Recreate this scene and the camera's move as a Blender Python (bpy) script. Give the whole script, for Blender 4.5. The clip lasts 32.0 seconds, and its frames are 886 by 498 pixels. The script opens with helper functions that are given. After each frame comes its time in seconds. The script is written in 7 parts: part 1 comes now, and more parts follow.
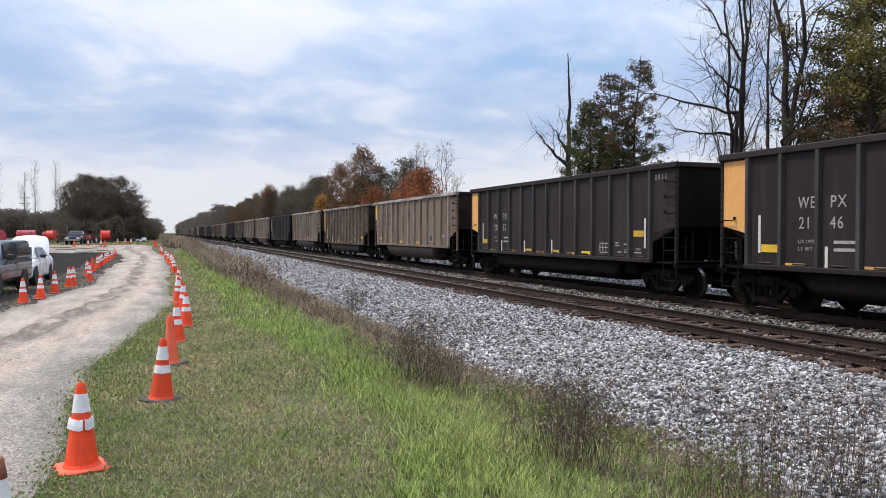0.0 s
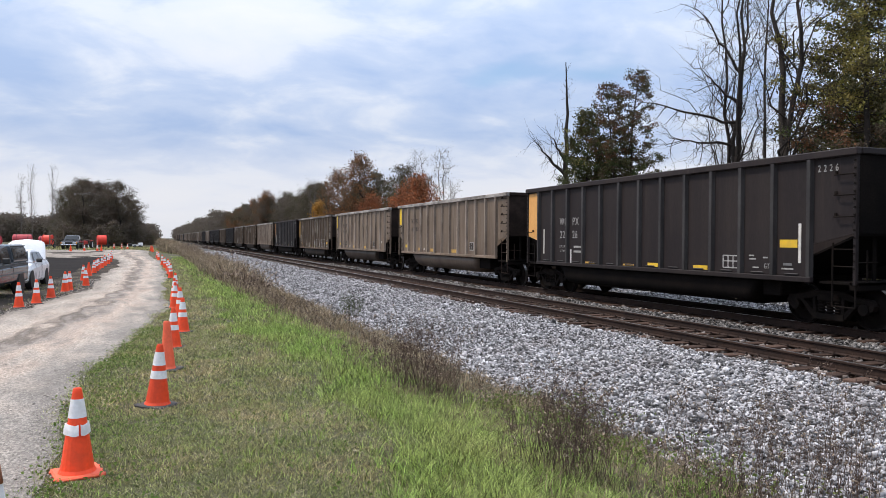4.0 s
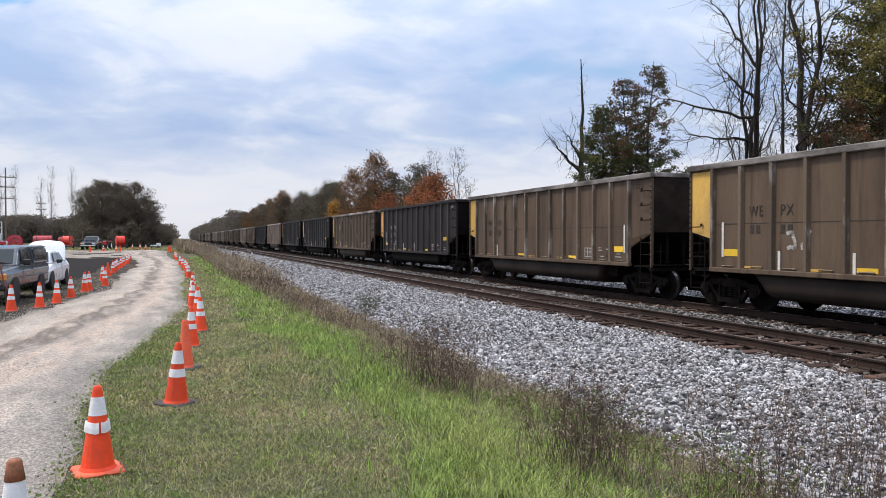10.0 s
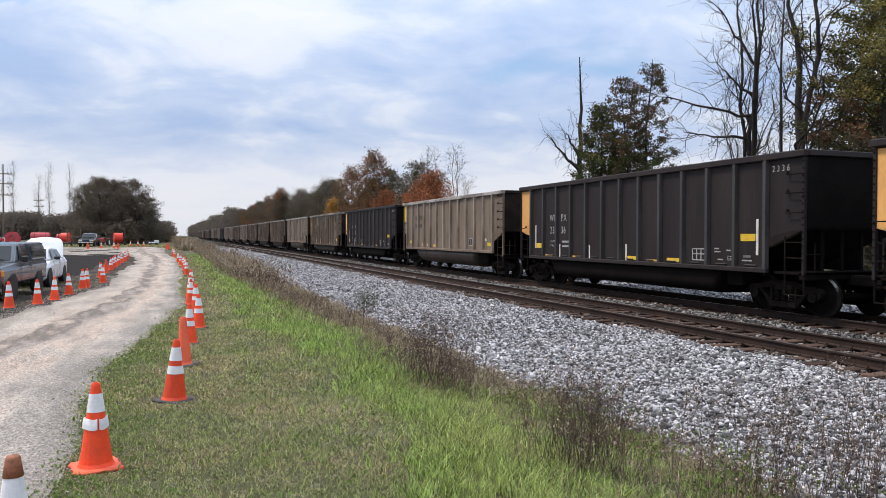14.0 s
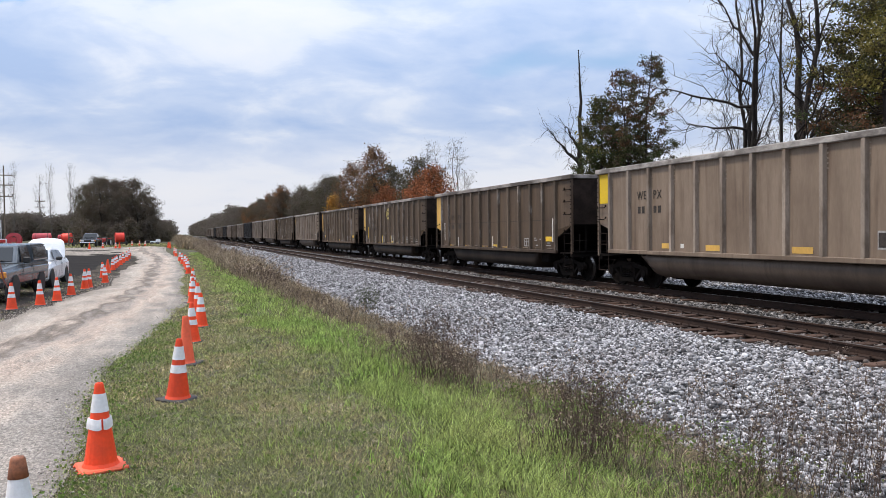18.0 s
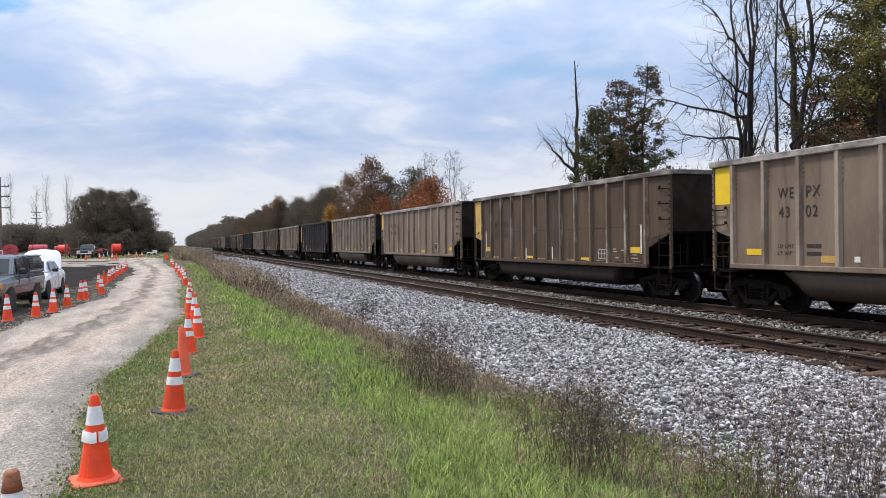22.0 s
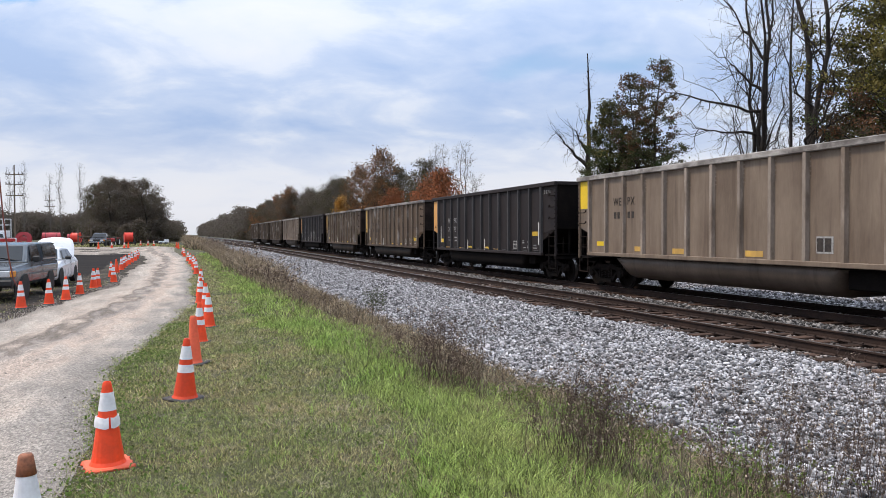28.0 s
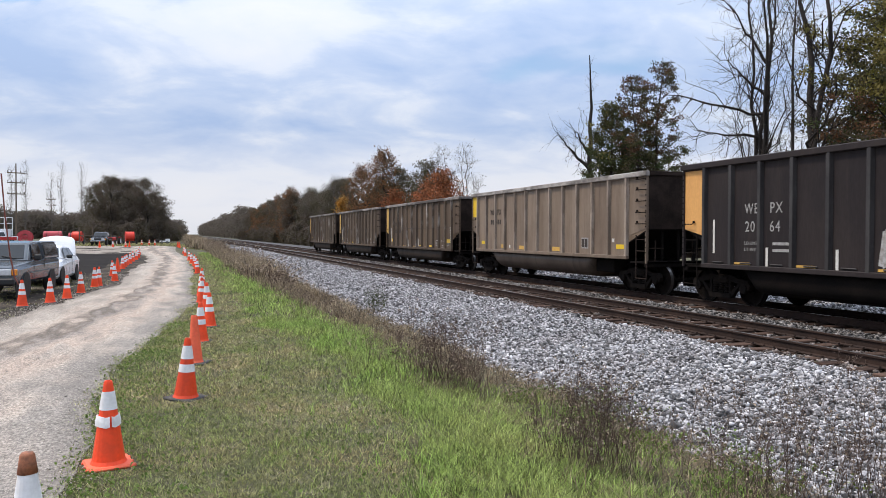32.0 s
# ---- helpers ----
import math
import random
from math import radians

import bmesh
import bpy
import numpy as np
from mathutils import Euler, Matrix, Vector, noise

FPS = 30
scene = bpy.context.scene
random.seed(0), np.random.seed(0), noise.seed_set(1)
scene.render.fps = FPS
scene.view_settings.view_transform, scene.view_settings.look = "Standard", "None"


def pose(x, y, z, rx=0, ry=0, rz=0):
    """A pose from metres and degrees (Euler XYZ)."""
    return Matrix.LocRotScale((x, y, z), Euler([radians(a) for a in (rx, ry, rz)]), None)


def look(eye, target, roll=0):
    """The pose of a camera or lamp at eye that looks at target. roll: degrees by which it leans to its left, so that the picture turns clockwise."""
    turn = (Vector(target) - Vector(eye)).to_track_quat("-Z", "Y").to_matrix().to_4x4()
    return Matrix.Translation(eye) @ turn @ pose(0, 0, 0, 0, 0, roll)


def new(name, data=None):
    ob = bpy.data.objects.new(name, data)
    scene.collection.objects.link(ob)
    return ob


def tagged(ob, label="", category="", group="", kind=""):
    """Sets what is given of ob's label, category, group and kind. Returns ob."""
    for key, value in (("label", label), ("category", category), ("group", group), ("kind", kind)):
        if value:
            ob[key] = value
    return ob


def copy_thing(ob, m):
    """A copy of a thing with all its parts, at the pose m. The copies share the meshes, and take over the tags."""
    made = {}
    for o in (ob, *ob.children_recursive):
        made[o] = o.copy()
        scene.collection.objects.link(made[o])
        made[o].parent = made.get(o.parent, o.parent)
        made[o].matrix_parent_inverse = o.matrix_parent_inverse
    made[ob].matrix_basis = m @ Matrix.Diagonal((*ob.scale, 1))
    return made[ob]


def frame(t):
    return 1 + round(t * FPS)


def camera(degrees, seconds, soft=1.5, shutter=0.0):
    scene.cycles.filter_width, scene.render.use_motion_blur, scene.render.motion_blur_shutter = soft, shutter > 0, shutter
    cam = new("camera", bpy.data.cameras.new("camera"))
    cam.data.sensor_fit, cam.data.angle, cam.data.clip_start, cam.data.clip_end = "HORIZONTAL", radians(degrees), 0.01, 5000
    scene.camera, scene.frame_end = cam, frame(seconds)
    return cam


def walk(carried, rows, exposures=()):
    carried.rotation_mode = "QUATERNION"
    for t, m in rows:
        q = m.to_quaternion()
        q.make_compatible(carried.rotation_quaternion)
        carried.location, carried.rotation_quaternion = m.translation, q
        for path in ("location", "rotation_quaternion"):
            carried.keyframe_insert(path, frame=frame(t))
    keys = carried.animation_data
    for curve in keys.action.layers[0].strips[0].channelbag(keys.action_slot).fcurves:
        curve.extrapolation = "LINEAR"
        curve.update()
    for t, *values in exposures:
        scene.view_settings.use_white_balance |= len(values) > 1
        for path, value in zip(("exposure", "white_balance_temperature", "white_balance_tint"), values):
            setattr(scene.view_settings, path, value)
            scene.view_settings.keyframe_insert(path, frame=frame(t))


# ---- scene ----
cam = camera(61.4, 32.0, soft=0.5, shutter=0.04)


def aim(x, y, z, yaw, pitch, roll):
    """Camera pose from the heading off the track's direction, the tilt and the lean."""
    turn = Euler((radians(90 + pitch), 0, radians(-yaw))).to_matrix().to_4x4()
    return Matrix.Translation((x, y, z)) @ turn @ pose(0, 0, 0, 0, 0, -roll)


# seconds, eye, heading, tilt, lean: a phone held almost still in the hand
PATH = [
    (0.0, 0.000, 0.000, 1.920, 20.90, -1.26, 0.00),
    (0.5, 0.001, 0.000, 1.922, 20.85, -1.18, 0.02),
    (1.0, -0.003, 0.002, 1.920, 20.84, -1.03, 0.09),
    (1.5, -0.004, 0.005, 1.920, 20.81, -0.87, 0.07),
    (2.0, -0.005, -0.006, 1.915, 20.86, -0.74, 0.03),
    (2.5, -0.012, 0.005, 1.917, 21.04, -0.66, -0.06),
    (3.0, -0.015, -0.000, 1.916, 21.25, -0.67, -0.09),
    (3.5, -0.014, 0.006, 1.920, 21.31, -0.75, -0.34),
    (5.5, -0.021, -0.003, 1.922, 20.57, -0.41, -0.19),
    (6.0, -0.018, -0.007, 1.923, 20.52, -0.34, -0.05),
    (6.5, -0.017, -0.003, 1.916, 20.41, -0.44, 0.17),
    (7.0, -0.022, -0.011, 1.922, 20.09, -0.59, 0.36),
    (7.5, -0.027, -0.004, 1.915, 19.72, -0.53, 0.35),
    (8.0, -0.022, -0.008, 1.915, 19.59, -0.41, 0.24),
    (8.5, -0.013, 0.001, 1.914, 19.61, -0.42, 0.20),
    (9.0, -0.016, -0.006, 1.915, 19.65, -0.58, 0.15),
    (9.5, -0.014, -0.002, 1.912, 19.73, -0.72, 0.06),
    (10.0, -0.014, 0.004, 1.910, 19.94, -0.82, -0.04),
    (10.5, -0.017, -0.007, 1.914, 20.20, -1.00, -0.23),
    (11.0, -0.013, 0.003, 1.910, 20.39, -1.16, -0.37),
    (11.5, -0.015, 0.003, 1.908, 20.58, -1.28, -0.40),
    (12.0, -0.015, 0.003, 1.908, 20.70, -1.37, -0.40),
    (12.5, -0.017, 0.000, 1.911, 20.77, -1.37, -0.46),
    (13.0, -0.015, 0.009, 1.911, 20.67, -1.29, -0.52),
    (13.5, -0.020, -0.002, 1.902, 20.37, -1.15, -0.37),
    (14.0, -0.018, 0.003, 1.907, 20.08, -1.00, -0.15),
    (14.5, -0.015, -0.007, 1.913, 20.04, -0.76, 0.14),
    (16.5, -0.022, -0.010, 1.913, 20.34, -0.79, 0.23),
    (17.0, -0.016, -0.010, 1.911, 20.09, -1.08, 0.23),
    (17.5, -0.016, -0.007, 1.912, 19.95, -1.30, 0.32),
    (18.0, -0.013, -0.004, 1.912, 19.97, -1.37, 0.65),
    (18.5, -0.009, 0.003, 1.913, 20.06, -1.35, 0.73),
    (19.0, -0.009, -0.001, 1.906, 20.13, -1.33, 0.53),
    (19.5, -0.004, -0.002, 1.906, 20.14, -1.31, 0.33),
    (20.0, -0.006, -0.009, 1.914, 20.18, -1.23, 0.16),
    (20.5, -0.006, 0.005, 1.907, 20.17, -1.04, 0.15),
    (21.0, -0.010, -0.007, 1.911, 20.14, -0.88, 0.28),
    (21.5, -0.009, -0.004, 1.914, 20.15, -0.69, 0.58),
    (22.0, -0.007, -0.001, 1.915, 20.19, -0.58, 0.79),
    (22.5, -0.012, -0.007, 1.910, 20.03, -0.65, 0.95),
    (23.0, -0.008, -0.008, 1.911, 19.80, -0.91, 0.93),
    (23.5, -0.007, -0.007, 1.911, 19.79, -1.10, 0.77),
    (24.0, -0.011, 0.001, 1.909, 19.94, -1.13, 0.67),
    (24.5, -0.016, -0.007, 1.912, 20.01, -1.11, 0.52),
    (25.0, -0.014, -0.007, 1.908, 19.95, -1.16, 0.46),
    (25.5, -0.010, -0.011, 1.906, 19.84, -1.23, 0.46),
    (27.5, -0.015, -0.009, 1.916, 19.47, -1.19, 0.20),
    (28.0, -0.015, -0.010, 1.910, 19.41, -1.18, 0.19),
    (28.5, -0.018, -0.010, 1.911, 19.35, -1.18, 0.18),
    (29.0, -0.019, -0.007, 1.913, 19.24, -1.17, 0.14),
    (29.5, -0.021, -0.007, 1.914, 19.17, -1.12, 0.16),
    (30.0, -0.025, -0.006, 1.908, 19.19, -1.01, 0.16),
    (30.5, -0.025, -0.008, 1.912, 19.22, -0.96, 0.06),
    (31.0, -0.026, -0.016, 1.911, 19.24, -0.97, -0.09),
    (31.5, -0.030, -0.010, 1.910, 19.27, -0.99, -0.20),
    (32.0, -0.023, -0.010, 1.911, 19.34, -1.10, -0.16),
]
walk(cam, [(t, aim(*p)) for t, *p in PATH])

# ---- sky and light ----
world = bpy.data.worlds.new("sky")
scene.world = world
world.use_nodes = True
SUN_EL, SUN_AZ = 58.0, 300.0   # degrees; azimuth clockwise from the track's far end


def build_sky():
    nt = world.node_tree
    n, l = nt.nodes, nt.links
    n.clear()
    out = n.new("ShaderNodeOutputWorld")
    bg = n.new("ShaderNodeBackground")
    sky = n.new("ShaderNodeTexSky")
    sky.sky_type = "NISHITA"
    sky.sun_disc = False
    sky.sun_elevation = radians(SUN_EL)
    sky.sun_rotation = radians(SUN_AZ)
    sky.air_density, sky.dust_density, sky.ozone_density = 1.0, 0.6, 2.0
    tc = n.new("ShaderNodeTexCoord")
    sep = n.new("ShaderNodeSeparateXYZ")
    l.new(tc.outputs["Generated"], sep.inputs[0])
    mx = n.new("ShaderNodeMath"); mx.operation = "MAXIMUM"; mx.inputs[1].default_value = 0.0
    l.new(sep.outputs["Z"], mx.inputs[0])
    # the deck lies on a plane overhead, so it draws together towards the horizon
    low = n.new("ShaderNodeMath"); low.operation = "ADD"; low.inputs[1].default_value = 0.26
    l.new(mx.outputs[0], low.inputs[0])
    inv = n.new("ShaderNodeMath"); inv.operation = "DIVIDE"; inv.inputs[0].default_value = 1.0
    l.new(low.outputs[0], inv.inputs[1])
    flat = n.new("ShaderNodeVectorMath"); flat.operation = "SCALE"
    l.new(tc.outputs["Generated"], flat.inputs[0]); l.new(inv.outputs[0], flat.inputs["Scale"])
    mp = n.new("ShaderNodeMapping")
    mp.inputs["Rotation"].default_value = (0, 0, radians(28))
    mp.inputs["Scale"].default_value = (0.85, 1.0, 0.0)
    mp.inputs["Location"].default_value = (1.7, 0.4, 0.0)
    l.new(flat.outputs[0], mp.inputs[0])

    def cloud(scale, detail, rough, dist):
        t = n.new("ShaderNodeTexNoise")
        t.inputs["Scale"].default_value, t.inputs["Detail"].default_value = scale, detail
        t.inputs["Roughness"].default_value, t.inputs["Distortion"].default_value = rough, dist
        l.new(mp.outputs[0], t.inputs["Vector"])
        return t.outputs["Fac"]

    def ramp(fac, stops):
        r = n.new("ShaderNodeValToRGB")
        while len(r.color_ramp.elements) < len(stops):
            r.color_ramp.elements.new(0.5)
        for e, (p, c) in zip(r.color_ramp.elements, stops):
            e.position, e.color = p, (*c, 1)
        l.new(fac, r.inputs[0])
        return r.outputs[0]

    big = cloud(1.5, 4.0, 0.5, 0.25)
    fine = cloud(3.6, 8.0, 0.55, 0.3)
    mixf = n.new("ShaderNodeMix"); mixf.data_type = "FLOAT"; mixf.inputs[0].default_value = 0.55
    l.new(big, mixf.inputs[2]); l.new(fine, mixf.inputs[3])
    # layers: a grey-blue belt some way above the horizon, whiter tops over it
    belt = ramp(mx.outputs[0], [(0.0, (0.62,) * 3), (0.07, (0.58,) * 3), (0.11, (0.42,) * 3), (0.19, (0.45,) * 3), (0.27, (0.47,) * 3), (0.6, (0.5,) * 3)])
    tall = n.new("ShaderNodeMath"); tall.operation = "MULTIPLY_ADD"; tall.inputs[1].default_value = 0.9
    l.new(belt, tall.inputs[0]); l.new(mixf.outputs[0], tall.inputs[2])
    less = n.new("ShaderNodeMath"); less.operation = "SUBTRACT"; less.inputs[1].default_value = 0.45
    l.new(tall.outputs[0], less.inputs[0])
    deck = ramp(less.outputs[0], [(0.34, (3.3, 4.3, 6.3)), (0.45, (4.3, 5.1, 6.7)), (0.53, (5.6, 6.1, 7.1)), (0.66, (6.25, 6.5, 7.1))])
    cover = ramp(big, [(0.24, (0, 0, 0)), (0.33, (1, 1, 1))])
    skyup = n.new("ShaderNodeMix"); skyup.data_type = "RGBA"; skyup.blend_type = "MULTIPLY"; skyup.inputs[0].default_value = 1.0
    skyup.inputs[7].default_value = (1.15, 1.15, 1.15, 1)
    l.new(sky.outputs[0], skyup.inputs[6])
    mix = n.new("ShaderNodeMix"); mix.data_type = "RGBA"
    l.new(cover, mix.inputs[0]); l.new(skyup.outputs[2], mix.inputs[6]); l.new(deck, mix.inputs[7])
    # a hole in the deck where the clear sky shows
    gapv = n.new("ShaderNodeVectorMath"); gapv.operation = "DISTANCE"; gapv.inputs[1].default_value = (-0.185, 0.93, 0.305)
    l.new(tc.outputs["Generated"], gapv.inputs[0])
    ragged = n.new("ShaderNodeMath"); ragged.operation = "MULTIPLY_ADD"; ragged.inputs[1].default_value, ragged.inputs[2].default_value = 0.16, -0.08
    l.new(fine, ragged.inputs[0])
    gaps = n.new("ShaderNodeMath"); gaps.operation = "ADD"
    l.new(gapv.outputs["Value"], gaps.inputs[0]); l.new(ragged.outputs[0], gaps.inputs[1])
    hole = n.new("ShaderNodeMapRange")
    hole.inputs["From Min"].default_value, hole.inputs["From Max"].default_value = 0.036, 0.062
    hole.inputs["To Min"].default_value, hole.inputs["To Max"].default_value = 1.0, 0.0
    l.new(gaps.outputs[0], hole.inputs[0])
    clear = n.new("ShaderNodeMix"); clear.data_type = "RGBA"
    clear.inputs[7].default_value = (1.1, 3.5, 6.4, 1)
    l.new(hole.outputs[0], clear.inputs[0]); l.new(mix.outputs[2], clear.inputs[6])
    mix = clear
    # paler towards the horizon
    hz = n.new("ShaderNodeMapRange")
    hz.inputs["From Min"].default_value, hz.inputs["From Max"].default_value = 0.03, 0.135
    hz.inputs["To Min"].default_value, hz.inputs["To Max"].default_value = 0.85, 0.0
    l.new(mx.outputs[0], hz.inputs[0])
    mix2 = n.new("ShaderNodeMix"); mix2.data_type = "RGBA"
    mix2.inputs[7].default_value = (7.6, 7.65, 8.1, 1)
    l.new(hz.outputs[0], mix2.inputs[0]); l.new(mix.outputs[2], mix2.inputs[6])
    # an overcast sky is brighter overhead than at the horizon
    lift = n.new("ShaderNodeMapRange")
    lift.inputs["From Max"].default_value = 1.0
    lift.inputs["To Min"].default_value, lift.inputs["To Max"].default_value = 0.95, 2.5
    l.new(mx.outputs[0], lift.inputs[0])
    mul = n.new("ShaderNodeVectorMath"); mul.operation = "SCALE"
    l.new(mix2.outputs[2], mul.inputs[0]); l.new(lift.outputs[0], mul.inputs["Scale"])
    l.new(mul.outputs[0], bg.inputs["Color"])
    bg.inputs["Strength"].default_value = 0.11
    l.new(bg.outputs[0], out.inputs[0])


build_sky()
sun_lamp = bpy.data.lights.new("sun", "SUN")
sun_lamp.energy, sun_lamp.angle, sun_lamp.color = 3.3, radians(9), (1.0, 0.89, 0.76)
sun = new("sun", sun_lamp)
_az, _el = radians(SUN_AZ), radians(SUN_EL)
sun.matrix_basis = look((0, 0, 50), Vector((0, 0, 50)) - Vector((math.sin(_az) * math.cos(_el), math.cos(_az) * math.cos(_el), math.sin(_el))))
scene.view_settings.exposure = 0.0

# ---- materials ----
def surface(name, base, rough=0.8, metal=0.0, vary=0.15, scale=3.0, fine=40.0, bump=0.15, second=None, amount=0.5, per_object=0.0, per_island=0.0,
            coords="Object", stretch=(1, 1, 1), spec=0.4, edges=(0.42, 0.62), depth=0.01, through_light=0.0, tones=None, streak=None):
    """A worn surface: base colour, a second colour in patches, grain and relief at two scales."""
    m = bpy.data.materials.new(name)
    m.use_nodes = True
    nt = m.node_tree
    n, l = nt.nodes, nt.links
    bsdf = n["Principled BSDF"]
    tc = n.new("ShaderNodeTexCoord")
    mp = n.new("ShaderNodeMapping")
    mp.inputs["Scale"].default_value = stretch
    if per_object:   # each piece takes its own stretch of the pattern
        oi = n.new("ShaderNodeObjectInfo")
        sh = n.new("ShaderNodeMath"); sh.operation = "MULTIPLY"; sh.inputs[1].default_value = 61.0
        mv = n.new("ShaderNodeVectorMath"); mv.operation = "ADD"
        l.new(oi.outputs["Random"], sh.inputs[0]); l.new(sh.outputs[0], mv.inputs[1]); l.new(tc.outputs[coords], mv.inputs[0])
        l.new(mv.outputs[0], mp.inputs[0])
    else:
        l.new(tc.outputs[coords], mp.inputs[0])
    big = n.new("ShaderNodeTexNoise")
    big.inputs["Scale"].default_value, big.inputs["Detail"].default_value = scale, 5.0
    big.inputs["Roughness"].default_value = 0.6
    l.new(mp.outputs[0], big.inputs["Vector"])
    grain = n.new("ShaderNodeTexNoise")
    grain.inputs["Scale"].default_value, grain.inputs["Detail"].default_value = fine, 4.0
    l.new(mp.outputs[0], grain.inputs["Vector"])
    patch = n.new("ShaderNodeMapRange")
    patch.inputs["From Min"].default_value, patch.inputs["From Max"].default_value = edges
    patch.inputs["To Max"].default_value = amount
    l.new(big.outputs["Fac"], patch.inputs[0])
    mix = n.new("ShaderNodeMix"); mix.data_type = "RGBA"
    mix.inputs[6].default_value = (*base, 1)
    mix.inputs[7].default_value = (*(second or [c * 0.6 for c in base]), 1)
    l.new(patch.outputs[0], mix.inputs[0])
    hsv = n.new("ShaderNodeHueSaturation")
    worn = mix.outputs[2]
    if streak:   # runs of rust and coal water down a wall, and blotches where the paint has dulled
        for scale_at, span, strength in (((1, 5.5, 0.35), (0.56, 0.74), 0.75), ((1, 0.55, 0.5), (0.48, 0.70), 0.5)):
            sm = n.new("ShaderNodeMapping"); sm.inputs["Scale"].default_value = scale_at
            l.new(mp.inputs[0].links[0].from_socket, sm.inputs[0])
            sn = n.new("ShaderNodeTexNoise"); sn.inputs["Scale"].default_value, sn.inputs["Detail"].default_value = 1.0, 6.0
            l.new(sm.outputs[0], sn.inputs["Vector"])
            sr = n.new("ShaderNodeMapRange")
            sr.inputs["From Min"].default_value, sr.inputs["From Max"].default_value = span
            sr.inputs["To Max"].default_value = strength
            l.new(sn.outputs["Fac"], sr.inputs[0])
            sx = n.new("ShaderNodeMix"); sx.data_type = "RGBA"
            sx.inputs[7].default_value = (*streak, 1)
            l.new(sr.outputs[0], sx.inputs[0]); l.new(worn, sx.inputs[6])
            worn = sx.outputs[2]
    l.new(worn, hsv.inputs["Color"])
    val = n.new("ShaderNodeMapRange")
    val.inputs["To Min"].default_value, val.inputs["To Max"].default_value = 1 - vary, 1 + vary
    val.inputs["From Min"].default_value, val.inputs["From Max"].default_value = 0.3, 0.7
    l.new(grain.outputs["Fac"], val.inputs[0])
    last = val.outputs[0]
    if per_object or per_island:
        rnd = n.new("ShaderNodeNewGeometry" if per_island else "ShaderNodeObjectInfo")
        r = n.new("ShaderNodeMapRange")
        k = per_island or per_object
        r.inputs["To Min"].default_value, r.inputs["To Max"].default_value = 1 - k, 1 + k
        draw = rnd.outputs["Random Per Island" if per_island else "Random"]
        if tones:   # darkest, palest, skew: most pieces dark, a few pale
            r.inputs["To Min"].default_value, r.inputs["To Max"].default_value = tones[:2]
            sk = n.new("ShaderNodeMath"); sk.operation = "POWER"; sk.inputs[1].default_value = tones[2]
            l.new(draw, sk.inputs[0])
            draw = sk.outputs[0]
        l.new(draw, r.inputs[0])
        mul = n.new("ShaderNodeMath"); mul.operation = "MULTIPLY"
        l.new(last, mul.inputs[0]); l.new(r.outputs[0], mul.inputs[1])
        last = mul.outputs[0]
    l.new(last, hsv.inputs["Value"])
    l.new(hsv.outputs[0], bsdf.inputs["Base Color"])
    bsdf.inputs["Metallic"].default_value = metal
    bsdf.inputs["Specular IOR Level"].default_value = spec
    rr = n.new("ShaderNodeMapRange")
    rr.inputs["To Min"].default_value, rr.inputs["To Max"].default_value = max(0.02, rough - 0.12), min(1.0, rough + 0.12)
    l.new(big.outputs["Fac"], rr.inputs[0]); l.new(rr.outputs[0], bsdf.inputs["Roughness"])
    if bump:
        b = n.new("ShaderNodeBump")
        b.inputs["Strength"].default_value, b.inputs["Distance"].default_value = bump, depth
        l.new(grain.outputs["Fac"], b.inputs["Height"]); l.new(b.outputs[0], bsdf.inputs["Normal"])
    if through_light:
        tr = n.new("ShaderNodeBsdfTranslucent")
        l.new(hsv.outputs[0], tr.inputs[0])
        ms = n.new("ShaderNodeMixShader")
        ms.inputs[0].default_value = through_light
        l.new(bsdf.outputs[0], ms.inputs[1]); l.new(tr.outputs[0], ms.inputs[2])
        l.new(ms.outputs[0], n["Material Output"].inputs[0])
    return m


M = {}
M["grass_soil"] = surface("grass_soil", (0.060, 0.060, 0.026), 0.95, vary=0.4, scale=0.7, fine=24, bump=0.8, second=(0.088, 0.072, 0.042), amount=0.7, depth=0.03)
M["blade_green"] = surface("blade_green", (0.225, 0.325, 0.075), 0.7, vary=0.1, scale=0.5, fine=8, bump=0, second=(0.335, 0.375, 0.13), per_island=0.65, amount=0.9, through_light=0.3, tones=(0.2, 2.1, 1.4))
M["blade_mown"] = surface("blade_mown", (0.205, 0.225, 0.085), 0.8, vary=0.1, scale=0.7, fine=8, bump=0, second=(0.36, 0.305, 0.16), per_island=0.8, amount=0.95, through_light=0.2, tones=(0.22, 2.3, 1.6))
M["blade_thatch"] = surface("blade_thatch", (0.50, 0.45, 0.31), 0.85, vary=0.1, scale=0.9, fine=8, bump=0, second=(0.32, 0.27, 0.17), per_island=0.5, amount=0.9, through_light=0.1, tones=(0.35, 1.5, 1.2))
M["straw"] = surface("straw", (0.34, 0.27, 0.18), 0.85, vary=0.1, scale=0.6, fine=8, bump=0, second=(0.19, 0.14, 0.095), per_island=0.5, amount=0.95, through_light=0.2, tones=(0.3, 1.6, 1.4))
M["weed_brown"] = surface("weed_brown", (0.085, 0.058, 0.050), 0.9, vary=0.1, scale=1.0, fine=10, bump=0, second=(0.12, 0.085, 0.062), per_island=0.45, amount=0.9, spec=0.15)
M["weed_fluff"] = surface("weed_fluff", (0.36, 0.29, 0.22), 0.95, vary=0.1, scale=1.0, fine=10, bump=0, second=(0.22, 0.16, 0.115), per_island=0.4, amount=0.9, through_light=0.2)


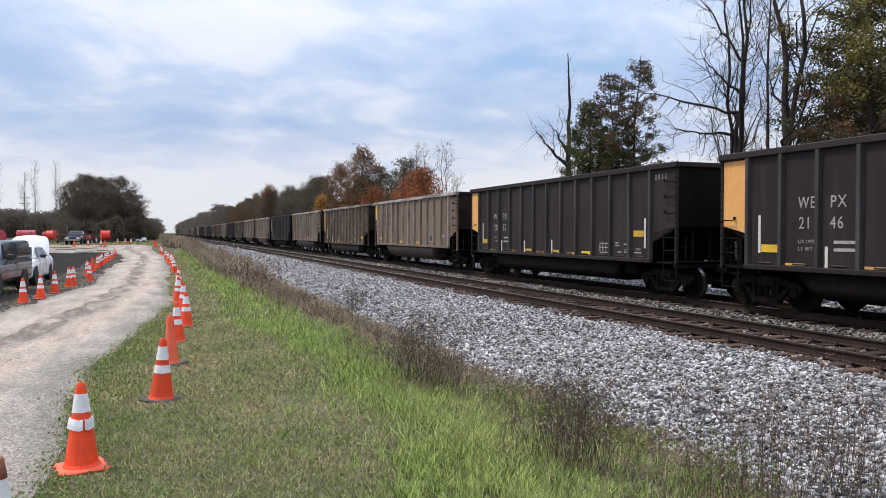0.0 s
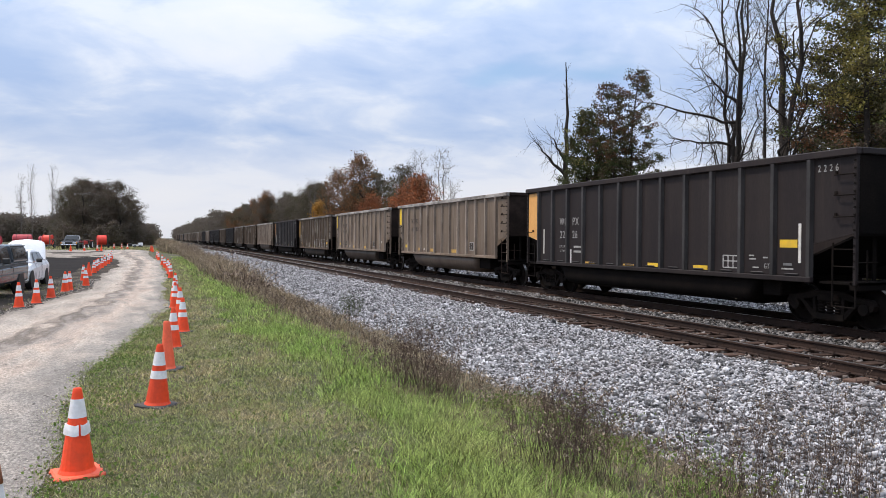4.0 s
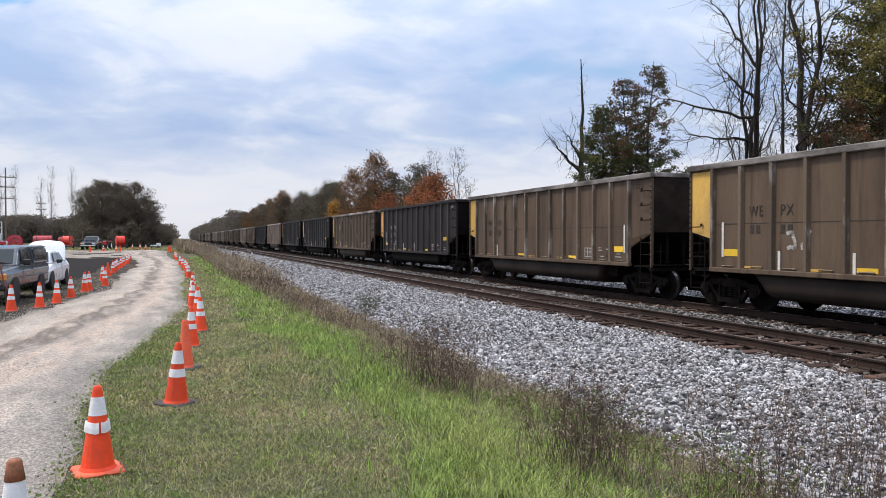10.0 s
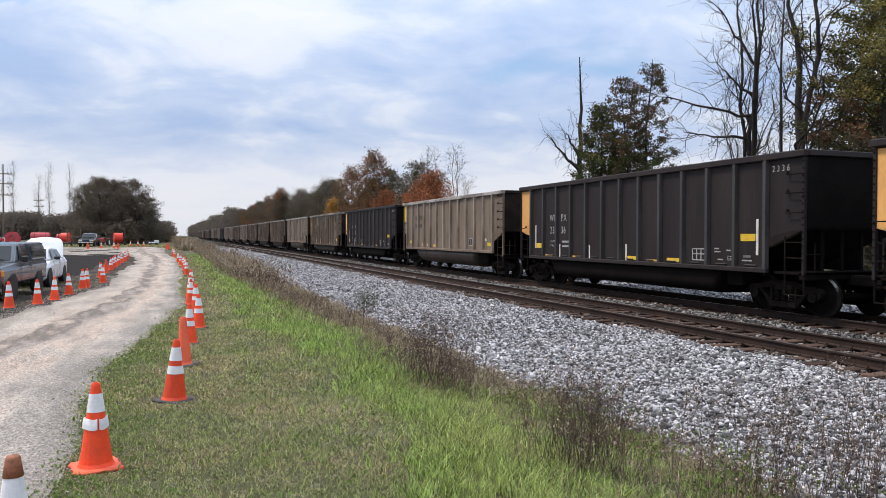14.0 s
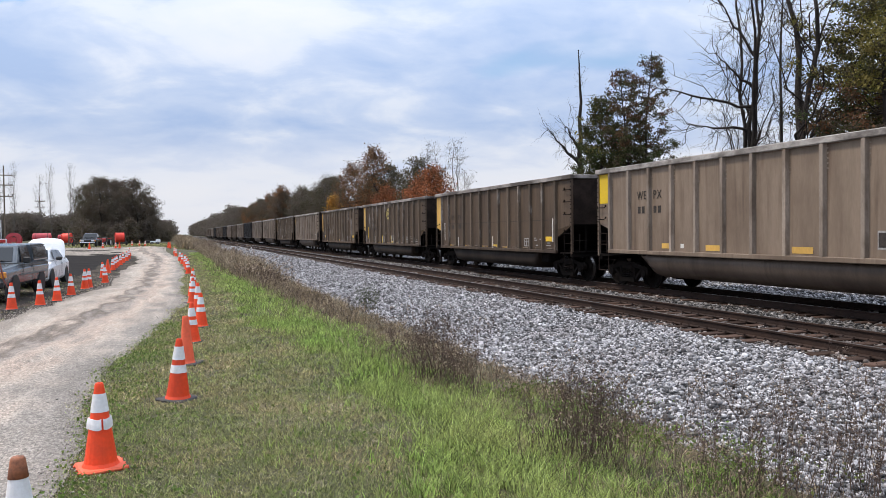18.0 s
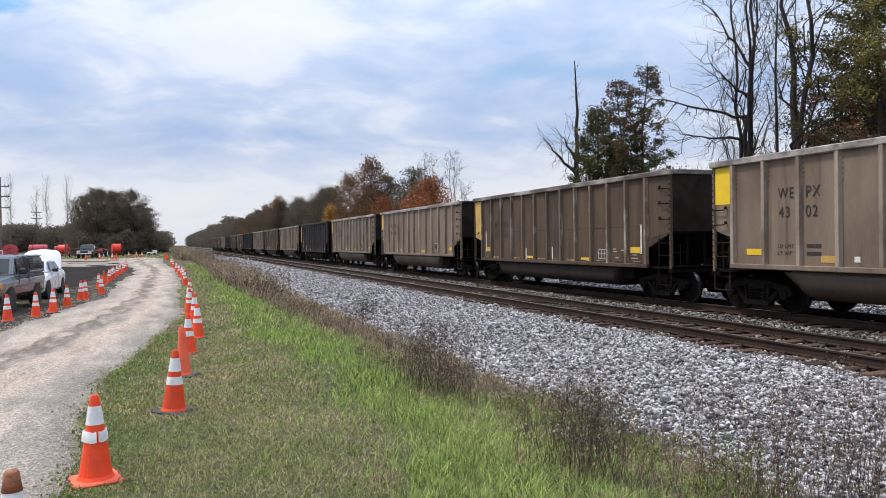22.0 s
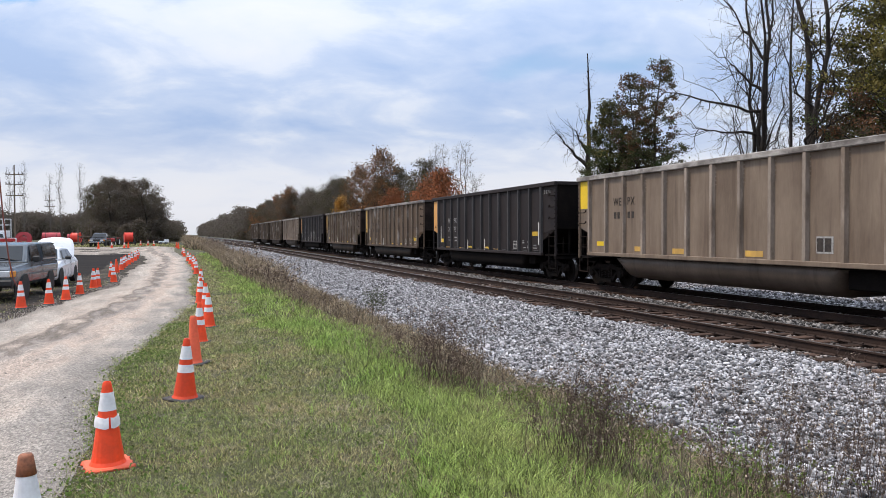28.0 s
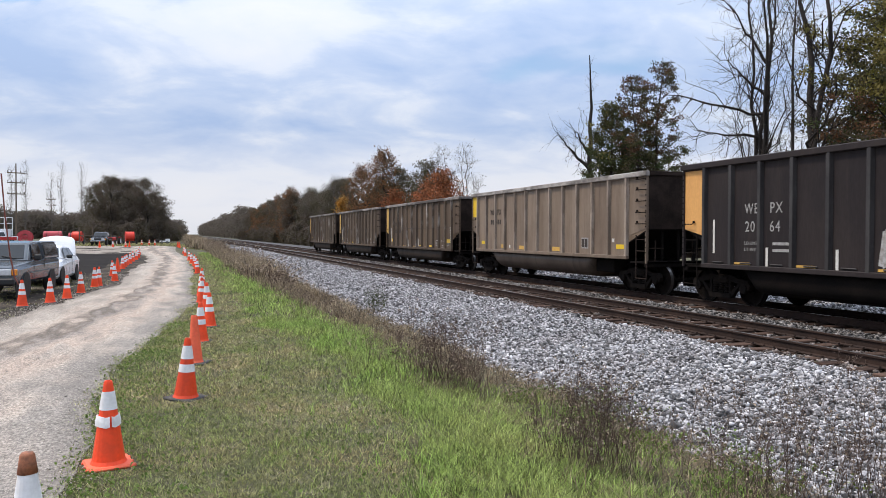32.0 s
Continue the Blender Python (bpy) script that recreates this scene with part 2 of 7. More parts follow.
def lane_surface():
    """Gravel lane: pale loose stone at its edges, smooth beige wheel tracks, dark gravel down the middle."""
    m = surface("lane", (0.44, 0.39, 0.345), 0.95, vary=0.34, scale=0.9, fine=42, bump=0.9, second=(0.31, 0.27, 0.235), amount=0.8, stretch=(1.6, 0.35, 1), depth=0.02, edges=(0.42, 0.62))
    nt = m.node_tree
    n, l = nt.nodes, nt.links
    at = n.new("ShaderNodeAttribute"); at.attribute_name = "across"
    geo = n.new("ShaderNodeNewGeometry")
    mp = n.new("ShaderNodeMapping"); mp.inputs["Scale"].default_value = (2.2, 0.62, 1)
    l.new(geo.outputs["Position"], mp.inputs[0])
    no = n.new("ShaderNodeTexNoise"); no.inputs["Scale"].default_value, no.inputs["Detail"].default_value = 1.0, 6.0
    l.new(mp.outputs[0], no.inputs["Vector"])
    off = n.new("ShaderNodeMath"); off.operation = "MULTIPLY_ADD"; off.inputs[1].default_value, off.inputs[2].default_value = 0.62, -0.31
    l.new(no.outputs["Fac"], off.inputs[0])
    sm = n.new("ShaderNodeMath"); sm.operation = "ADD"
    l.new(at.outputs["Fac"], sm.inputs[0]); l.new(off.outputs[0], sm.inputs[1])
    r = n.new("ShaderNodeValToRGB")
    stops = [(0.04, (0.26, 0.225, 0.19)), (0.20, (0.37, 0.325, 0.28)), (0.36, (0.40, 0.33, 0.275)), (0.47, (0.15, 0.122, 0.10)), (0.54, (0.27, 0.235, 0.205)), (0.68, (0.42, 0.335, 0.275)), (0.80, (0.36, 0.31, 0.265)), (0.93, (0.25, 0.225, 0.20))]
    while len(r.color_ramp.elements) < len(stops):
        r.color_ramp.elements.new(0.5)
    for e, (p, c) in zip(r.color_ramp.elements, stops):
        e.position, e.color = p, (*c, 1)
    l.new(sm.outputs[0], r.inputs[0])
    mix = next(k for k in n if k.bl_idname == "ShaderNodeMix")
    l.new(r.outputs[0], mix.inputs[6])
    # loose stones the size of a thumb, each with its own tone
    vor = n.new("ShaderNodeTexVoronoi"); vor.inputs["Scale"].default_value = 46.0
    l.new(geo.outputs["Position"], vor.inputs["Vector"])
    sep = n.new("ShaderNodeSeparateColor"); l.new(vor.outputs["Color"], sep.inputs[0])
    tone = n.new("ShaderNodeMapRange"); tone.inputs["To Min"].default_value, tone.inputs["To Max"].default_value = 0.62, 1.38
    l.new(sep.outputs[0], tone.inputs[0])
    hsv = next(k for k in n if k.bl_idname == "ShaderNodeHueSaturation")
    mul = n.new("ShaderNodeMath"); mul.operation = "MULTIPLY"
    l.new(hsv.inputs["Value"].links[0].from_socket, mul.inputs[0]); l.new(tone.outputs[0], mul.inputs[1])
    l.new(mul.outputs[0], hsv.inputs["Value"])
    dark = n.new("ShaderNodeVectorMath"); dark.operation = "SCALE"; dark.inputs["Scale"].default_value = 0.66
    l.new(r.outputs[0], dark.inputs[0]); l.new(dark.outputs[0], mix.inputs[7])
    return m


M["lane"] = lane_surface()
M["asphalt"] = surface("asphalt", (0.0175, 0.0155, 0.0148), 0.92, vary=0.4, scale=0.4, fine=60, bump=0.4, second=(0.030, 0.026, 0.0235), amount=0.7, spec=0.05)
M["dirt"] = surface("dirt", (0.066, 0.052, 0.040), 0.95, vary=0.7, scale=0.9, fine=20, bump=0.9, second=(0.026, 0.022, 0.018), amount=0.95, depth=0.03, edges=(0.40, 0.60), spec=0.15)
# bed far darker than the stones: shade of their gaps is in its colour
M["ballast_bed"] = surface("ballast_bed", (0.085, 0.083, 0.086), 0.95, vary=0.75, scale=1.2, fine=22, bump=1.0, second=(0.05, 0.048, 0.05), amount=0.7, depth=0.06)
M["stone"] = surface("stone", (0.265, 0.262, 0.272), 0.92, vary=0.15, scale=0.9, fine=18, bump=0.3, second=(0.20, 0.19, 0.195), amount=0.7, per_island=0.9, tones=(0.20, 2.45, 1.7))
M["stone_darker"] = surface("stone_darker", (0.165, 0.155, 0.15), 0.95, vary=0.15, scale=0.9, fine=18, bump=0.3, second=(0.10, 0.09, 0.085), amount=0.7, per_island=0.9, tones=(0.2, 2.3, 1.9))
M["stone_rusty"] = surface("stone_rusty", (0.15, 0.13, 0.12), 0.95, vary=0.15, scale=0.9, fine=18, bump=0.3, second=(0.095, 0.075, 0.064), amount=0.7, per_island=0.7, tones=(0.3, 2.6, 2.2))
M["pebble"] = surface("pebble", (0.36, 0.325, 0.29), 0.95, vary=0.15, scale=0.9, fine=18, bump=0.2, second=(0.26, 0.225, 0.20), amount=0.6, per_island=0.4, tones=(0.65, 1.6, 1.3))
M["tie"] = surface("tie", (0.046, 0.030, 0.024), 0.95, vary=0.3, scale=2.5, fine=30, bump=0.6, second=(0.10, 0.062, 0.046), amount=0.6, per_object=0.45, stretch=(0.3, 2, 2), spec=0.1)
M["rail_rust"] = surface("rail_rust", (0.040, 0.0245, 0.019), 0.8, metal=0.0, vary=0.2, scale=1.5, fine=30, bump=0.2, second=(0.023, 0.016, 0.014), amount=0.8, spec=0.15)
M["rail_head"] = surface("rail_head", (0.35, 0.34, 0.34), 0.32, metal=0.9, vary=0.1, scale=2, fine=30, bump=0.05)
M["bark"] = surface("bark", (0.032, 0.027, 0.025), 0.95, vary=0.3, scale=3, fine=30, bump=0.6, second=(0.062, 0.054, 0.049), amount=0.5, stretch=(2, 2, 0.4), spec=0.1)
M["bark_grey"] = surface("bark_grey", (0.12, 0.108, 0.10), 0.95, vary=0.3, scale=3, fine=30, bump=0.5, second=(0.20, 0.19, 0.18), amount=0.5, stretch=(2, 2, 0.4), spec=0.15)
M["twig"] = surface("twig", (0.06, 0.05, 0.044), 0.95, vary=0.2, scale=1, fine=12, bump=0, second=(0.085, 0.07, 0.06), spec=0.15)


def leaf(name, a, b, vary=0.3, thin=0.25):
    return surface(name, a, 0.75, vary=0.15, scale=0.35, fine=3, bump=0, second=b, per_island=vary, amount=0.9, through_light=thin, spec=0.12)


M["leaf_olive"] = leaf("leaf_olive", (0.072, 0.072, 0.034), (0.094, 0.074, 0.038))
M["leaf_moss"] = leaf("leaf_moss", (0.20, 0.19, 0.05), (0.20, 0.155, 0.055))
M["leaf_clover"] = leaf("leaf_clover", (0.12, 0.19, 0.045), (0.17, 0.20, 0.06))
M["leaf_green"] = leaf("leaf_green", (0.058, 0.076, 0.030), (0.082, 0.078, 0.035))
M["leaf_russet"] = leaf("leaf_russet", (0.15, 0.078, 0.042), (0.11, 0.066, 0.038))
M["leaf_rust"] = leaf("leaf_rust", (0.25, 0.115, 0.05), (0.18, 0.10, 0.05))
M["leaf_red"] = leaf("leaf_red", (0.36, 0.125, 0.055), (0.25, 0.11, 0.055))
M["leaf_yellow"] = leaf("leaf_yellow", (0.50, 0.27, 0.06), (0.30, 0.17, 0.06))
M["leaf_brown"] = leaf("leaf_brown", (0.105, 0.078, 0.058), (0.088, 0.078, 0.052), 0.14, 0.45)
# paler, greyer leaf: the haze of distance is mixed into its colour
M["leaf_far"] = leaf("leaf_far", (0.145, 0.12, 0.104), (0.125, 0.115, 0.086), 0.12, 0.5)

M["cone_orange"] = surface("cone_orange", (0.85, 0.068, 0.014), 0.55, vary=0.06, scale=4, fine=30, bump=0.05, second=(0.60, 0.06, 0.02), amount=0.5, per_object=0.12)
M["cone_faded"] = surface("cone_faded", (0.86, 0.14, 0.065), 0.6, vary=0.06, scale=4, fine=30, bump=0.05, second=(0.70, 0.11, 0.055), amount=0.5)
M["cone_white"] = surface("cone_white", (0.78, 0.78, 0.80), 0.5, vary=0.05, scale=9, fine=40, bump=0.05, second=(0.55, 0.54, 0.54), amount=0.5)
M["cone_base"] = surface("cone_base", (0.045, 0.045, 0.047), 0.8, vary=0.2, scale=9, fine=50, bump=0.2, second=(0.12, 0.11, 0.10))
M["cone_tip_brown"] = surface("cone_tip_brown", (0.30, 0.11, 0.055), 0.7, vary=0.2, scale=14, fine=60, bump=0.1, second=(0.14, 0.07, 0.045), amount=0.8)

# freight cars: sun-faded paint with coal dust
M["paint_tan"] = surface("paint_tan", (0.205, 0.155, 0.115), 0.56, vary=0.08, scale=1.3, fine=26, bump=0.06, second=(0.140, 0.102, 0.074), amount=0.9, stretch=(1, 1.4, 0.22), per_object=0.14, spec=0.3, edges=(0.40, 0.66), streak=(0.085, 0.055, 0.038))
M["post_tan"] = surface("post_tan", (0.285, 0.232, 0.188), 0.55, vary=0.12, scale=2.2, fine=30, bump=0.06, second=(0.15, 0.113, 0.084), amount=0.9, stretch=(1, 1, 0.3), per_object=0.22, spec=0.3, edges=(0.44, 0.60))
M["post_brown"] = surface("post_brown", (0.118, 0.086, 0.060), 0.6, vary=0.14, scale=2.0, fine=30, bump=0.06, second=(0.36, 0.32, 0.285), amount=0.9, stretch=(1, 1, 0.35), per_object=0.3, spec=0.3, edges=(0.54, 0.68))
M["post_black"] = surface("post_black", (0.029, 0.026, 0.026), 0.5, vary=0.12, scale=2.0, fine=30, bump=0.06, second=(0.052, 0.048, 0.047), amount=0.85, stretch=(1, 1, 0.3), per_object=0.2, spec=0.3)
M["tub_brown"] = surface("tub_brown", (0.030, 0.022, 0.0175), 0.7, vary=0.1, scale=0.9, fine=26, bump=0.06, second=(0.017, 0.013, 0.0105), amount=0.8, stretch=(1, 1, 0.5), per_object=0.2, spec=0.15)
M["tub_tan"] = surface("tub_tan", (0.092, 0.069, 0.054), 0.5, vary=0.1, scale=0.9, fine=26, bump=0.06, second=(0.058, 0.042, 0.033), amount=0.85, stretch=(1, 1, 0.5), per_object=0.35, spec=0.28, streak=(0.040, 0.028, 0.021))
M["paint_brown"] = surface("paint_brown", (0.106, 0.072, 0.047), 0.62, vary=0.08, scale=1.3, fine=26, bump=0.06, second=(0.060, 0.041, 0.029), amount=0.9, stretch=(1, 1.4, 0.22), per_object=0.24, spec=0.25, edges=(0.40, 0.66), streak=(0.040, 0.026, 0.020))
M["paint_black"] = surface("paint_black", (0.0208, 0.0163, 0.0170), 0.6, vary=0.12, scale=1.3, fine=26, bump=0.06, second=(0.031, 0.0248, 0.024), amount=0.7, stretch=(1, 1.4, 0.22), per_object=0.2, spec=0.16, streak=(0.036, 0.0275, 0.025))
M["chord_tan"] = surface("chord_tan", (0.36, 0.33, 0.305), 0.55, vary=0.15, scale=1.4, fine=26, bump=0.06, second=(0.10, 0.085, 0.075), amount=0.9, stretch=(1, 0.6, 1), edges=(0.46, 0.6))
M["chord_brown"] = surface("chord_brown", (0.30, 0.27, 0.25), 0.6, vary=0.15, scale=1.1, fine=26, bump=0.06, second=(0.055, 0.043, 0.036), amount=0.95, stretch=(1, 0.45, 1), edges=(0.38, 0.56), per_object=0.25)
# near-black: coal dust with the shade under and between cars added in
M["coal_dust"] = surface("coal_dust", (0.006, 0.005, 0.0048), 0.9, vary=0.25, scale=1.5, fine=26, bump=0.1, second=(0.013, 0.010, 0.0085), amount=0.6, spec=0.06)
# brown coal dust and the end walls' shade, mixed into one colour
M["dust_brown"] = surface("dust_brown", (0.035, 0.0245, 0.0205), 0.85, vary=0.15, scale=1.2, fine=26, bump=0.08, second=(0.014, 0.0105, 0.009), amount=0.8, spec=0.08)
M["cast_steel"] = surface("cast_steel", (0.010, 0.0082, 0.0075), 0.9, metal=0.0, vary=0.2, scale=4, fine=40, bump=0.2, second=(0.020, 0.015, 0.0125), amount=0.6, spec=0.06)
M["wheel_steel"] = surface("wheel_steel", (0.007, 0.0055, 0.005), 0.8, metal=0.0, vary=0.2, scale=4, fine=40, bump=0.1, second=(0.013, 0.010, 0.008), amount=0.6, spec=0.06)
M["wheel_tread"] = surface("wheel_tread", (0.16, 0.155, 0.15), 0.35, metal=0.9, vary=0.05, scale=4, fine=40, bump=0)
M["panel_amber"] = surface("panel_amber", (0.66, 0.34, 0.105), 0.6, vary=0.06, scale=1.4, fine=20, bump=0.05, second=(0.50, 0.24, 0.075), amount=0.5, stretch=(1, 1, 0.5), per_object=0.12)
M["panel_pale"] = surface("panel_pale", (0.56, 0.335, 0.075), 0.6, vary=0.08, scale=1.4, fine=20, bump=0.05, second=(0.36, 0.22, 0.07), amount=0.7, stretch=(1, 1, 0.5), per_object=0.15)
M["panel_yellow"] = surface("panel_yellow", (0.70, 0.47, 0.018), 0.55, vary=0.05, scale=1.4, fine=20, bump=0.05, second=(0.56, 0.37, 0.02), amount=0.4, per_object=0.1)
M["reflector_white"] = surface("reflector_white", (0.62, 0.60, 0.56), 0.45, vary=0.1, scale=5, fine=40, bump=0, second=(0.42, 0.40, 0.36))
M["reflector_yellow"] = surface("reflector_yellow", (0.74, 0.47, 0.03), 0.45, vary=0.1, scale=5, fine=40, bump=0, second=(0.50, 0.33, 0.06), per_object=0.3)
M["stencil_white"] = surface("stencil_white", (0.36, 0.35, 0.34), 0.7, vary=0.2, scale=12, fine=60, bump=0, second=(0.22, 0.21, 0.2), amount=0.8)
M["stencil_black"] = surface("stencil_black", (0.022, 0.017, 0.015), 0.7, vary=0.2, scale=12, fine=60, bump=0, second=(0.06, 0.047, 0.038), amount=0.7)
M["chalk_paint"] = surface("chalk_paint", (0.42, 0.41, 0.40), 0.8, vary=0.2, scale=6, fine=40, bump=0, second=(0.22, 0.2, 0.18), amount=0.9)
M["logo_gold"] = surface("logo_gold", (0.55, 0.45, 0.16), 0.7, vary=0.1, scale=8, fine=40, bump=0)

# parked vehicles and lot clutter
M["paint_grey"] = surface("paint_grey", (0.115, 0.132, 0.15), 0.2, metal=0.3, vary=0.04, scale=2, fine=20, bump=0, second=(0.07, 0.082, 0.097), spec=0.6)
M["paint_white"] = surface("paint_white", (0.74, 0.75, 0.77), 0.28, vary=0.03, scale=2, fine=20, bump=0, second=(0.62, 0.63, 0.65), spec=0.6)
M["paint_navy"] = surface("paint_navy", (0.012, 0.015, 0.022), 0.2, vary=0.05, scale=2, fine=20, bump=0, second=(0.02, 0.022, 0.03), spec=0.6)
M["paint_red"] = surface("paint_red", (0.50, 0.035, 0.035), 0.5, vary=0.1, scale=2, fine=20, bump=0.05, second=(0.34, 0.03, 0.03))
M["reel_red"] = surface("reel_red", (0.78, 0.06, 0.035), 0.55, vary=0.1, scale=3, fine=40, bump=0.2, second=(0.58, 0.045, 0.03), stretch=(4, 1, 1))
M["tank_rose"] = surface("tank_rose", (0.48, 0.06, 0.075), 0.55, vary=0.08, scale=2, fine=20, bump=0.05, second=(0.36, 0.05, 0.06))
M["glass_dark"] = surface("glass_dark", (0.012, 0.015, 0.018), -0.05, vary=0.05, scale=2, fine=10, bump=0, second=(0.02, 0.024, 0.027), spec=0.5)
M["rubber"] = surface("rubber", (0.018, 0.018, 0.018), 0.85, vary=0.2, scale=6, fine=60, bump=0.2, second=(0.035, 0.033, 0.03))
M["trim_black"] = surface("trim_black", (0.022, 0.022, 0.023), 0.6, vary=0.15, scale=6, fine=50, bump=0.1)
M["rim_alloy"] = surface("rim_alloy", (0.10, 0.10, 0.105), 0.45, metal=0.5, vary=0.1, scale=6, fine=40, bump=0.05)
M["chrome"] = surface("chrome", (0.6, 0.6, 0.6), 0.15, metal=1.0, vary=0.03, scale=6, fine=40, bump=0)
M["lamp_clear"] = surface("lamp_clear", (0.62, 0.64, 0.66), 0.12, vary=0.05, scale=8, fine=40, bump=0, spec=0.8)
M["lamp_amber"] = surface("lamp_amber", (0.75, 0.28, 0.03), 0.15, vary=0.05, scale=8, fine=40, bump=0, spec=0.8)
M["pole_wood"] = surface("pole_wood", (0.16, 0.12, 0.09), 0.9, vary=0.2, scale=2, fine=20, bump=0.3, second=(0.10, 0.08, 0.065), stretch=(2, 2, 0.3))
M["whip_orange"] = surface("whip_orange", (0.17, 0.048, 0.032), 0.6, vary=0.1, scale=4, fine=30, bump=0.05, second=(0.2, 0.06, 0.04))
M["steel_grey"] = surface("steel_grey", (0.20, 0.20, 0.20), 0.6, metal=0.4, vary=0.15, scale=4, fine=30, bump=0.1)


# ---- building helpers ----
def mesh(name, verts, faces, materials, index=None, smooth=False):
    """A mesh from arrays of corners and faces."""
    me = bpy.data.meshes.new(name)
    verts = np.asarray(verts, np.float32)
    faces = np.asarray(faces, np.int32)
    k = faces.shape[1]
    me.vertices.add(len(verts))
    me.vertices.foreach_set("co", verts.ravel())
    me.loops.add(faces.size)
    me.loops.foreach_set("vertex_index", faces.ravel())
    me.polygons.add(len(faces))
    me.polygons.foreach_set("loop_start", np.arange(0, faces.size, k, dtype=np.int32))
    for m in materials:
        me.materials.append(M[m])
    if index is not None:
        me.polygons.foreach_set("material_index", np.asarray(index, np.int32))
    if smooth:
        me.polygons.foreach_set("use_smooth", np.ones(len(faces), bool))
    me.update(calc_edges=True)
    return me


def shape(bm, name, materials, smooth=False):
    me = bpy.data.meshes.new(name)
    bm.normal_update()
    bm.to_mesh(me)
    bm.free()
    for m in ([materials] if isinstance(materials, str) else materials):
        me.materials.append(M[m])
    if smooth:
        for p in me.polygons:
            p.use_smooth = True
    return me


def part(name, data, parent, material=None, label="", at=None, smooth=False):
    """Links a mesh, or a bmesh with its material, as one object under a thing or part."""
    if isinstance(data, bmesh.types.BMesh):
        data = shape(data, name, material, smooth)
    ob = new(name, data)
    ob.parent = parent
    if at is not None:
        ob.matrix_basis = at if isinstance(at, Matrix) else Matrix.Translation(at)
    if label:
        ob["label"] = label
    return ob


def thing(name, m=None, label="", category="", group="", kind=""):
    ob = new(name)
    ob.empty_display_size = 0.2
    if m is not None:
        ob.matrix_basis = m
    return tagged(ob, label, category, group, kind)


def box(bm, x0, x1, y0, y1, z0, z1, bevel=0.0, mat=0):
    g = bmesh.ops.create_cube(bm, size=1.0, matrix=Matrix.Translation(((x0 + x1) / 2, (y0 + y1) / 2, (z0 + z1) / 2)) @ Matrix.Diagonal((x1 - x0, y1 - y0, z1 - z0, 1)))
    fs = {f for v in g["verts"] for f in v.link_faces}
    if mat:
        for f in fs:
            f.material_index = mat
    if bevel:
        r = bmesh.ops.bevel(bm, geom=list({e for f in fs for e in f.edges}), offset=bevel, segments=1, affect="EDGES", profile=0.5)
        for f in r["faces"]:
            f.material_index = mat
    return bm


def boxed(*a, bevel=0.0):
    return box(bmesh.new(), *a, bevel=bevel)


def rod(bm, a, b, r, n=8, r2=None, caps=True, mat=0):
    a, b = Vector(a), Vector(b)
    d = b - a
    q = d.to_track_quat("Z", "Y").to_matrix().to_4x4()
    g = bmesh.ops.create_cone(bm, cap_ends=caps, segments=n, radius1=r, radius2=r if r2 is None else r2, depth=d.length, matrix=Matrix.Translation((a + b) / 2) @ q)
    if mat:
        for f in {f for v in g["verts"] for f in v.link_faces}:
            f.material_index = mat
    return bm


def prism(bm, outline, y0, y1, mat=0, flip=False):
    """An outline in x and z, drawn out along y."""
    a = [bm.verts.new((x, y0, z)) for x, z in outline]
    b = [bm.verts.new((x, y1, z)) for x, z in outline]
    fs = [bm.faces.new(a), bm.faces.new(b[::-1])]
    for i in range(len(a)):
        j = (i + 1) % len(a)
        fs.append(bm.faces.new((a[j], a[i], b[i], b[j])))
    for f in fs:
        f.material_index = mat
    bmesh.ops.recalc_face_normals(bm, faces=fs)
    return bm


def smooth01(a, b, x):
    t = np.clip((np.asarray(x, float) - a) / (b - a), 0, 1)
    return t * t * (3 - 2 * t)

# ---- the lie of the land: x across the track, y along it, z up ----
TRAIN_X, NEAR_X, RAIL_Z = 14.90, 10.85, 0.06


def lie(x, y):
    """Height of the ground: grass strip, shallow ditch, track bed, field beyond, rise at the far end of the lot."""
    x, y = np.asarray(x, float), np.asarray(y, float)
    z = -0.32 * smooth01(2.3, 4.3, x)
    z = z + 0.21 * smooth01(5.0, 9.2, x)
    z = z - 0.4 * smooth01(20.5, 24.0, x) + 0.15 * smooth01(25, 30, x)
    z = z + 0.5 * smooth01(66, 92, y) * smooth01(2.5, -2.0, x)
    z = z + 0.012 * np.sin(x * 2.1 + 1.3 * np.sin(y * 0.7)) + 0.014 * np.sin(y * 1.7 + x)
    return z


def sheet(name, xs, ys, height, materials):
    X, Y = np.meshgrid(xs, ys)
    V = np.stack([X, Y, height(X, Y)], -1).reshape(-1, 3)
    nx, ny = len(xs), len(ys)
    i = (np.arange(ny - 1)[:, None] * nx + np.arange(nx - 1)).ravel()
    return new(name, mesh(name, V, np.stack([i, i + 1, i + nx + 1, i + nx], -1), materials, smooth=True))


def spread(*runs):
    out = [np.linspace(a, b, n, endpoint=False) for a, b, n in runs]
    return np.concatenate(out + [[runs[-1][1]]])


def ground_height(x, y):
    return lie(x, y) - 0.07 * smooth01(4.6, 5.4, x) * smooth01(23.4, 22.7, x)


ground = sheet("ground", spread((-3000, -300, 8), (-300, -25, 14), (-25, -6, 26), (-6, 20, 130), (20, 60, 20), (60, 300, 10), (300, 3000, 8)),
               spread((-3000, -300, 6), (-300, -20, 6), (-20, 2, 16), (2, 40, 190), (40, 120, 80), (120, 500, 40), (500, 3500, 12)), ground_height, ["grass_soil"])
tagged(ground, "mown grass and bare autumn soil beside the railway", "ground", kind="structure")


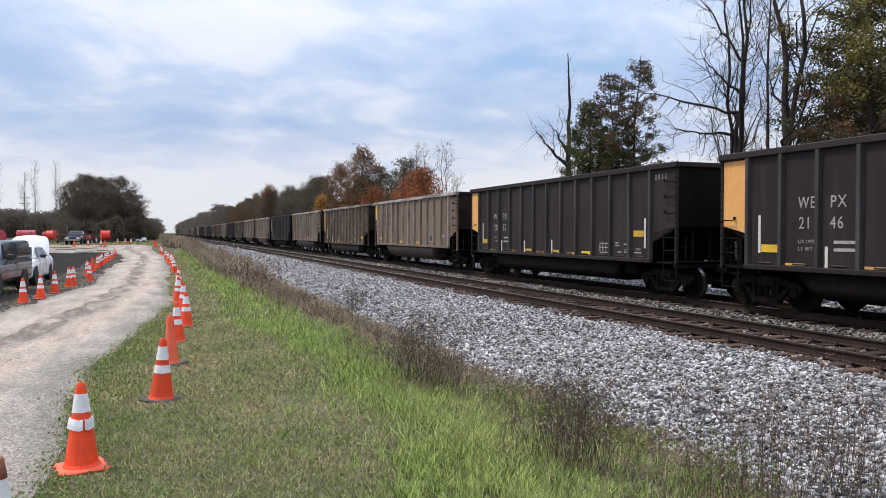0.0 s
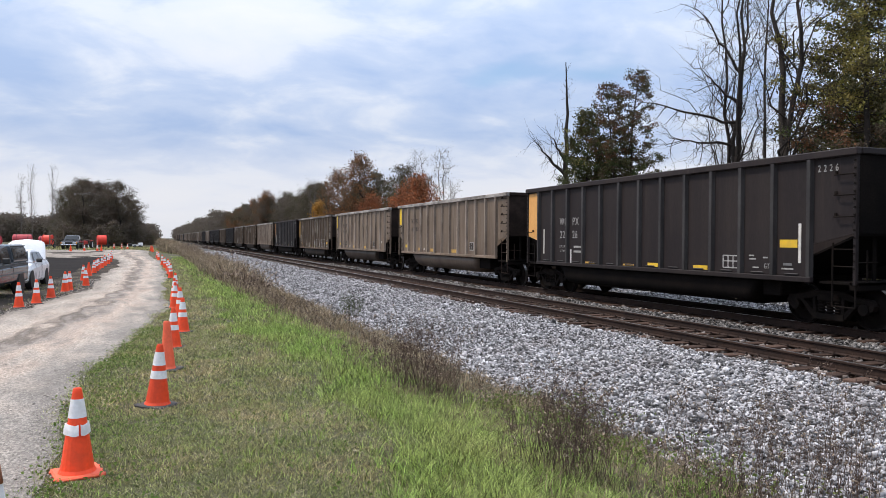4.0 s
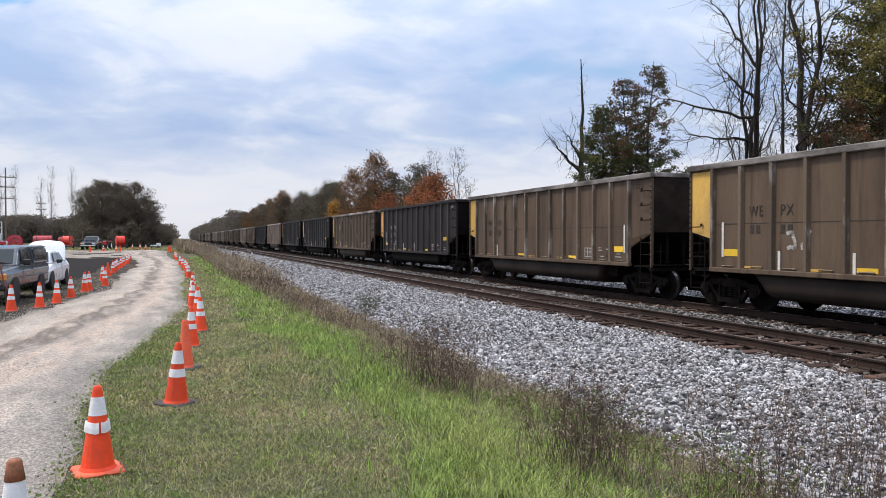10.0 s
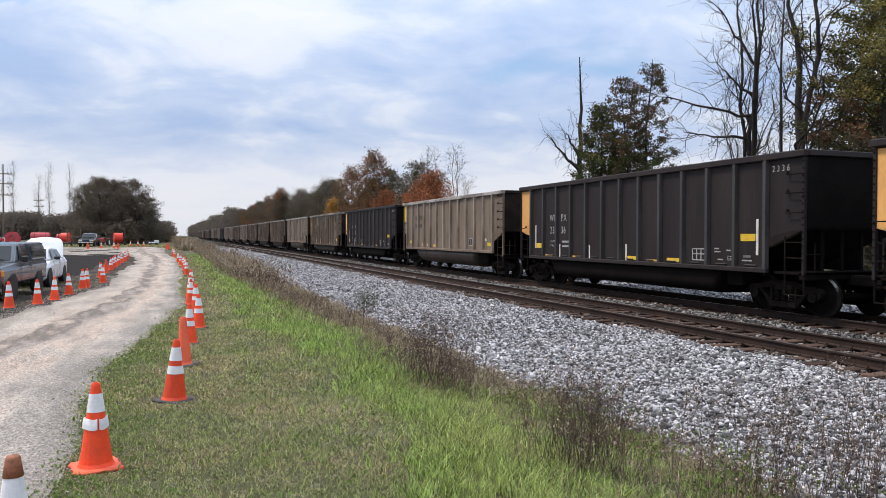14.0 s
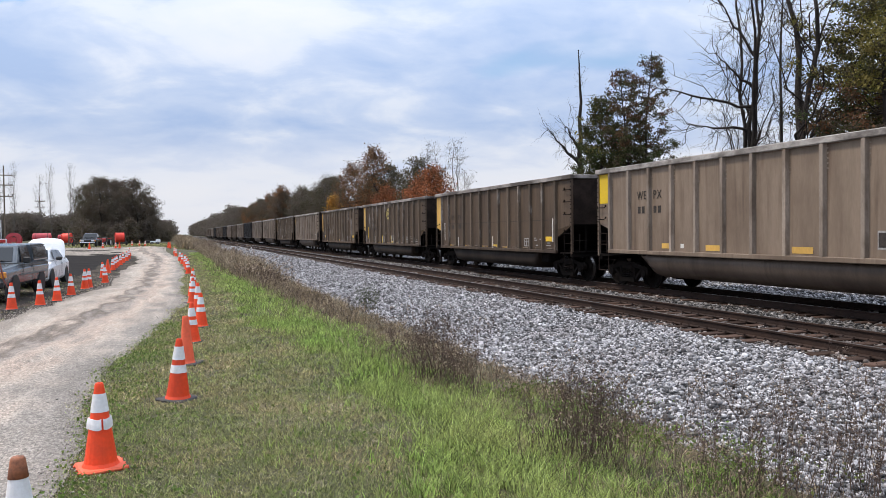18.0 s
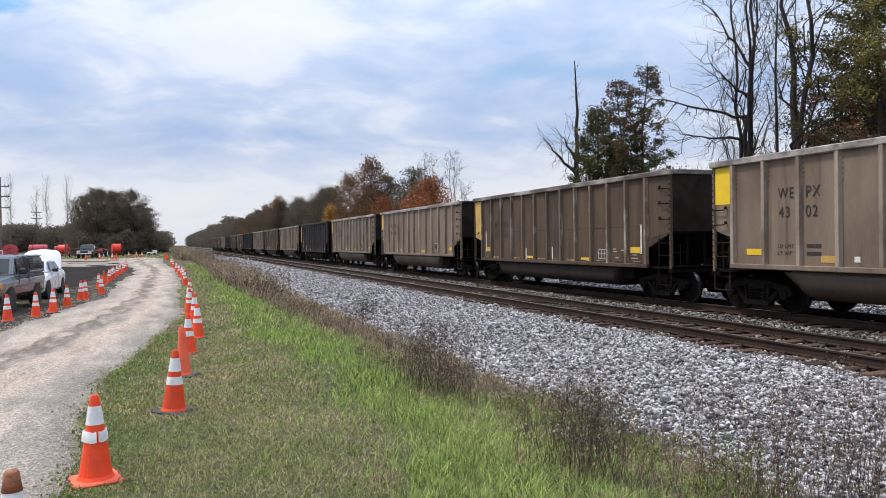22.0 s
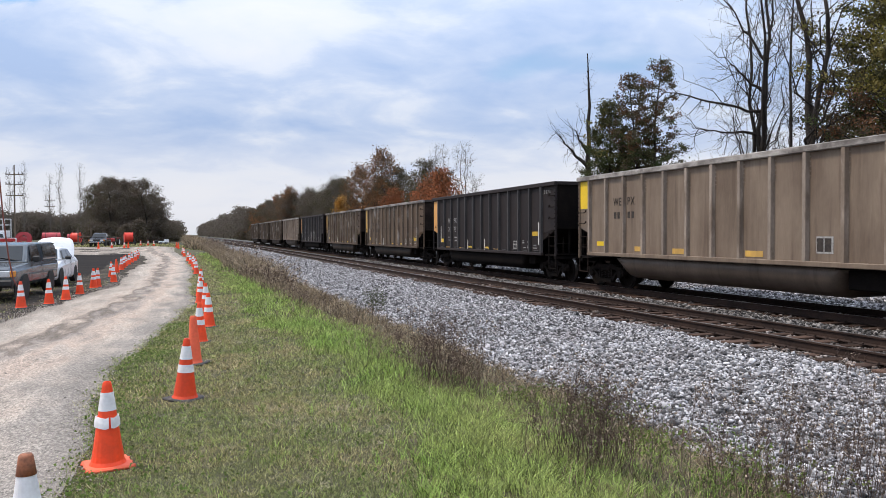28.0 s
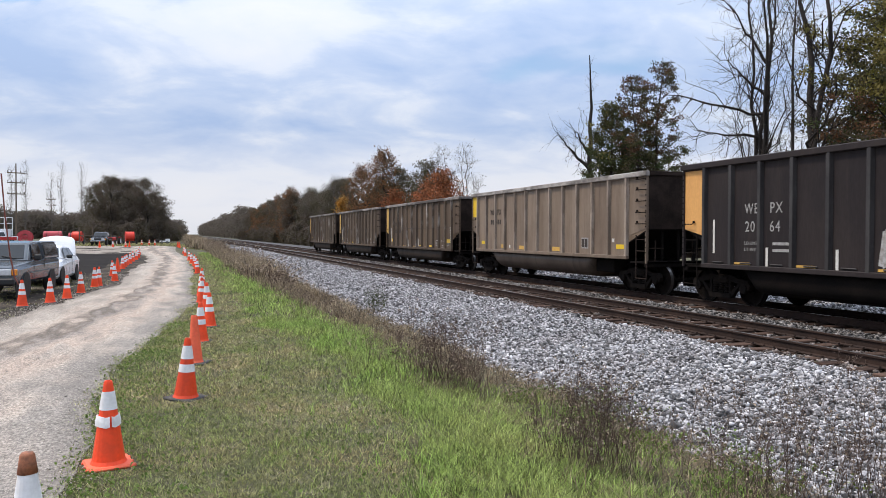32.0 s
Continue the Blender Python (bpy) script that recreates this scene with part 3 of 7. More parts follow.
def edge_noise(y, seed):
    return 0.22 * np.sin(y * 0.31 + seed) + 0.16 * np.sin(y * 0.83 + 2 * seed) + 0.09 * np.sin(y * 2.3 + 3 * seed) + 0.05 * np.sin(y * 5.9 + seed)


def build_lane():
    """Gravel lane: a strip whose edges wander, turning away to the lot at its far end."""
    ys = spread((-12, 30, 210), (30, 92, 120))
    n = 15
    right = -0.88 + 1.2 * smooth01(9, 24, ys) + 0.2 * smooth01(26, 36, ys) - 1.6 * smooth01(60, 92, ys)
    left = -6.5 + 3.0 * smooth01(8, 19, ys) + 1.1 * smooth01(18, 31, ys) - 2.6 * smooth01(62, 84, ys)
    right, left = right + 0.35 * edge_noise(ys, 1.0), left + 0.6 * edge_noise(ys, 4.0)
    f = np.linspace(0, 1, n)
    X = left[:, None] + (right - left)[:, None] * f
    Y = np.repeat(ys[:, None], n, 1)
    crown = 0.030 * np.sin(np.pi * f) ** 0.7 - 0.018 * (np.exp(-((f - 0.28) / 0.09) ** 2) + np.exp(-((f - 0.72) / 0.09) ** 2))
    Z = lie(X, Y) + crown + 0.010
    V = np.stack([X, Y, Z], -1).reshape(-1, 3)
    i = (np.arange(len(ys) - 1)[:, None] * n + np.arange(n - 1)).ravel()
    ob = new("road", mesh("road", V, np.stack([i, i + 1, i + n + 1, i + n], -1), ["lane"], smooth=True))
    ob.data.attributes.new("across", "FLOAT", "POINT").data.foreach_set("value", np.tile(f, len(ys)).astype(np.float32))
    tagged(ob, "pale gravel lane with two worn wheel tracks", "gravel road", kind="structure")


build_lane()


def build_verge():
    """Trodden dirt between the lot and the lane."""
    ys = spread((10, 90, 260))
    n = 48
    left = np.full(len(ys), -16.0)
    right = -2.2 - 1.6 * smooth01(62, 84, ys)
    X = left[:, None] + (right - left)[:, None] * np.linspace(0, 1, n)
    Y = np.repeat(ys[:, None], n, 1)
    V = np.stack([X, Y, lie(X, Y) + 0.004], -1).reshape(-1, 3)
    i = (np.arange(len(ys) - 1)[:, None] * n + np.arange(n - 1)).ravel()
    ob = new("verge", mesh("verge", V, np.stack([i, i + 1, i + n + 1, i + n], -1), ["dirt"], smooth=True))
    tagged(ob, "trodden brown dirt between lane and lot", "dirt verge", kind="structure")


build_verge()


def build_branch():
    """The lane's pale gravel arm across the head of the lot."""
    xs = spread((-60, -0.6, 70))
    n = 8
    near = 73.5 + 1.2 * np.sin(xs * 0.4) + 3.0 * smooth01(-8, -2, xs)
    far = 92.5 + 0.8 * np.sin(xs * 0.6 + 2) - 1.5 * smooth01(-6, -1, xs)
    Y = near[:, None] + (far - near)[:, None] * np.linspace(0, 1, n)
    X = np.repeat(xs[:, None], n, 1)
    V = np.stack([X, Y, lie(X, Y) + 0.022], -1).reshape(-1, 3)
    i = (np.arange(len(xs) - 1)[:, None] * n + np.arange(n - 1)).ravel()
    ob = new("side_road", mesh("side_road", V, np.stack([i, i + n, i + n + 1, i + 1], -1), ["lane"], smooth=True))
    tagged(ob, "pale gravel drive across the head of the lot", "gravel road", kind="structure")


build_branch()


def build_lot():
    ys = spread((23.5, 88, 240))
    n = 70
    right = -7.4 + 3.2 * smooth01(22, 36, ys) - 0.6 * smooth01(64, 88, ys) + 0.4 * edge_noise(ys, 7.0)
    X = -34 + (right + 34)[:, None] * np.linspace(0, 1, n) ** 0.6
    Y = np.repeat(ys[:, None], n, 1)
    V = np.stack([X, Y, lie(X, Y) + 0.012], -1).reshape(-1, 3)
    i = (np.arange(len(ys) - 1)[:, None] * n + np.arange(n - 1)).ravel()
    ob = new("parking_lot", mesh("parking_lot", V, np.stack([i, i + 1, i + n + 1, i + n], -1), ["asphalt"], smooth=True))
    tagged(ob, "dark worn asphalt of the parking lot", "parking lot", kind="structure")


build_lot()


def bed_height(x, y):
    x, y = np.asarray(x, float), np.asarray(y, float)
    z = lie(x, y) - 0.03 + 0.02 * np.sin(x * 9 + y * 3) * np.sin(y * 7.3)
    return z - 0.14 * smooth01(5.2, 4.5, x) - 0.14 * smooth01(22.8, 23.9, x) - 0.034 * (smooth01(1.75, 1.4, np.abs(x - NEAR_X)) + smooth01(1.75, 1.4, np.abs(x - TRAIN_X)))


bed = sheet("track_bed", spread((4.4, 18, 96), (18, 24, 12)), spread((-40, 60, 240), (60, 200, 60), (200, 1500, 40)), bed_height, ["ballast_bed"])
tagged(bed, "grey crushed-stone bed under both tracks", "track bed", kind="structure")


# ---- tracks ----
def rail_mesh(y0, y1):
    bm = bmesh.new()
    prof = [(-0.07, -0.17), (0.07, -0.17), (0.07, -0.158), (0.012, -0.14), (0.01, -0.045), (0.036, -0.032), (0.036, -0.008), (0.028, -0.0005), (-0.028, -0.0005),
            (-0.036, -0.008), (-0.036, -0.032), (-0.01, -0.045), (-0.012, -0.14), (-0.07, -0.158)]
    prism(bm, prof, y0, y1)
    for f in bm.faces:
        if f.normal.z > 0.9 and f.calc_center_median().z > -0.01:
            f.material_index = 1
    return shape(bm, "rail", ["rail_rust", "rail_head"])


def build_track(name, cx, label, near_from, near_to):
    tr = thing(name, Matrix.Translation((cx, 0, RAIL_Z)), label, "railway track", kind="structure")
    me = rail_mesh(-700, 1400)
    for s in (-0.755, 0.755):
        part("rail", me, tr, at=(s, 0, 0))
    rng = np.random.default_rng(int(cx * 10))
    tie_me = shape(boxed(-1.3, 1.3, -0.115, 0.115, -0.34, -0.172, bevel=0.012), "tie", "tie")
    plate = bmesh.new()
    box(plate, -0.09, 0.09, -0.17, 0.17, -0.172, -0.158, bevel=0.004)
    for sx in (-0.06, 0.06):
        for sy in (-0.12, 0.12):
            box(plate, sx - 0.012 + (0.02 if sx > 0 else -0.02), sx + 0.012 + (0.02 if sx > 0 else -0.02), sy - 0.012, sy + 0.012, -0.16, -0.135)
    plate_me = shape(plate, "tie_plate", "rail_rust")
    ys = np.arange(-20, 260, 0.53)
    V, F = [], []
    for y in ys:
        a, dx, dy = rng.normal(0, 0.012), rng.normal(0, 0.03), rng.normal(0, 0.015)
        if near_from <= y <= near_to:
            t = part("tie", tie_me, tr, at=pose(dx, y + dy, rng.normal(0, 0.004), 0, 0, math.degrees(a)))
            if y < near_from + 30:
                for s in (-0.755, 0.755):
                    part("tie_plate", plate_me, t, at=(s - dx, 0, 0))
        else:
            b = len(V) * 8
            c, s = math.cos(a), math.sin(a)
            V.append([(dx + px * c - py * s, y + dy + px * s + py * c, pz) for px, py, pz in itertools_product((-1.3, 1.3), (-0.115, 0.115), (-0.34, -0.172))])
            F += [(b + i, b + j, b + k, b + m) for i, j, k, m in ((1, 5, 7, 3), (0, 4, 5, 1), (2, 3, 7, 6), (0, 1, 3, 2), (4, 6, 7, 5))]
    rest = part("far_ties", mesh("far_ties", np.array(V).reshape(-1, 3), F, ["tie"]), tr)
    rest["kind"] = "stuff"
    return tr


def itertools_product(*s):
    out = [()]
    for c in s:
        out = [o + (v,) for o in out for v in c]
    return out


build_track("near_track", NEAR_X, "empty railway track with rusty rails on worn wooden ties", 5, 75)
build_track("far_track", TRAIN_X, "railway track under the moving coal train", 5, 45)


# ---- crushed stone, grass and weeds ----
def stones(name, areas, seed, label, material="stone", height=None, inside=None, plain=False):
    """Angular stones, thousands of them, half sunk in the bed: rows of x0, x1, y0, y1, stones a square metre, mean radius."""
    rng = np.random.default_rng(seed)
    P, S = [], []
    for x0, x1, y0, y1, density, r in areas:
        n = int((x1 - x0) * (y1 - y0) * density)
        p = np.stack([rng.uniform(x0, x1, n), rng.uniform(y0, y1, n)], -1)
        near_rail = (np.abs(np.abs(p[:, 0] - NEAR_X) - 0.755) < 0.10) | (np.abs(np.abs(p[:, 0] - TRAIN_X) - 0.755) < 0.10)
        ragged = p[:, 0] > 4.8 + 0.45 * np.sin(p[:, 1] * 0.9) + 0.35 * np.sin(p[:, 1] * 2.7 + 1) - rng.exponential(0.5, n) * (rng.random(n) < 0.25)
        aside = (p[:, 0] > 1.32 * p[:, 1] + 0.6) & (rng.random(n) < 0.7)   # thinner out at the side of the walk
        p = p[~near_rail & ragged & ~aside] if inside is None else p[inside(p[:, 0], p[:, 1], rng.random(n))]
        P.append(p)
        S.append(r * np.exp(rng.normal(0, 0.28, len(p))))
    P, S = np.concatenate(P), np.concatenate(S)
    n = len(P)
    ico = np.array([(-1, -1, -1), (1, -1, -1), (1, 1, -1), (-1, 1, -1), (-1, -1, 1), (1, -1, 1), (1, 1, 1), (-1, 1, 1)]) * 0.66
    tri = np.array([(0, 2, 1), (0, 3, 2), (4, 5, 6), (4, 6, 7), (0, 1, 5), (0, 5, 4), (1, 2, 6), (1, 6, 5), (2, 3, 7), (2, 7, 6), (3, 0, 4), (3, 4, 7)])
    if plain:   # six corners, eight faces
        ico = np.array([(1, 0, 0), (-1, 0, 0), (0, 1, 0), (0, -1, 0), (0, 0, 1), (0, 0, -1)]) * 1.05
        tri = np.array([(0, 2, 4), (2, 1, 4), (1, 3, 4), (3, 0, 4), (2, 0, 5), (1, 2, 5), (3, 1, 5), (0, 3, 5)])
    corners = len(ico)
    q = rng.normal(size=(n, 4))
    q /= np.linalg.norm(q, axis=1, keepdims=True)
    w, x, y, z = q.T
    R = np.stack([1 - 2 * (y * y + z * z), 2 * (x * y - z * w), 2 * (x * z + y * w), 2 * (x * y + z * w), 1 - 2 * (x * x + z * z), 2 * (y * z - x * w), 2 * (x * z - y * w), 2 * (y * z + x * w), 1 - 2 * (x * x + y * y)], -1).reshape(n, 3, 3)
    v = ico[None] * rng.uniform(0.62, 1.3, (n, corners, 1)) * (S[:, None] * rng.uniform(0.6, 1.35, (n, 3)))[:, None]
    v = np.einsum("nij,nkj->nki", R, v)
    v[:, :, 2] *= 0.8
    c = np.stack([P[:, 0], P[:, 1], (height or bed_height)(P[:, 0], P[:, 1]) + S * rng.uniform(0.1, 1.0, n)], -1)
    V = (v + c[:, None]).reshape(-1, 3)
    F = (tri[None] + corners * np.arange(n)[:, None, None]).reshape(-1, 3)
    return tagged(new(name, mesh(name, V, F, [material])), label, "ballast stones", kind="stuff")


stones("ballast_stones", [(4.4, 9.62, -4, 1.5, 200, 0.034), (4.4, 9.62, 1.5, 3.5, 300, 0.026), (4.4, 9.62, 3.5, 14, 1250, 0.0215)], 9, "loose grey and white crushed stones of the track ballast")
stones("ballast_stones", [(4.4, 9.62, 14, 28, 680, 0.024), (4.4, 9.62, 28, 46, 360, 0.028), (4.4, 9.62, 46, 76, 150, 0.037), (4.4, 9.62, 76, 120, 50, 0.055), (17.0, 22.0, 6, 30, 170, 0.04), (17.0, 22.0, 30, 60, 60, 0.06)], 14, "crushed grey stones of the ballast further along the track", plain=True)
stones("middle_stones", [(12.1, 13.7, 5, 34, 300, 0.028), (12.1, 13.7, 34, 60, 120, 0.04), (16.2, 17.0, 5, 34, 150, 0.03)], 13, "darker grey stones between the two tracks", "stone_darker")
stones("crib_stones", [(9.6, 12.2, 5, 20, 340, 0.024), (9.6, 12.2, 20, 40, 150, 0.03), (9.6, 12.2, 40, 70, 50, 0.04), (13.6, 16.2, 7, 26, 90, 0.03)], 10, "rust-stained stones between the wooden ties", "stone_rusty")


def lane_edge(y):
    y = np.asarray(y, float)
    return -0.88 + 1.2 * smooth01(9, 24, y) + 0.2 * smooth01(26, 36, y) - 1.6 * smooth01(60, 92, y) + 0.35 * edge_noise(y, 1.0)


def on_lane(x, y, r):
    d = x - lane_edge(y)
    wheel_track = np.exp(-((d + 0.75) / 0.28) ** 2) + np.exp(-((d + 2.4) / 0.3) ** 2)
    return (d < 0.22 * r ** 2 + 0.05) & (x > -6.5 + 3.0 * smooth01(8, 19, y) + 1.1 * smooth01(18, 31, y) + 0.6 * edge_noise(y, 4.0) - 0.3 * r ** 3) & (r > 0.72 * wheel_track) & (r < 0.55 + 0.45 * smooth01(-0.5, 0.0, d))


stones("lane_gravel", [(-5.4, 0.3, 4, 9, 420, 0.006), (-5.4, 0.6, 9, 18, 200, 0.0075), (-3.4, 0.9, 18, 30, 60, 0.010)], 12, "pale gravel scattered over the lane", "pebble", lambda x, y: lie(x, y) + 0.014, on_lane)


def lane_rim(x, y, r):
    rim = -6.5 + 3.0 * smooth01(8, 19, y) + 1.1 * smooth01(18, 31, y) + 0.6 * edge_noise(y, 4.0)
    return r < np.exp(-((x - rim + 0.15) / 0.38) ** 2)


stones("rim_gravel", [(-6.6, -2.0, 9, 20, 460, 0.0075), (-4.2, -1.6, 20, 38, 200, 0.010)], 15, "pale gravel spilling from the lane onto the dirt", "pebble", lambda x, y: lie(x, y) + 0.007, lane_rim)


def blades(name, areas, seed, material, label, where=None, lean=0.5, bent=True):
    """Grass: rows of x0, x1, y0, y1, blades a square metre, height, width. where(x, y): share that grows there."""
    rng = np.random.default_rng(seed)
    out = []
    for x0, x1, y0, y1, density, h, wd in areas:
        n = int((x1 - x0) * (y1 - y0) * density)
        x, y = rng.uniform(x0, x1, n), rng.uniform(y0, y1, n)
        if where is not None:
            k = rng.random(n) < where(x, y)
            x, y = x[k], y[k]
        n = len(x)
        # blades stand in tufts
        c = rng.integers(0, max(1, n // 16), n) if n else np.zeros(0, int)
        g = rng.random(n) < 0.62
        x = np.where(g, x[c] + rng.normal(0, 0.018 + 2.2 * wd, n), x)
        y = np.where(g, y[c] + rng.normal(0, 0.018 + 2.2 * wd, n), y)
        tall = rng.uniform(0.55, 1.25, n)
        hh = np.where(g, tall[c], 1.0) * h * rng.uniform(0.45, 1.25, n)
        a, b = rng.uniform(0, 2 * np.pi, n), rng.uniform(0, 2 * np.pi, n)
        tilt = hh * lean * rng.uniform(0.2, 1.6, n)
        z = lie(x, y) - 0.008
        dx, dy = np.cos(a) * wd / 2, np.sin(a) * wd / 2
        tx, ty = np.cos(b) * tilt, np.sin(b) * tilt
        base1 = np.stack([x - dx, y - dy, z], -1)
        base2 = np.stack([x + dx, y + dy, z], -1)
        m1 = np.stack([x - dx * 0.8 + tx * 0.35, y - dy * 0.8 + ty * 0.35, z + hh * 0.6], -1)
        m2 = np.stack([x + dx * 0.8 + tx * 0.35, y + dy * 0.8 + ty * 0.35, z + hh * 0.6], -1)
        tip1 = np.stack([x - dx * 0.15 + tx, y - dy * 0.15 + ty, z + hh], -1)
        tip2 = np.stack([x + dx * 0.15 + tx, y + dy * 0.15 + ty, z + hh], -1)
        out.append(np.stack([base1, base2, m1, m2, tip1, tip2], 1))
    V = np.concatenate(out)
    n = len(V)
    if not bent:
        V = V[:, [0, 1, 5, 4]]
        F = np.arange(4 * n).reshape(-1, 4)
        return tagged(new(name, mesh(name, V.reshape(-1, 3), F, [material])), label, "grass", kind="stuff")
    F = (np.array([(0, 1, 3, 2), (2, 3, 5, 4)])[None] + 6 * np.arange(n)[:, None, None]).reshape(-1, 4)
    return tagged(new(name, mesh(name, V.reshape(-1, 3), F, [material])), label, "grass", kind="stuff")


def mottled(x, y, f, s):
    return 0.5 + 0.5 * np.sin(x * f + 1.7 * np.sin(y * f * 0.8 + s)) * np.sin(y * f * 0.9 + 1.3 * np.sin(x * f * 0.7 + 2 * s))


def on_grass(x, y):
    foot = np.minimum(np.hypot(x + 0.60, y - 6.75), np.minimum(np.hypot(x - 0.02, y - 9.1), np.hypot(x + 0.82, y - 4.6)))
    return smooth01(-0.22, 0.12, x - lane_edge(y)) * (x < 4.7) * (foot > 0.235)


def lush(x, y):
    edge = 2.2 - 0.6 * smooth01(11.5, 15.5, y) - 0.55 * smooth01(6.6, 5.0, y) + 0.10 * np.sin(y * 0.6) + 0.14 * np.sin(y * 1.9) + 0.1 * np.sin(y * 4.7)
    return on_grass(x, y) * (0.02 + 0.98 * smooth01(edge - 0.35, edge + 0.4, x) ** 1.3) * (1 - 0.85 * smooth01(3.0, 4.3, x)) * (0.2 + 0.4 * mottled(x, y, 2.2, 1) + 0.5 * mottled(x, y, 11.0, 3))


def mown(x, y):
    tuft = 0.35 * mottled(x, y, 1.6, 3) + 0.35 * mottled(x, y, 12.0, 5) + 0.45 * mottled(x, y, 29.0, 2)
    return on_grass(x, y) * (1 - 0.55 * smooth01(1.7, 2.6, x)) * (0.18 + 0.95 * np.clip(tuft, 0, 1) ** 1.2)


def verge(x, y):
    d = x - lane_edge(y)
    return on_grass(x, y) * smooth01(1.3, 0.2, d) * (0.2 + 0.8 * mottled(x, y, 2.6, 5))


NEAR = [(-1.4, 3.6, -4, 2.2, 1500, 0.042, 0.011), (-1.4, 3.6, 2.2, 9, 8600, 0.036, 0.0064), (-1.4, 3.6, 9, 17, 3600, 0.042, 0.0105), (-1, 3.6, 17, 34, 1100, 0.05, 0.015), (-1, 3.6, 34, 70, 420, 0.06, 0.022), (-24, 3.6, 94, 122, 60, 0.12, 0.07)]
blades("mown_grass", NEAR, 21, "blade_mown", "short mown olive grass with dry patches", lambda x, y: np.where(y < 70, mown(x, y), 0.8), lean=1.1, bent=False)
blades("dry_clippings", [(-1.4, 3.2, 2.4, 9, 4200, 0.030, 0.0058), (-1.4, 3.2, 9, 17, 1700, 0.036, 0.010), (-1, 3.2, 17, 34, 380, 0.045, 0.018)], 26, "blade_thatch", "pale dry clippings lying in the mown grass", lambda x, y: mown(x, y) * (0.12 + 0.88 * (0.6 * mottled(x, y, 1.1, 9) + 0.4 * mottled(x, y, 4.3, 2)) ** 1.9), 2.6, bent=False)
blades("green_grass", [(-1.4, 3.6, 2.4, 9, 2100, 0.045, 0.006), (-1.4, 3.6, 9, 17, 950, 0.05, 0.009), (-1, 3.6, 17, 40, 360, 0.05, 0.011)], 22, "blade_green", "short green grass along the lane's edge", lambda x, y: np.maximum(0.85 * on_grass(x, y) * (0.5 * mottled(x, y, 3.1, 4) + 0.5 * mottled(x, y, 1.3, 6)) ** 1.6, verge(x, y)), bent=False)
blades("long_grass", [(0.6, 4.6, 2.4, 9, 5000, 0.115, 0.0066), (0.8, 4.2, 9, 17, 1900, 0.12, 0.0095), (0.8, 3.6, 17, 34, 480, 0.12, 0.016), (0.8, 3.6, 34, 80, 90, 0.12, 0.03)], 23, "blade_green", "lush long green grass along the ditch", lush, 0.8)
blades("verge_litter", [(-6.4, -2.3, 13, 40, 160, 0.03, 0.03)], 28, "blade_thatch", "dry leaves and litter trodden into the dirt", lambda x, y: smooth01(-0.1, -0.5, x + 3.5 - 1.1 * smooth01(18, 31, y)) * mottled(x, y, 3.1, 4) ** 2, 2.4, bent=False)
blades("verge_tufts", [(-6.4, -2.4, 13, 34, 300, 0.06, 0.014)], 27, "blade_mown", "sparse trodden grass between the cones and the lane", lambda x, y: smooth01(-0.1, -0.5, x + 3.5 - 1.1 * smooth01(18, 31, y)) * mottled(x, y, 2.4, 7) ** 2)
blades("dry_grass", [(2.6, 5.4, 2.6, 9, 800, 0.15, 0.006), (2.6, 5.0, 9, 17, 700, 0.19, 0.008), (2.5, 4.8, 17, 34, 380, 0.28, 0.014), (2.2, 4.8, 34, 95, 300, 0.75, 0.028), (0.9, 5.0, 95, 170, 45, 1.0, 0.09), (-0.2, 5.0, 170, 300, 16, 1.3, 0.16)], 24, "straw", "pale dry grass in the ditch",
       lambda x, y: np.where(y > 95, 0.8, (0.06 + 0.94 * mottled(x, y, 2.0, 8) ** 1.8) * smooth01(2.4, 3.2, x) * smooth01(5.6, 4.5, x)), 0.8)


blades("ditch_thatch", [(3.0, 5.3, 4, 10, 1300, 0.075, 0.0075), (3.0, 5.2, 10, 20, 600, 0.10, 0.011), (2.9, 5.1, 20, 40, 220, 0.13, 0.02)], 29, "straw", "flattened dead grass and leaves in the ditch", lambda x, y: (0.3 + 0.7 * mottled(x, y, 3.3, 6)) * smooth01(2.9, 3.7, x) * smooth01(5.4, 4.9, x), 2.2, bent=False)


def stalks(rng, spots, height, spread_r, twigs, fluff):
    """Dead goldenrod: stems with short side shoots and fluffy or seedy heads."""
    segs, heads = [], []
    for x, y, h in spots:
        h = h * rng.uniform(0.35, 1.15)
        z = float(lie(x, y))
        top = (x + rng.normal(0, 0.15) * h, y + rng.normal(0, 0.15) * h, z + h)
        p = polyline(rng, (x, y, z - 0.02), top, 4, 0.028)
        add_line(segs, p, spread_r, spread_r * 0.45)
        for k in range(twigs):
            f = rng.uniform(0.5, 1.0) ** 0.7
            i = min(int(f * 4), 3)
            s = p[i] + (p[i + 1] - p[i]) * (f * 4 - i)
            d = np.array([rng.normal(0, 0.10), rng.normal(0, 0.10), rng.uniform(0.04, 0.17)]) * h
            add_line(segs, np.array([s, s + d * 0.6, s + d]), spread_r * 0.5, spread_r * 0.3)
            for _ in range(fluff):
                heads.append(s + d * rng.uniform(0.5, 1.05))
    return segs, heads


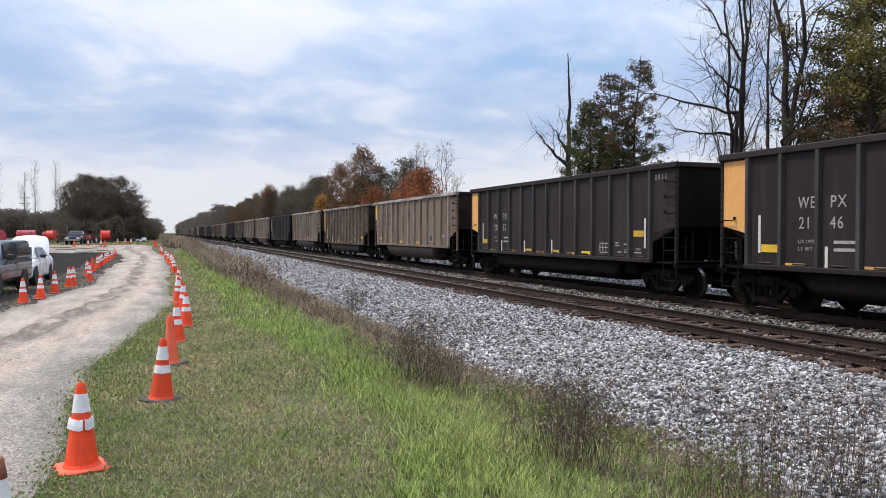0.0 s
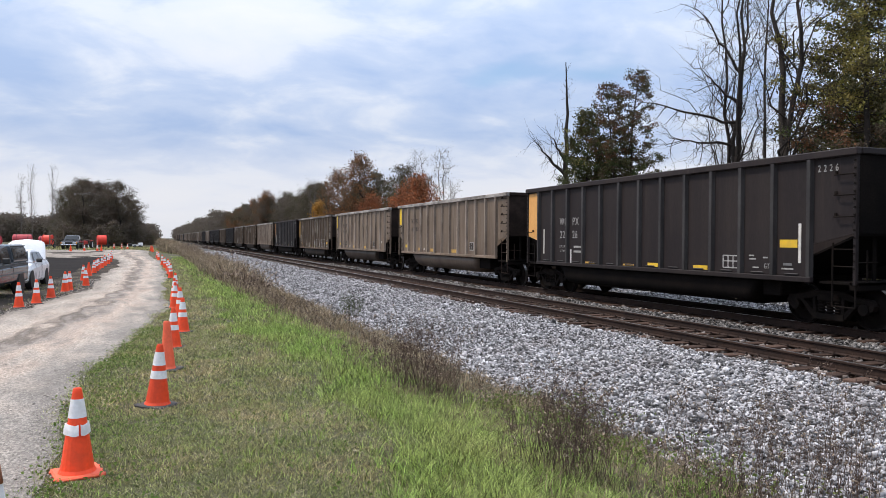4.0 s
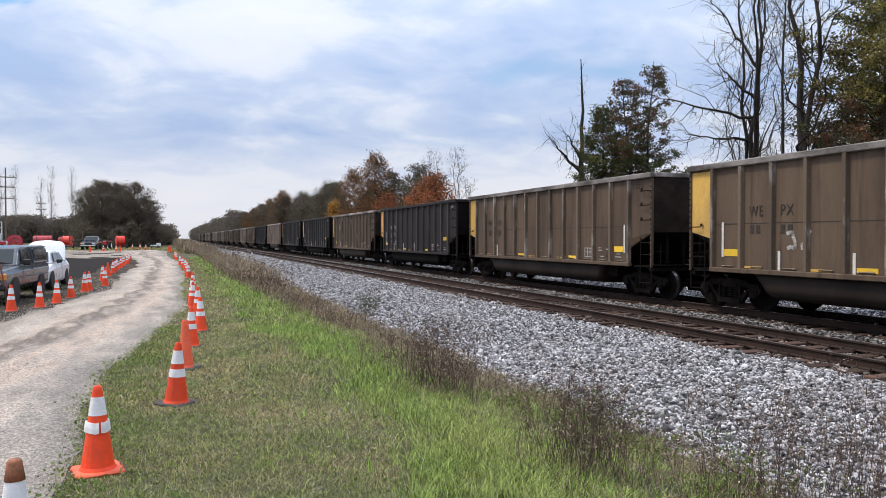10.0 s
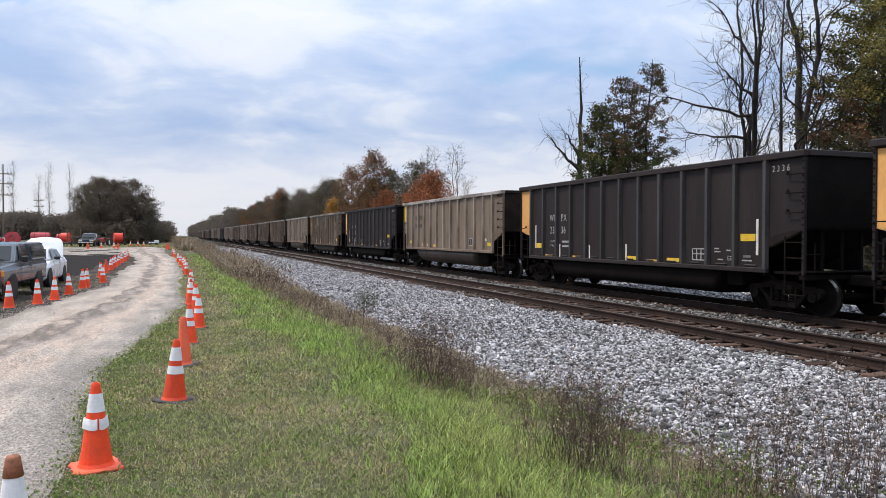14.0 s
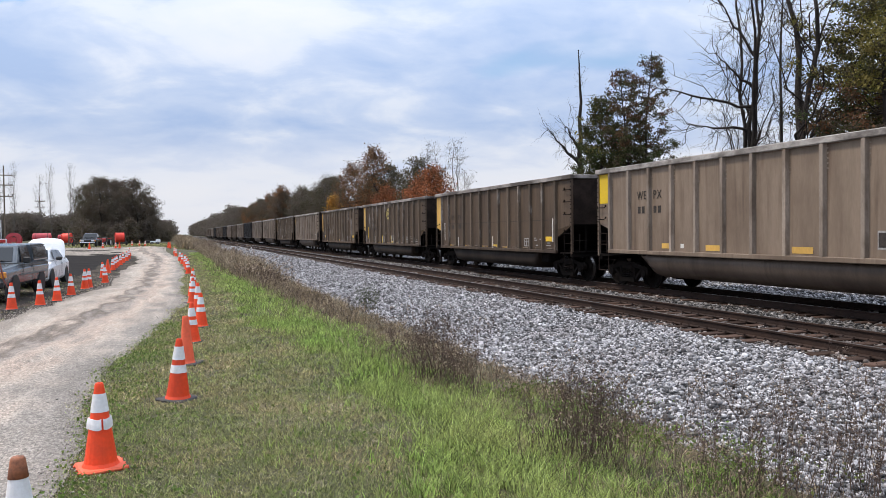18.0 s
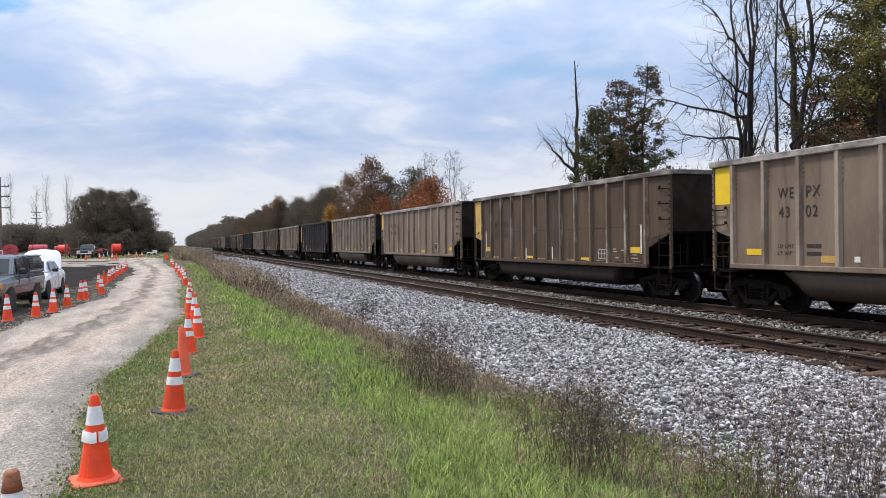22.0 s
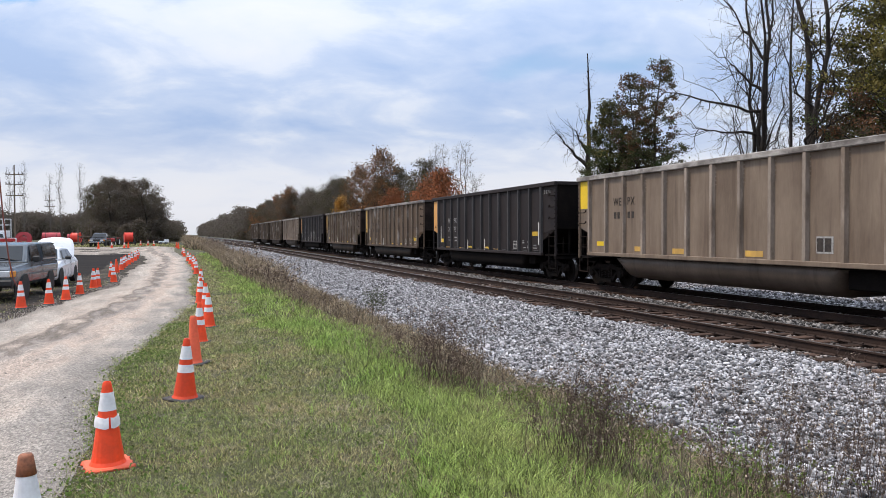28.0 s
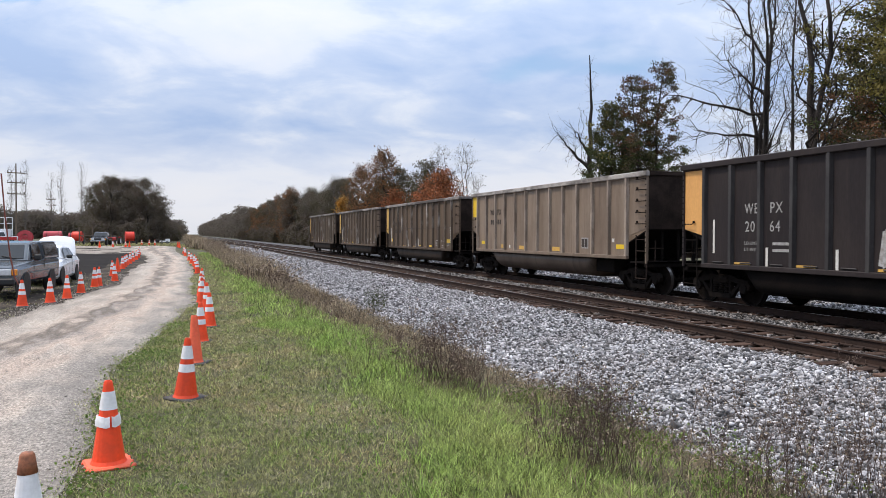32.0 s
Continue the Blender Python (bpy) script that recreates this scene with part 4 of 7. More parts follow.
def weed_clump(seed, x, y, r, n, h, label, twigs=7, fluff=2):
    rng = np.random.default_rng(seed)
    spots = [(rng.normal(0, r), rng.normal(0, r * 0.8), h) for _ in range(n)]
    z = float(lie(x, y))
    ob = thing("weed_clump", None, label, "weed", "dead weeds in the ditch")
    segs, heads = stalks(rng, [(x + a, y + b, c) for a, b, c in spots], h, 0.0030, twigs, fluff)
    seg = np.array(segs)
    seg[:, [0, 3]] -= x
    seg[:, [1, 4]] -= y
    seg[:, [2, 5]] -= z
    part("stalk", tubes("stalk", seg, 3, "weed_brown"), ob)["kind"] = "stuff"
    hd = np.array(heads) - [x, y, z]
    part("seed_head", leaf_cloud("seed_head", hd, 0.014, rng, "weed_brown", 2, 0.016), ob)["kind"] = "stuff"
    part("fluff", leaf_cloud("fluff", hd[rng.random(len(hd)) < 0.16], 0.024, rng, "weed_fluff", 2, 0.012), ob)["kind"] = "stuff"
    ob.matrix_basis = Matrix.Translation((x, y, z))
    return ob


def build_weeds():
    clumps = [(3.35, 5.75, 0.24, 120, 0.86), (3.0, 5.35, 0.3, 8, 0.6), (3.75, 6.2, 0.25, 22, 0.72), (3.35, 9.4, 0.30, 150, 0.90), (3.6, 8.6, 0.3, 10, 0.6), (3.1, 10.3, 0.35, 24, 0.55),
              (4.6, 4.9, 0.26, 46, 0.85), (5.1, 5.5, 0.3, 18, 0.8), (4.1, 4.6, 0.30, 30, 0.66), (5.5, 4.7, 0.26, 34, 1.0), (4.9, 6.3, 0.35, 6, 0.5), (5.9, 5.4, 0.3, 12, 0.85), (5.8, 6.6, 0.3, 5, 0.6), (5.0, 4.4, 0.24, 26, 0.85)]
    for k, (x, y, r, n, h) in enumerate(clumps):
        weed_clump(100 + k, x, y, r, n, h, "dead brown goldenrod stalks with dry seed heads" if k % 2 else "dense clump of dead brown weed stalks")
    tuft = weed_clump(140, 5.25, 20.9, 0.16, 60, 0.62, "dark green weed tuft growing in the ballast", 6, 3)
    for c in tuft.children:
        c.data.materials.clear()
        c.data.materials.append(M["leaf_green"])
    rng = np.random.default_rng(31)
    rows = []
    for y0, y1, n, x0, x1, h in ((10, 16, 70, 3.0, 4.5, 0.46), (16, 26, 260, 2.9, 4.6, 0.52), (26, 45, 650, 2.5, 4.6, 0.9), (45, 110, 900, 2.3, 4.9, 1.3)):
        ys = rng.uniform(y0, y1, n)
        xs = x0 + (x1 - x0) * rng.beta(1.6, 1.6, n)
        keep = rng.random(n) < 0.05 + 0.95 * mottled(xs, ys, 1.5, 2) ** 2.4
        rows += [(x, y, h * (0.5 + 0.75 * float(mottled(x, y, 1.1, 6)))) for x, y in zip(xs[keep], ys[keep])]
    near = [r for r in rows if r[1] < 26]
    far = [r for r in rows if r[1] >= 26]
    for nm, rr, sr, hs, per in (("ditch_weeds", near, 0.0045, 0.024, 2), ("tall_weeds", far, 0.009, 0.06, 2)):
        segs, heads = stalks(rng, rr, 1.0, sr, 6, 3)
        ob = tagged(new(nm, tubes(nm, segs, 3, "weed_brown")), "band of dead brown weeds along the ditch", "weeds", kind="stuff")
        heads = np.array(heads)
        pick = rng.random(len(heads)) < (0.5 if rr is near else 0.8)
        part("seed_heads", leaf_cloud("seed_heads", heads[~pick], hs, rng, "weed_brown", per, 0.03), ob)["kind"] = "stuff"
        part("fluff", leaf_cloud("fluff", heads[pick], hs, rng, "weed_fluff", per, 0.03), ob)["kind"] = "stuff"
    # low green plants creeping into the foot of the ballast
    n = 5200
    x, y = rng.uniform(3.9, 5.9, n), rng.uniform(4.0, 9.5, n)
    k = rng.random(n) < mottled(x, y, 2.7, 3) ** 2.5 * smooth01(6.0, 4.6, x)
    c = np.stack([x[k], y[k], lie(x[k], y[k]) + rng.uniform(0.0, 0.10, k.sum())], -1)
    tagged(new("creeping_weeds", leaf_cloud("creeping_weeds", c, 0.034, rng, "leaf_clover", 3, 0.03)), "low green plants creeping into the ballast stones", "weeds", kind="stuff")
    # clover and broad leaves close to the lane
    n = 26000
    x, y = rng.uniform(-1.3, 2.6, n), 2.4 + 14.6 * rng.random(n) ** 1.4
    k = rng.random(n) < np.maximum(verge(x, y), 0.10 * mottled(x, y, 4.0, 2) * on_grass(x, y))
    c = np.stack([x[k], y[k], lie(x[k], y[k]) + rng.uniform(0.01, 0.045, k.sum())], -1)
    tagged(new("clover", leaf_cloud("clover", c, 0.03, rng, "leaf_clover", 2, 0.012)), "low green clover along the lane", "clover", kind="stuff")

# ---- the coal train: local y runs backwards from the rear end of each car, z from the rail ----
PITCH, SPEED, REAR = 16.18, 17.62, 646.26   # car to car, metres a second, rear of the last car at the start
BODY, TOP = 14.5, 3.82


def plate(bm, outline, x0, x1, mat=0):
    """An outline in run u (from the rear) and height, drawn out across the car."""
    a = [bm.verts.new((x0, -u, z)) for u, z in outline]
    b = [bm.verts.new((x1, -u, z)) for u, z in outline]
    fs = [bm.faces.new(a), bm.faces.new(b[::-1])]
    for i in range(len(a)):
        j = (i + 1) % len(a)
        fs.append(bm.faces.new((a[j], a[i], b[i], b[j])))
    for f in fs:
        f.material_index = mat
    bmesh.ops.recalc_face_normals(bm, faces=fs)
    return bm


def loft(bm, rings, caps=True):
    vs = [[bm.verts.new(p) for p in r] for r in rings]
    fs = []
    for a, b in zip(vs, vs[1:]):
        for i in range(len(a)):
            j = (i + 1) % len(a)
            fs.append(bm.faces.new((a[i], a[j], b[j], b[i])))
    if caps:
        fs += [bm.faces.new(vs[0]), bm.faces.new(vs[-1][::-1])]
    bmesh.ops.recalc_face_normals(bm, faces=fs)
    return bm


def lathe_x(bm, profile, n, mats=None):
    """Turns (x, radius) pairs round the x axis."""
    rings = []
    for k in range(n):
        a = 2 * math.pi * k / n
        rings.append([bm.verts.new((x, r * math.cos(a), r * math.sin(a))) for x, r in profile])
    for k in range(n):
        p, q = rings[k], rings[(k + 1) % n]
        for i in range(len(profile) - 1):
            f = bm.faces.new((p[i], p[i + 1], q[i + 1], q[i]))
            if mats:
                f.material_index = mats[i]
    return bm


def wheelset_mesh():
    bm = bmesh.new()
    for s in (-1, 1):
        prof = [(0.0, 0.085), (0.03, 0.09), (0.05, 0.15), (0.02, 0.20), (-0.015, 0.34), (-0.02, 0.40), (0.055, 0.415), (0.06, 0.452), (-0.035, 0.462), (-0.045, 0.488), (-0.068, 0.488), (-0.07, 0.41), (-0.045, 0.36), (-0.06, 0.14), (-0.09, 0.085)]
        lathe_x(bm, [(s * (0.78 + x), r) for x, r in prof], 28, [0, 0, 0, 0, 0, 0, 0, 1, 0, 0, 0, 0, 0, 0])
        rod(bm, (s * 0.78, 0, 0), (s * 1.10, 0, 0), 0.075, 12)
        for k in range(3):
            a = k * 2.094
            rod(bm, (s * 1.10, 0.045 * math.cos(a), 0.045 * math.sin(a)), (s * 1.118, 0.045 * math.cos(a), 0.045 * math.sin(a)), 0.016, 6)
    rod(bm, (-0.78, 0, 0), (0.78, 0, 0), 0.08, 12)
    bmesh.ops.recalc_face_normals(bm, faces=bm.faces)
    return shape(bm, "wheelset", ["wheel_steel", "wheel_tread"])


def side_frame_mesh():
    """Cast frame: arched top, two sloping struts, a window for the springs, journal pedestals."""
    bm = bmesh.new()
    top = [(-1.13, 0.55), (-1.05, 0.66), (-0.70, 0.70), (-0.42, 0.79), (0.42, 0.79), (0.70, 0.70), (1.05, 0.66), (1.13, 0.55), (1.10, 0.44), (1.02, 0.40), (1.00, 0.56), (0.74, 0.57), (0.46, 0.62), (0.38, 0.66), (-0.38, 0.66), (-0.46, 0.62), (-0.74, 0.57), (-1.00, 0.56), (-1.02, 0.40), (-1.10, 0.44)]
    plate(bm, top, -0.07, 0.07)
    for s in (-1, 1):
        plate(bm, [(s * 0.78, 0.58), (s * 0.70, 0.60), (s * 0.34, 0.29), (s * 0.36, 0.19), (s * 0.42, 0.19)], -0.06, 0.06)
        plate(bm, [(s * 0.42, 0.66), (s * 0.34, 0.66), (s * 0.33, 0.28), (s * 0.40, 0.28)], -0.065, 0.065)
        rod(bm, (0.0, s * 0.889, 0.457), (-0.10, s * 0.889, 0.457), 0.125, 12)
    plate(bm, [(-0.40, 0.30), (0.40, 0.30), (0.42, 0.17), (-0.42, 0.17)], -0.09, 0.09)
    bmesh.ops.recalc_face_normals(bm, faces=bm.faces)
    return shape(bm, "side_frame", "cast_steel")


def spring_mesh():
    bm = bmesh.new()
    prof = [(0.0, 0.30)]
    for k in range(4):
        z = 0.315 + k * 0.066
        prof += [(0.07, z - 0.008), (0.098, z + 0.02), (0.07, z + 0.048)]
    rings = [[(r * math.cos(a * 0.785), r * math.sin(a * 0.785), z) for a in range(8)] for r, z in prof[1:]]
    loft(bm, rings)
    return shape(bm, "coil_spring", "cast_steel")


def truck(parent, u, data):
    bm = boxed(-1.12, 1.12, -0.3, 0.3, 0.56, 0.74, bevel=0.03)
    tr = part("truck", bm, parent, "cast_steel", at=(0, -u, 0))
    for s in (-1, 1):
        part("side_frame", data["frame"], tr, at=pose(s * 1.03, 0, 0, 0, 0, 0 if s < 0 else 180))
        for y in (-0.22, 0.0, 0.22):
            part("coil_spring", data["spring"], tr, at=(s * 1.03, y, 0))
        part("wheelset", data["wheels"], tr, at=(0, s * 0.889, 0.457))
    return tr


def grab(bm, u0, u1, z, x=-1.53):
    """A bent grab iron standing off the side."""
    rod(bm, (x, -u0, z), (x - 0.07, -u0, z), 0.014, 6)
    rod(bm, (x - 0.07, -u0, z), (x - 0.07, -u1, z), 0.014, 6)
    rod(bm, (x - 0.07, -u1, z), (x, -u1, z + 0.05), 0.014, 6)
    box(bm, x - 0.03, x, -u1 - 0.03, -u1 + 0.03, z + 0.02, z + 0.09)
    return bm


TRUCK = None


def build_car(kind, paint, chord, dusty, panel, name, label):
    """kind: 'steel' with flush panels or 'alloy' with rounded tub; dusty: end colour, dust and shade together."""
    global TRUCK
    if TRUCK is None:
        TRUCK = {"frame": side_frame_mesh(), "spring": spring_mesh(), "wheels": wheelset_mesh()}
    steel = kind == "steel"
    sill = 1.03 if steel else 1.13
    first, step = (0.97, 1.028) if steel else (0.79, 1.05)
    posts = [first + i * step for i in range(13)]
    car = thing(name, None, label, "freight car", "coal train")
    lo = 1.82
    out = [(0.02, 2.06), (0.02, TOP - 0.02), (BODY - 0.02, TOP - 0.02), (BODY - 0.02, 2.06), (posts[-1], lo), (posts[-1], sill), (posts[0], sill), (posts[0], lo)]
    for s in (-1, 1):
        part("side_wall", plate(bmesh.new(), out, s * 1.50, s * 1.47), car, paint)
        bm = boxed(s * 1.53 - 0.075, s * 1.53 + 0.075, -BODY - 0.02, 0.02, TOP - 0.16, TOP, bevel=0.02)
        part("top_chord", bm, car, chord)
        bm = boxed(s * 1.54 - 0.06, s * 1.54 + 0.06, -posts[-1] - 0.08, -posts[0] + 0.08, sill - 0.05, sill + 0.07, bevel=0.015)
        part("side_sill", bm, car, paint)
    bm = bmesh.new()
    w, d, h0, h1 = 0.075, 0.095, sill + 0.05, TOP - 0.15
    loft(bm, [[(0, -w, z), (-d, -w * 0.62, z), (-d, w * 0.62, z), (0, w, z)] for z in (h0, h1)])
    if not steel:
        for k in range(5):
            box(bm, -0.02, 0.0, -0.12, -0.09, h1 - 0.12 - 0.11 * k, h1 - 0.09 - 0.11 * k)
    me = shape(bm, "side_post", paint.replace("paint", "post"))
    for u in posts:
        part("side_post", me, car, at=(-1.50, -u, 0))
        part("side_post", me, car, at=pose(1.50, -u, 0, 0, 0, 180))
    # ends: upper sheet, sloping hopper sheet, corner posts, sill, platform
    for u, s in ((0.0, 1), (BODY, -1)):
        y = -u
        bm = bmesh.new()
        box(bm, -1.46, 1.46, y - 0.03 * s - 0.015, y - 0.03 * s + 0.015, 2.05, TOP - 0.02)
        # end colour holds dust plus the shade lying on the ends
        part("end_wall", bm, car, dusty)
        bm = bmesh.new()
        q = [(u + s * 0.03, 2.06), (u + s * 2.5, 1.06), (u + s * 2.5, 1.02), (u + s * 0.03, 2.01)]
        plate(bm, q, -1.46, 1.46)
        for x in (-0.9, -0.3, 0.3, 0.9):
            plate(bm, [(u + s * 0.1, 0.95), (u + s * 0.14, 0.95), (u + s * 0.14, 1.98), (u + s * 0.1, 2.0)], x - 0.04, x + 0.04)
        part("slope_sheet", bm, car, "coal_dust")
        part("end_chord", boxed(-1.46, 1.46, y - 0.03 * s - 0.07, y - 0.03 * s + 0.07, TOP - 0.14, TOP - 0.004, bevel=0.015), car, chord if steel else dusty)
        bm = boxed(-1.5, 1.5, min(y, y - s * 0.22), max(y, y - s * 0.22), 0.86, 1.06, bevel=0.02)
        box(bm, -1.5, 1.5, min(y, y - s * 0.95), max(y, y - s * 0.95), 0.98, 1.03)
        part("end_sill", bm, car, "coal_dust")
        for x in (-1, 1):
            bm = boxed(x * 1.5 - 0.045, x * 1.5 + 0.045, y - s * 0.06 - 0.035, y - s * 0.06 + 0.035, 0.98, TOP - 0.15, bevel=0.008)
            k = 0
            while x < 0 and 1.3 + k * 0.16 < TOP - 0.25:
                z = 1.3 + k * 0.16
                box(bm, -1.56, -1.545, y - s * 0.06 - 0.02, y - s * 0.06 + 0.02, z, z + 0.035, mat=1)
                k += 1
            part("corner_post", bm, car, [paint, "coal_dust"])
        # ladder under the cut-away corner
        ua, ub = u + s * 0.06, u + s * 0.62
        iron = "cast_steel" if steel else "dust_brown"
        lad = part("ladder", rod(bmesh.new(), (-1.5, -ub, 1.02), (-1.5, -ub, 1.86), 0.02, 6), car, iron)
        bm = bmesh.new()
        rod(bm, (-1.5, -ua, 0.50), (-1.5, -ua, 1.0), 0.02, 6)
        rod(bm, (-1.5, -ub, 0.50), (-1.5, -ub, 1.0), 0.02, 6)
        rod(bm, (-1.5, -ua, 0.51), (-1.5, -ub, 0.51), 0.016, 6)
        part("step", bm, lad, iron)
        for z in (1.36, 1.72):
            part("rung", rod(bmesh.new(), (-1.5, -ua, z), (-1.5, -ub, z), 0.014, 6), lad, iron)
        bm = bmesh.new()
        rod(bm, (-1.2, y - s * 0.04, 1.04), (-1.2, y - s * 0.04, 1.7), 0.02, 6)
        rod(bm, (-1.5, y - s * 0.04, 1.45), (-0.9, y - s * 0.04, 1.45), 0.014, 6)
        part("end_rail", bm, car, iron)
        front = s < 0
        zs = ([2.4, 2.85, 3.28] if front else [2.16]) if steel else ([2.2, 2.55, 2.9, 3.25, 3.58] if front else [2.18, 2.56])
        for z in zs:
            part("grab_iron", grab(bmesh.new(), u + s * 0.06, u + s * 0.52, z), car, "cast_steel")
        bm = boxed(-0.16, 0.16, y - s * 0.1 - 0.1, y + s * 0.84 + 0.0, 0.72, 0.96, bevel=0.03) if s > 0 else boxed(-0.16, 0.16, y - 0.84, y + 0.2, 0.72, 0.96, bevel=0.03)
        box(bm, -0.2, 0.2, min(y + s * 0.6, y + s * 0.84), max(y + s * 0.6, y + s * 0.84), 0.66, 1.0, bevel=0.05)
        part("coupler", bm, car, "cast_steel")
    # tub between the trucks
    z0 = 0.35 if steel else 0.38
    half = [(1.47, 1.10), (1.47, 0.86), (1.42, 0.68), (1.28, z0 + 0.13), (1.02, z0 + 0.03), (0.8, z0)] if not steel else [(1.47, 1.10), (1.46, 0.62), (1.40, 0.45), (1.26, z0 + 0.07), (1.1, z0 + 0.01), (0.8, z0)]
    ring = [(x, z) for x, z in half] + [(-x, z) for x, z in half[::-1]]
    end = 11.3 if steel else 10.75
    st = [(2.35, 0.80), (2.72, 0.15), (2.9, 0.0), (end, 0.0), (end + 0.16, 0.12), (end + 0.4, 0.80)]
    bm = loft(bmesh.new(), [[(x * (1 - 0.02 * k), -u, z + (1.05 - z) * k) for x, z in ring] for u, k in st])
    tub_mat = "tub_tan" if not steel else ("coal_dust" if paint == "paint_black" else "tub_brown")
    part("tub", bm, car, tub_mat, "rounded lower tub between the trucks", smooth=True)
    # underframe in the same near-black, under-car shade included in its colour
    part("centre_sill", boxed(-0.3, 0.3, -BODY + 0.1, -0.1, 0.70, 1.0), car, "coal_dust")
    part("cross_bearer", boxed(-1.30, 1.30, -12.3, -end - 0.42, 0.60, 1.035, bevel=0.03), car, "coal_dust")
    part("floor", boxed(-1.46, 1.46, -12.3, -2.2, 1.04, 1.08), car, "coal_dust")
    for u in (1.08, 13.42):
        truck(car, u, TRUCK)
    # paint on the rear corner of the side
    if steel:
        q = [(0.10, 2.02), (0.10, TOP - 0.19), (first - 0.08, TOP - 0.19), (first - 0.08, 1.84)]
        part("corner_panel", plate(bmesh.new(), q, -1.507, -1.499), car, panel)
    else:
        part("corner_panel", boxed(-1.507, -1.499, -first + 0.09, -0.11, 2.70, TOP - 0.17), car, panel)

    def flat(name, u0, u1, za, zb, mat, x=-1.506):
        part(name, boxed(x - 0.003, x + 0.003, -u1, -u0, za, zb), car, mat)

    def frame_stencil(u0, z0, w, h, cells):
        bm = bmesh.new()
        for k in range(cells + 1):
            u = u0 + w * k / cells
            box(bm, -1.508, -1.503, -u - 0.018, -u + 0.018, z0, z0 + h)
        for z in (z0, z0 + h * 0.55, z0 + h):
            box(bm, -1.509, -1.504, -u0 - w, -u0, z - 0.015, z + 0.015)
        part("stencil", bm, car, "stencil_white")

    if steel:
        # pressed pockets at the foot of each panel, weld seam at half height
        pocket = shape(boxed(-0.035, 0.0, -0.20, 0.20, 0, 0.035, bevel=0.012), "pocket", paint.replace("paint", "post"))
        for a, b in zip(posts, posts[1:]):
            part("pocket", pocket, car, at=(-1.50, -(a + b) / 2, sill + 0.10))
            if paint == "paint_brown":
                part("weld_seam", boxed(-1.506, -1.499, -b + 0.09, -a - 0.09, 2.215, 2.232), car, "stencil_black")
        for u, za, zb in ((1.28, 1.38, 2.27), (3.19, 1.10, 1.56), (5.25, 1.10, 1.55), (7.05, 1.10, 1.55), (7.42, 1.10, 1.60), (9.12, 1.10, 1.60), (12.98, 1.40, 2.28)):
            flat("reflector", u, u + 0.075, za, zb, "reflector_white", -1.510)
        for u, w, za in ((1.37, 0.5, 1.40), (5.35, 0.5, 1.13), (7.52, 0.5, 1.13), (9.5, 0.55, 1.13), (12.45, 0.5, 1.74 if paint == "paint_black" else 1.42)):
            flat("marker_plate", u, u + w, za, za + (0.18 if u in (1.37, 12.45) else 0.11), "reflector_yellow")
        for u in (2.1, 4.15, 6.3, 8.5):
            flat("marker_plate", u, u + 0.55, 1.115, 1.17, "panel_pale")
        frame_stencil(10.62, 1.22, 0.52, 0.30, 3)
        for u, w, z in ((11.5, 0.16, 1.52), (11.5, 0.22, 1.44), (11.95, 0.14, 1.48), (11.62, 0.2, 1.24), (12.5, 0.34, 1.24)):
            flat("stencil", u, u + w, z, z + 0.035, "stencil_white")
        flat("stencil", 12.55, 12.8, 1.33, 1.39, "steel_grey")
    else:
        for u, w, za in ((1.22, 0.5, 1.42), (3.45, 0.5, 1.28), (5.35, 0.55, 1.25), (8.3, 0.6, 1.25), (12.75, 0.5, 1.40)):
            flat("marker_plate", u, u + w, za, za + 0.15, "panel_yellow" if u in (1.22, 12.75) else "panel_pale")
        for u, za in ((1.72, 1.62), (12.5, 1.62), (4.3, 1.3)):
            flat("marker_plate", u, u + 0.14, za, za + 0.12, "reflector_white")
        bm = boxed(-1.508, -1.503, -10.98, -10.52, 1.38, 1.76)
        part("stencil", bm, car, "stencil_white")
        bm = bmesh.new()
        for k in range(2):
            box(bm, -1.512, -1.509, -10.93 + 0.21 * k, -10.75 + 0.21 * k, 1.42, 1.72)
        part("stencil", bm, car, "stencil_black")
    return car


def letters(text, size, mat):
    cu = bpy.data.curves.new("lettering", "FONT")
    cu.body, cu.size, cu.extrude, cu.space_character = text, size, 0.002, 1.18
    tmp = bpy.data.objects.new("lettering", cu)
    scene.collection.objects.link(tmp)
    bpy.context.view_layer.update()
    me = bpy.data.meshes.new_from_object(tmp)
    bpy.data.objects.remove(tmp)
    me.materials.clear()
    me.materials.append(M[mat])
    return me


LETTERS = {}


def write_side(car, text, u, z, size, mat, x=-1.512, sx=1.0):
    key = (text, size, mat)
    if key not in LETTERS:
        LETTERS[key] = letters(text, size, mat)
    m = Matrix(((0, 0, -1, x), (-sx, 0, 0, -u), (0, 1, 0, z), (0, 0, 0, 1)))
    part("lettering", LETTERS[key], car, at=m)


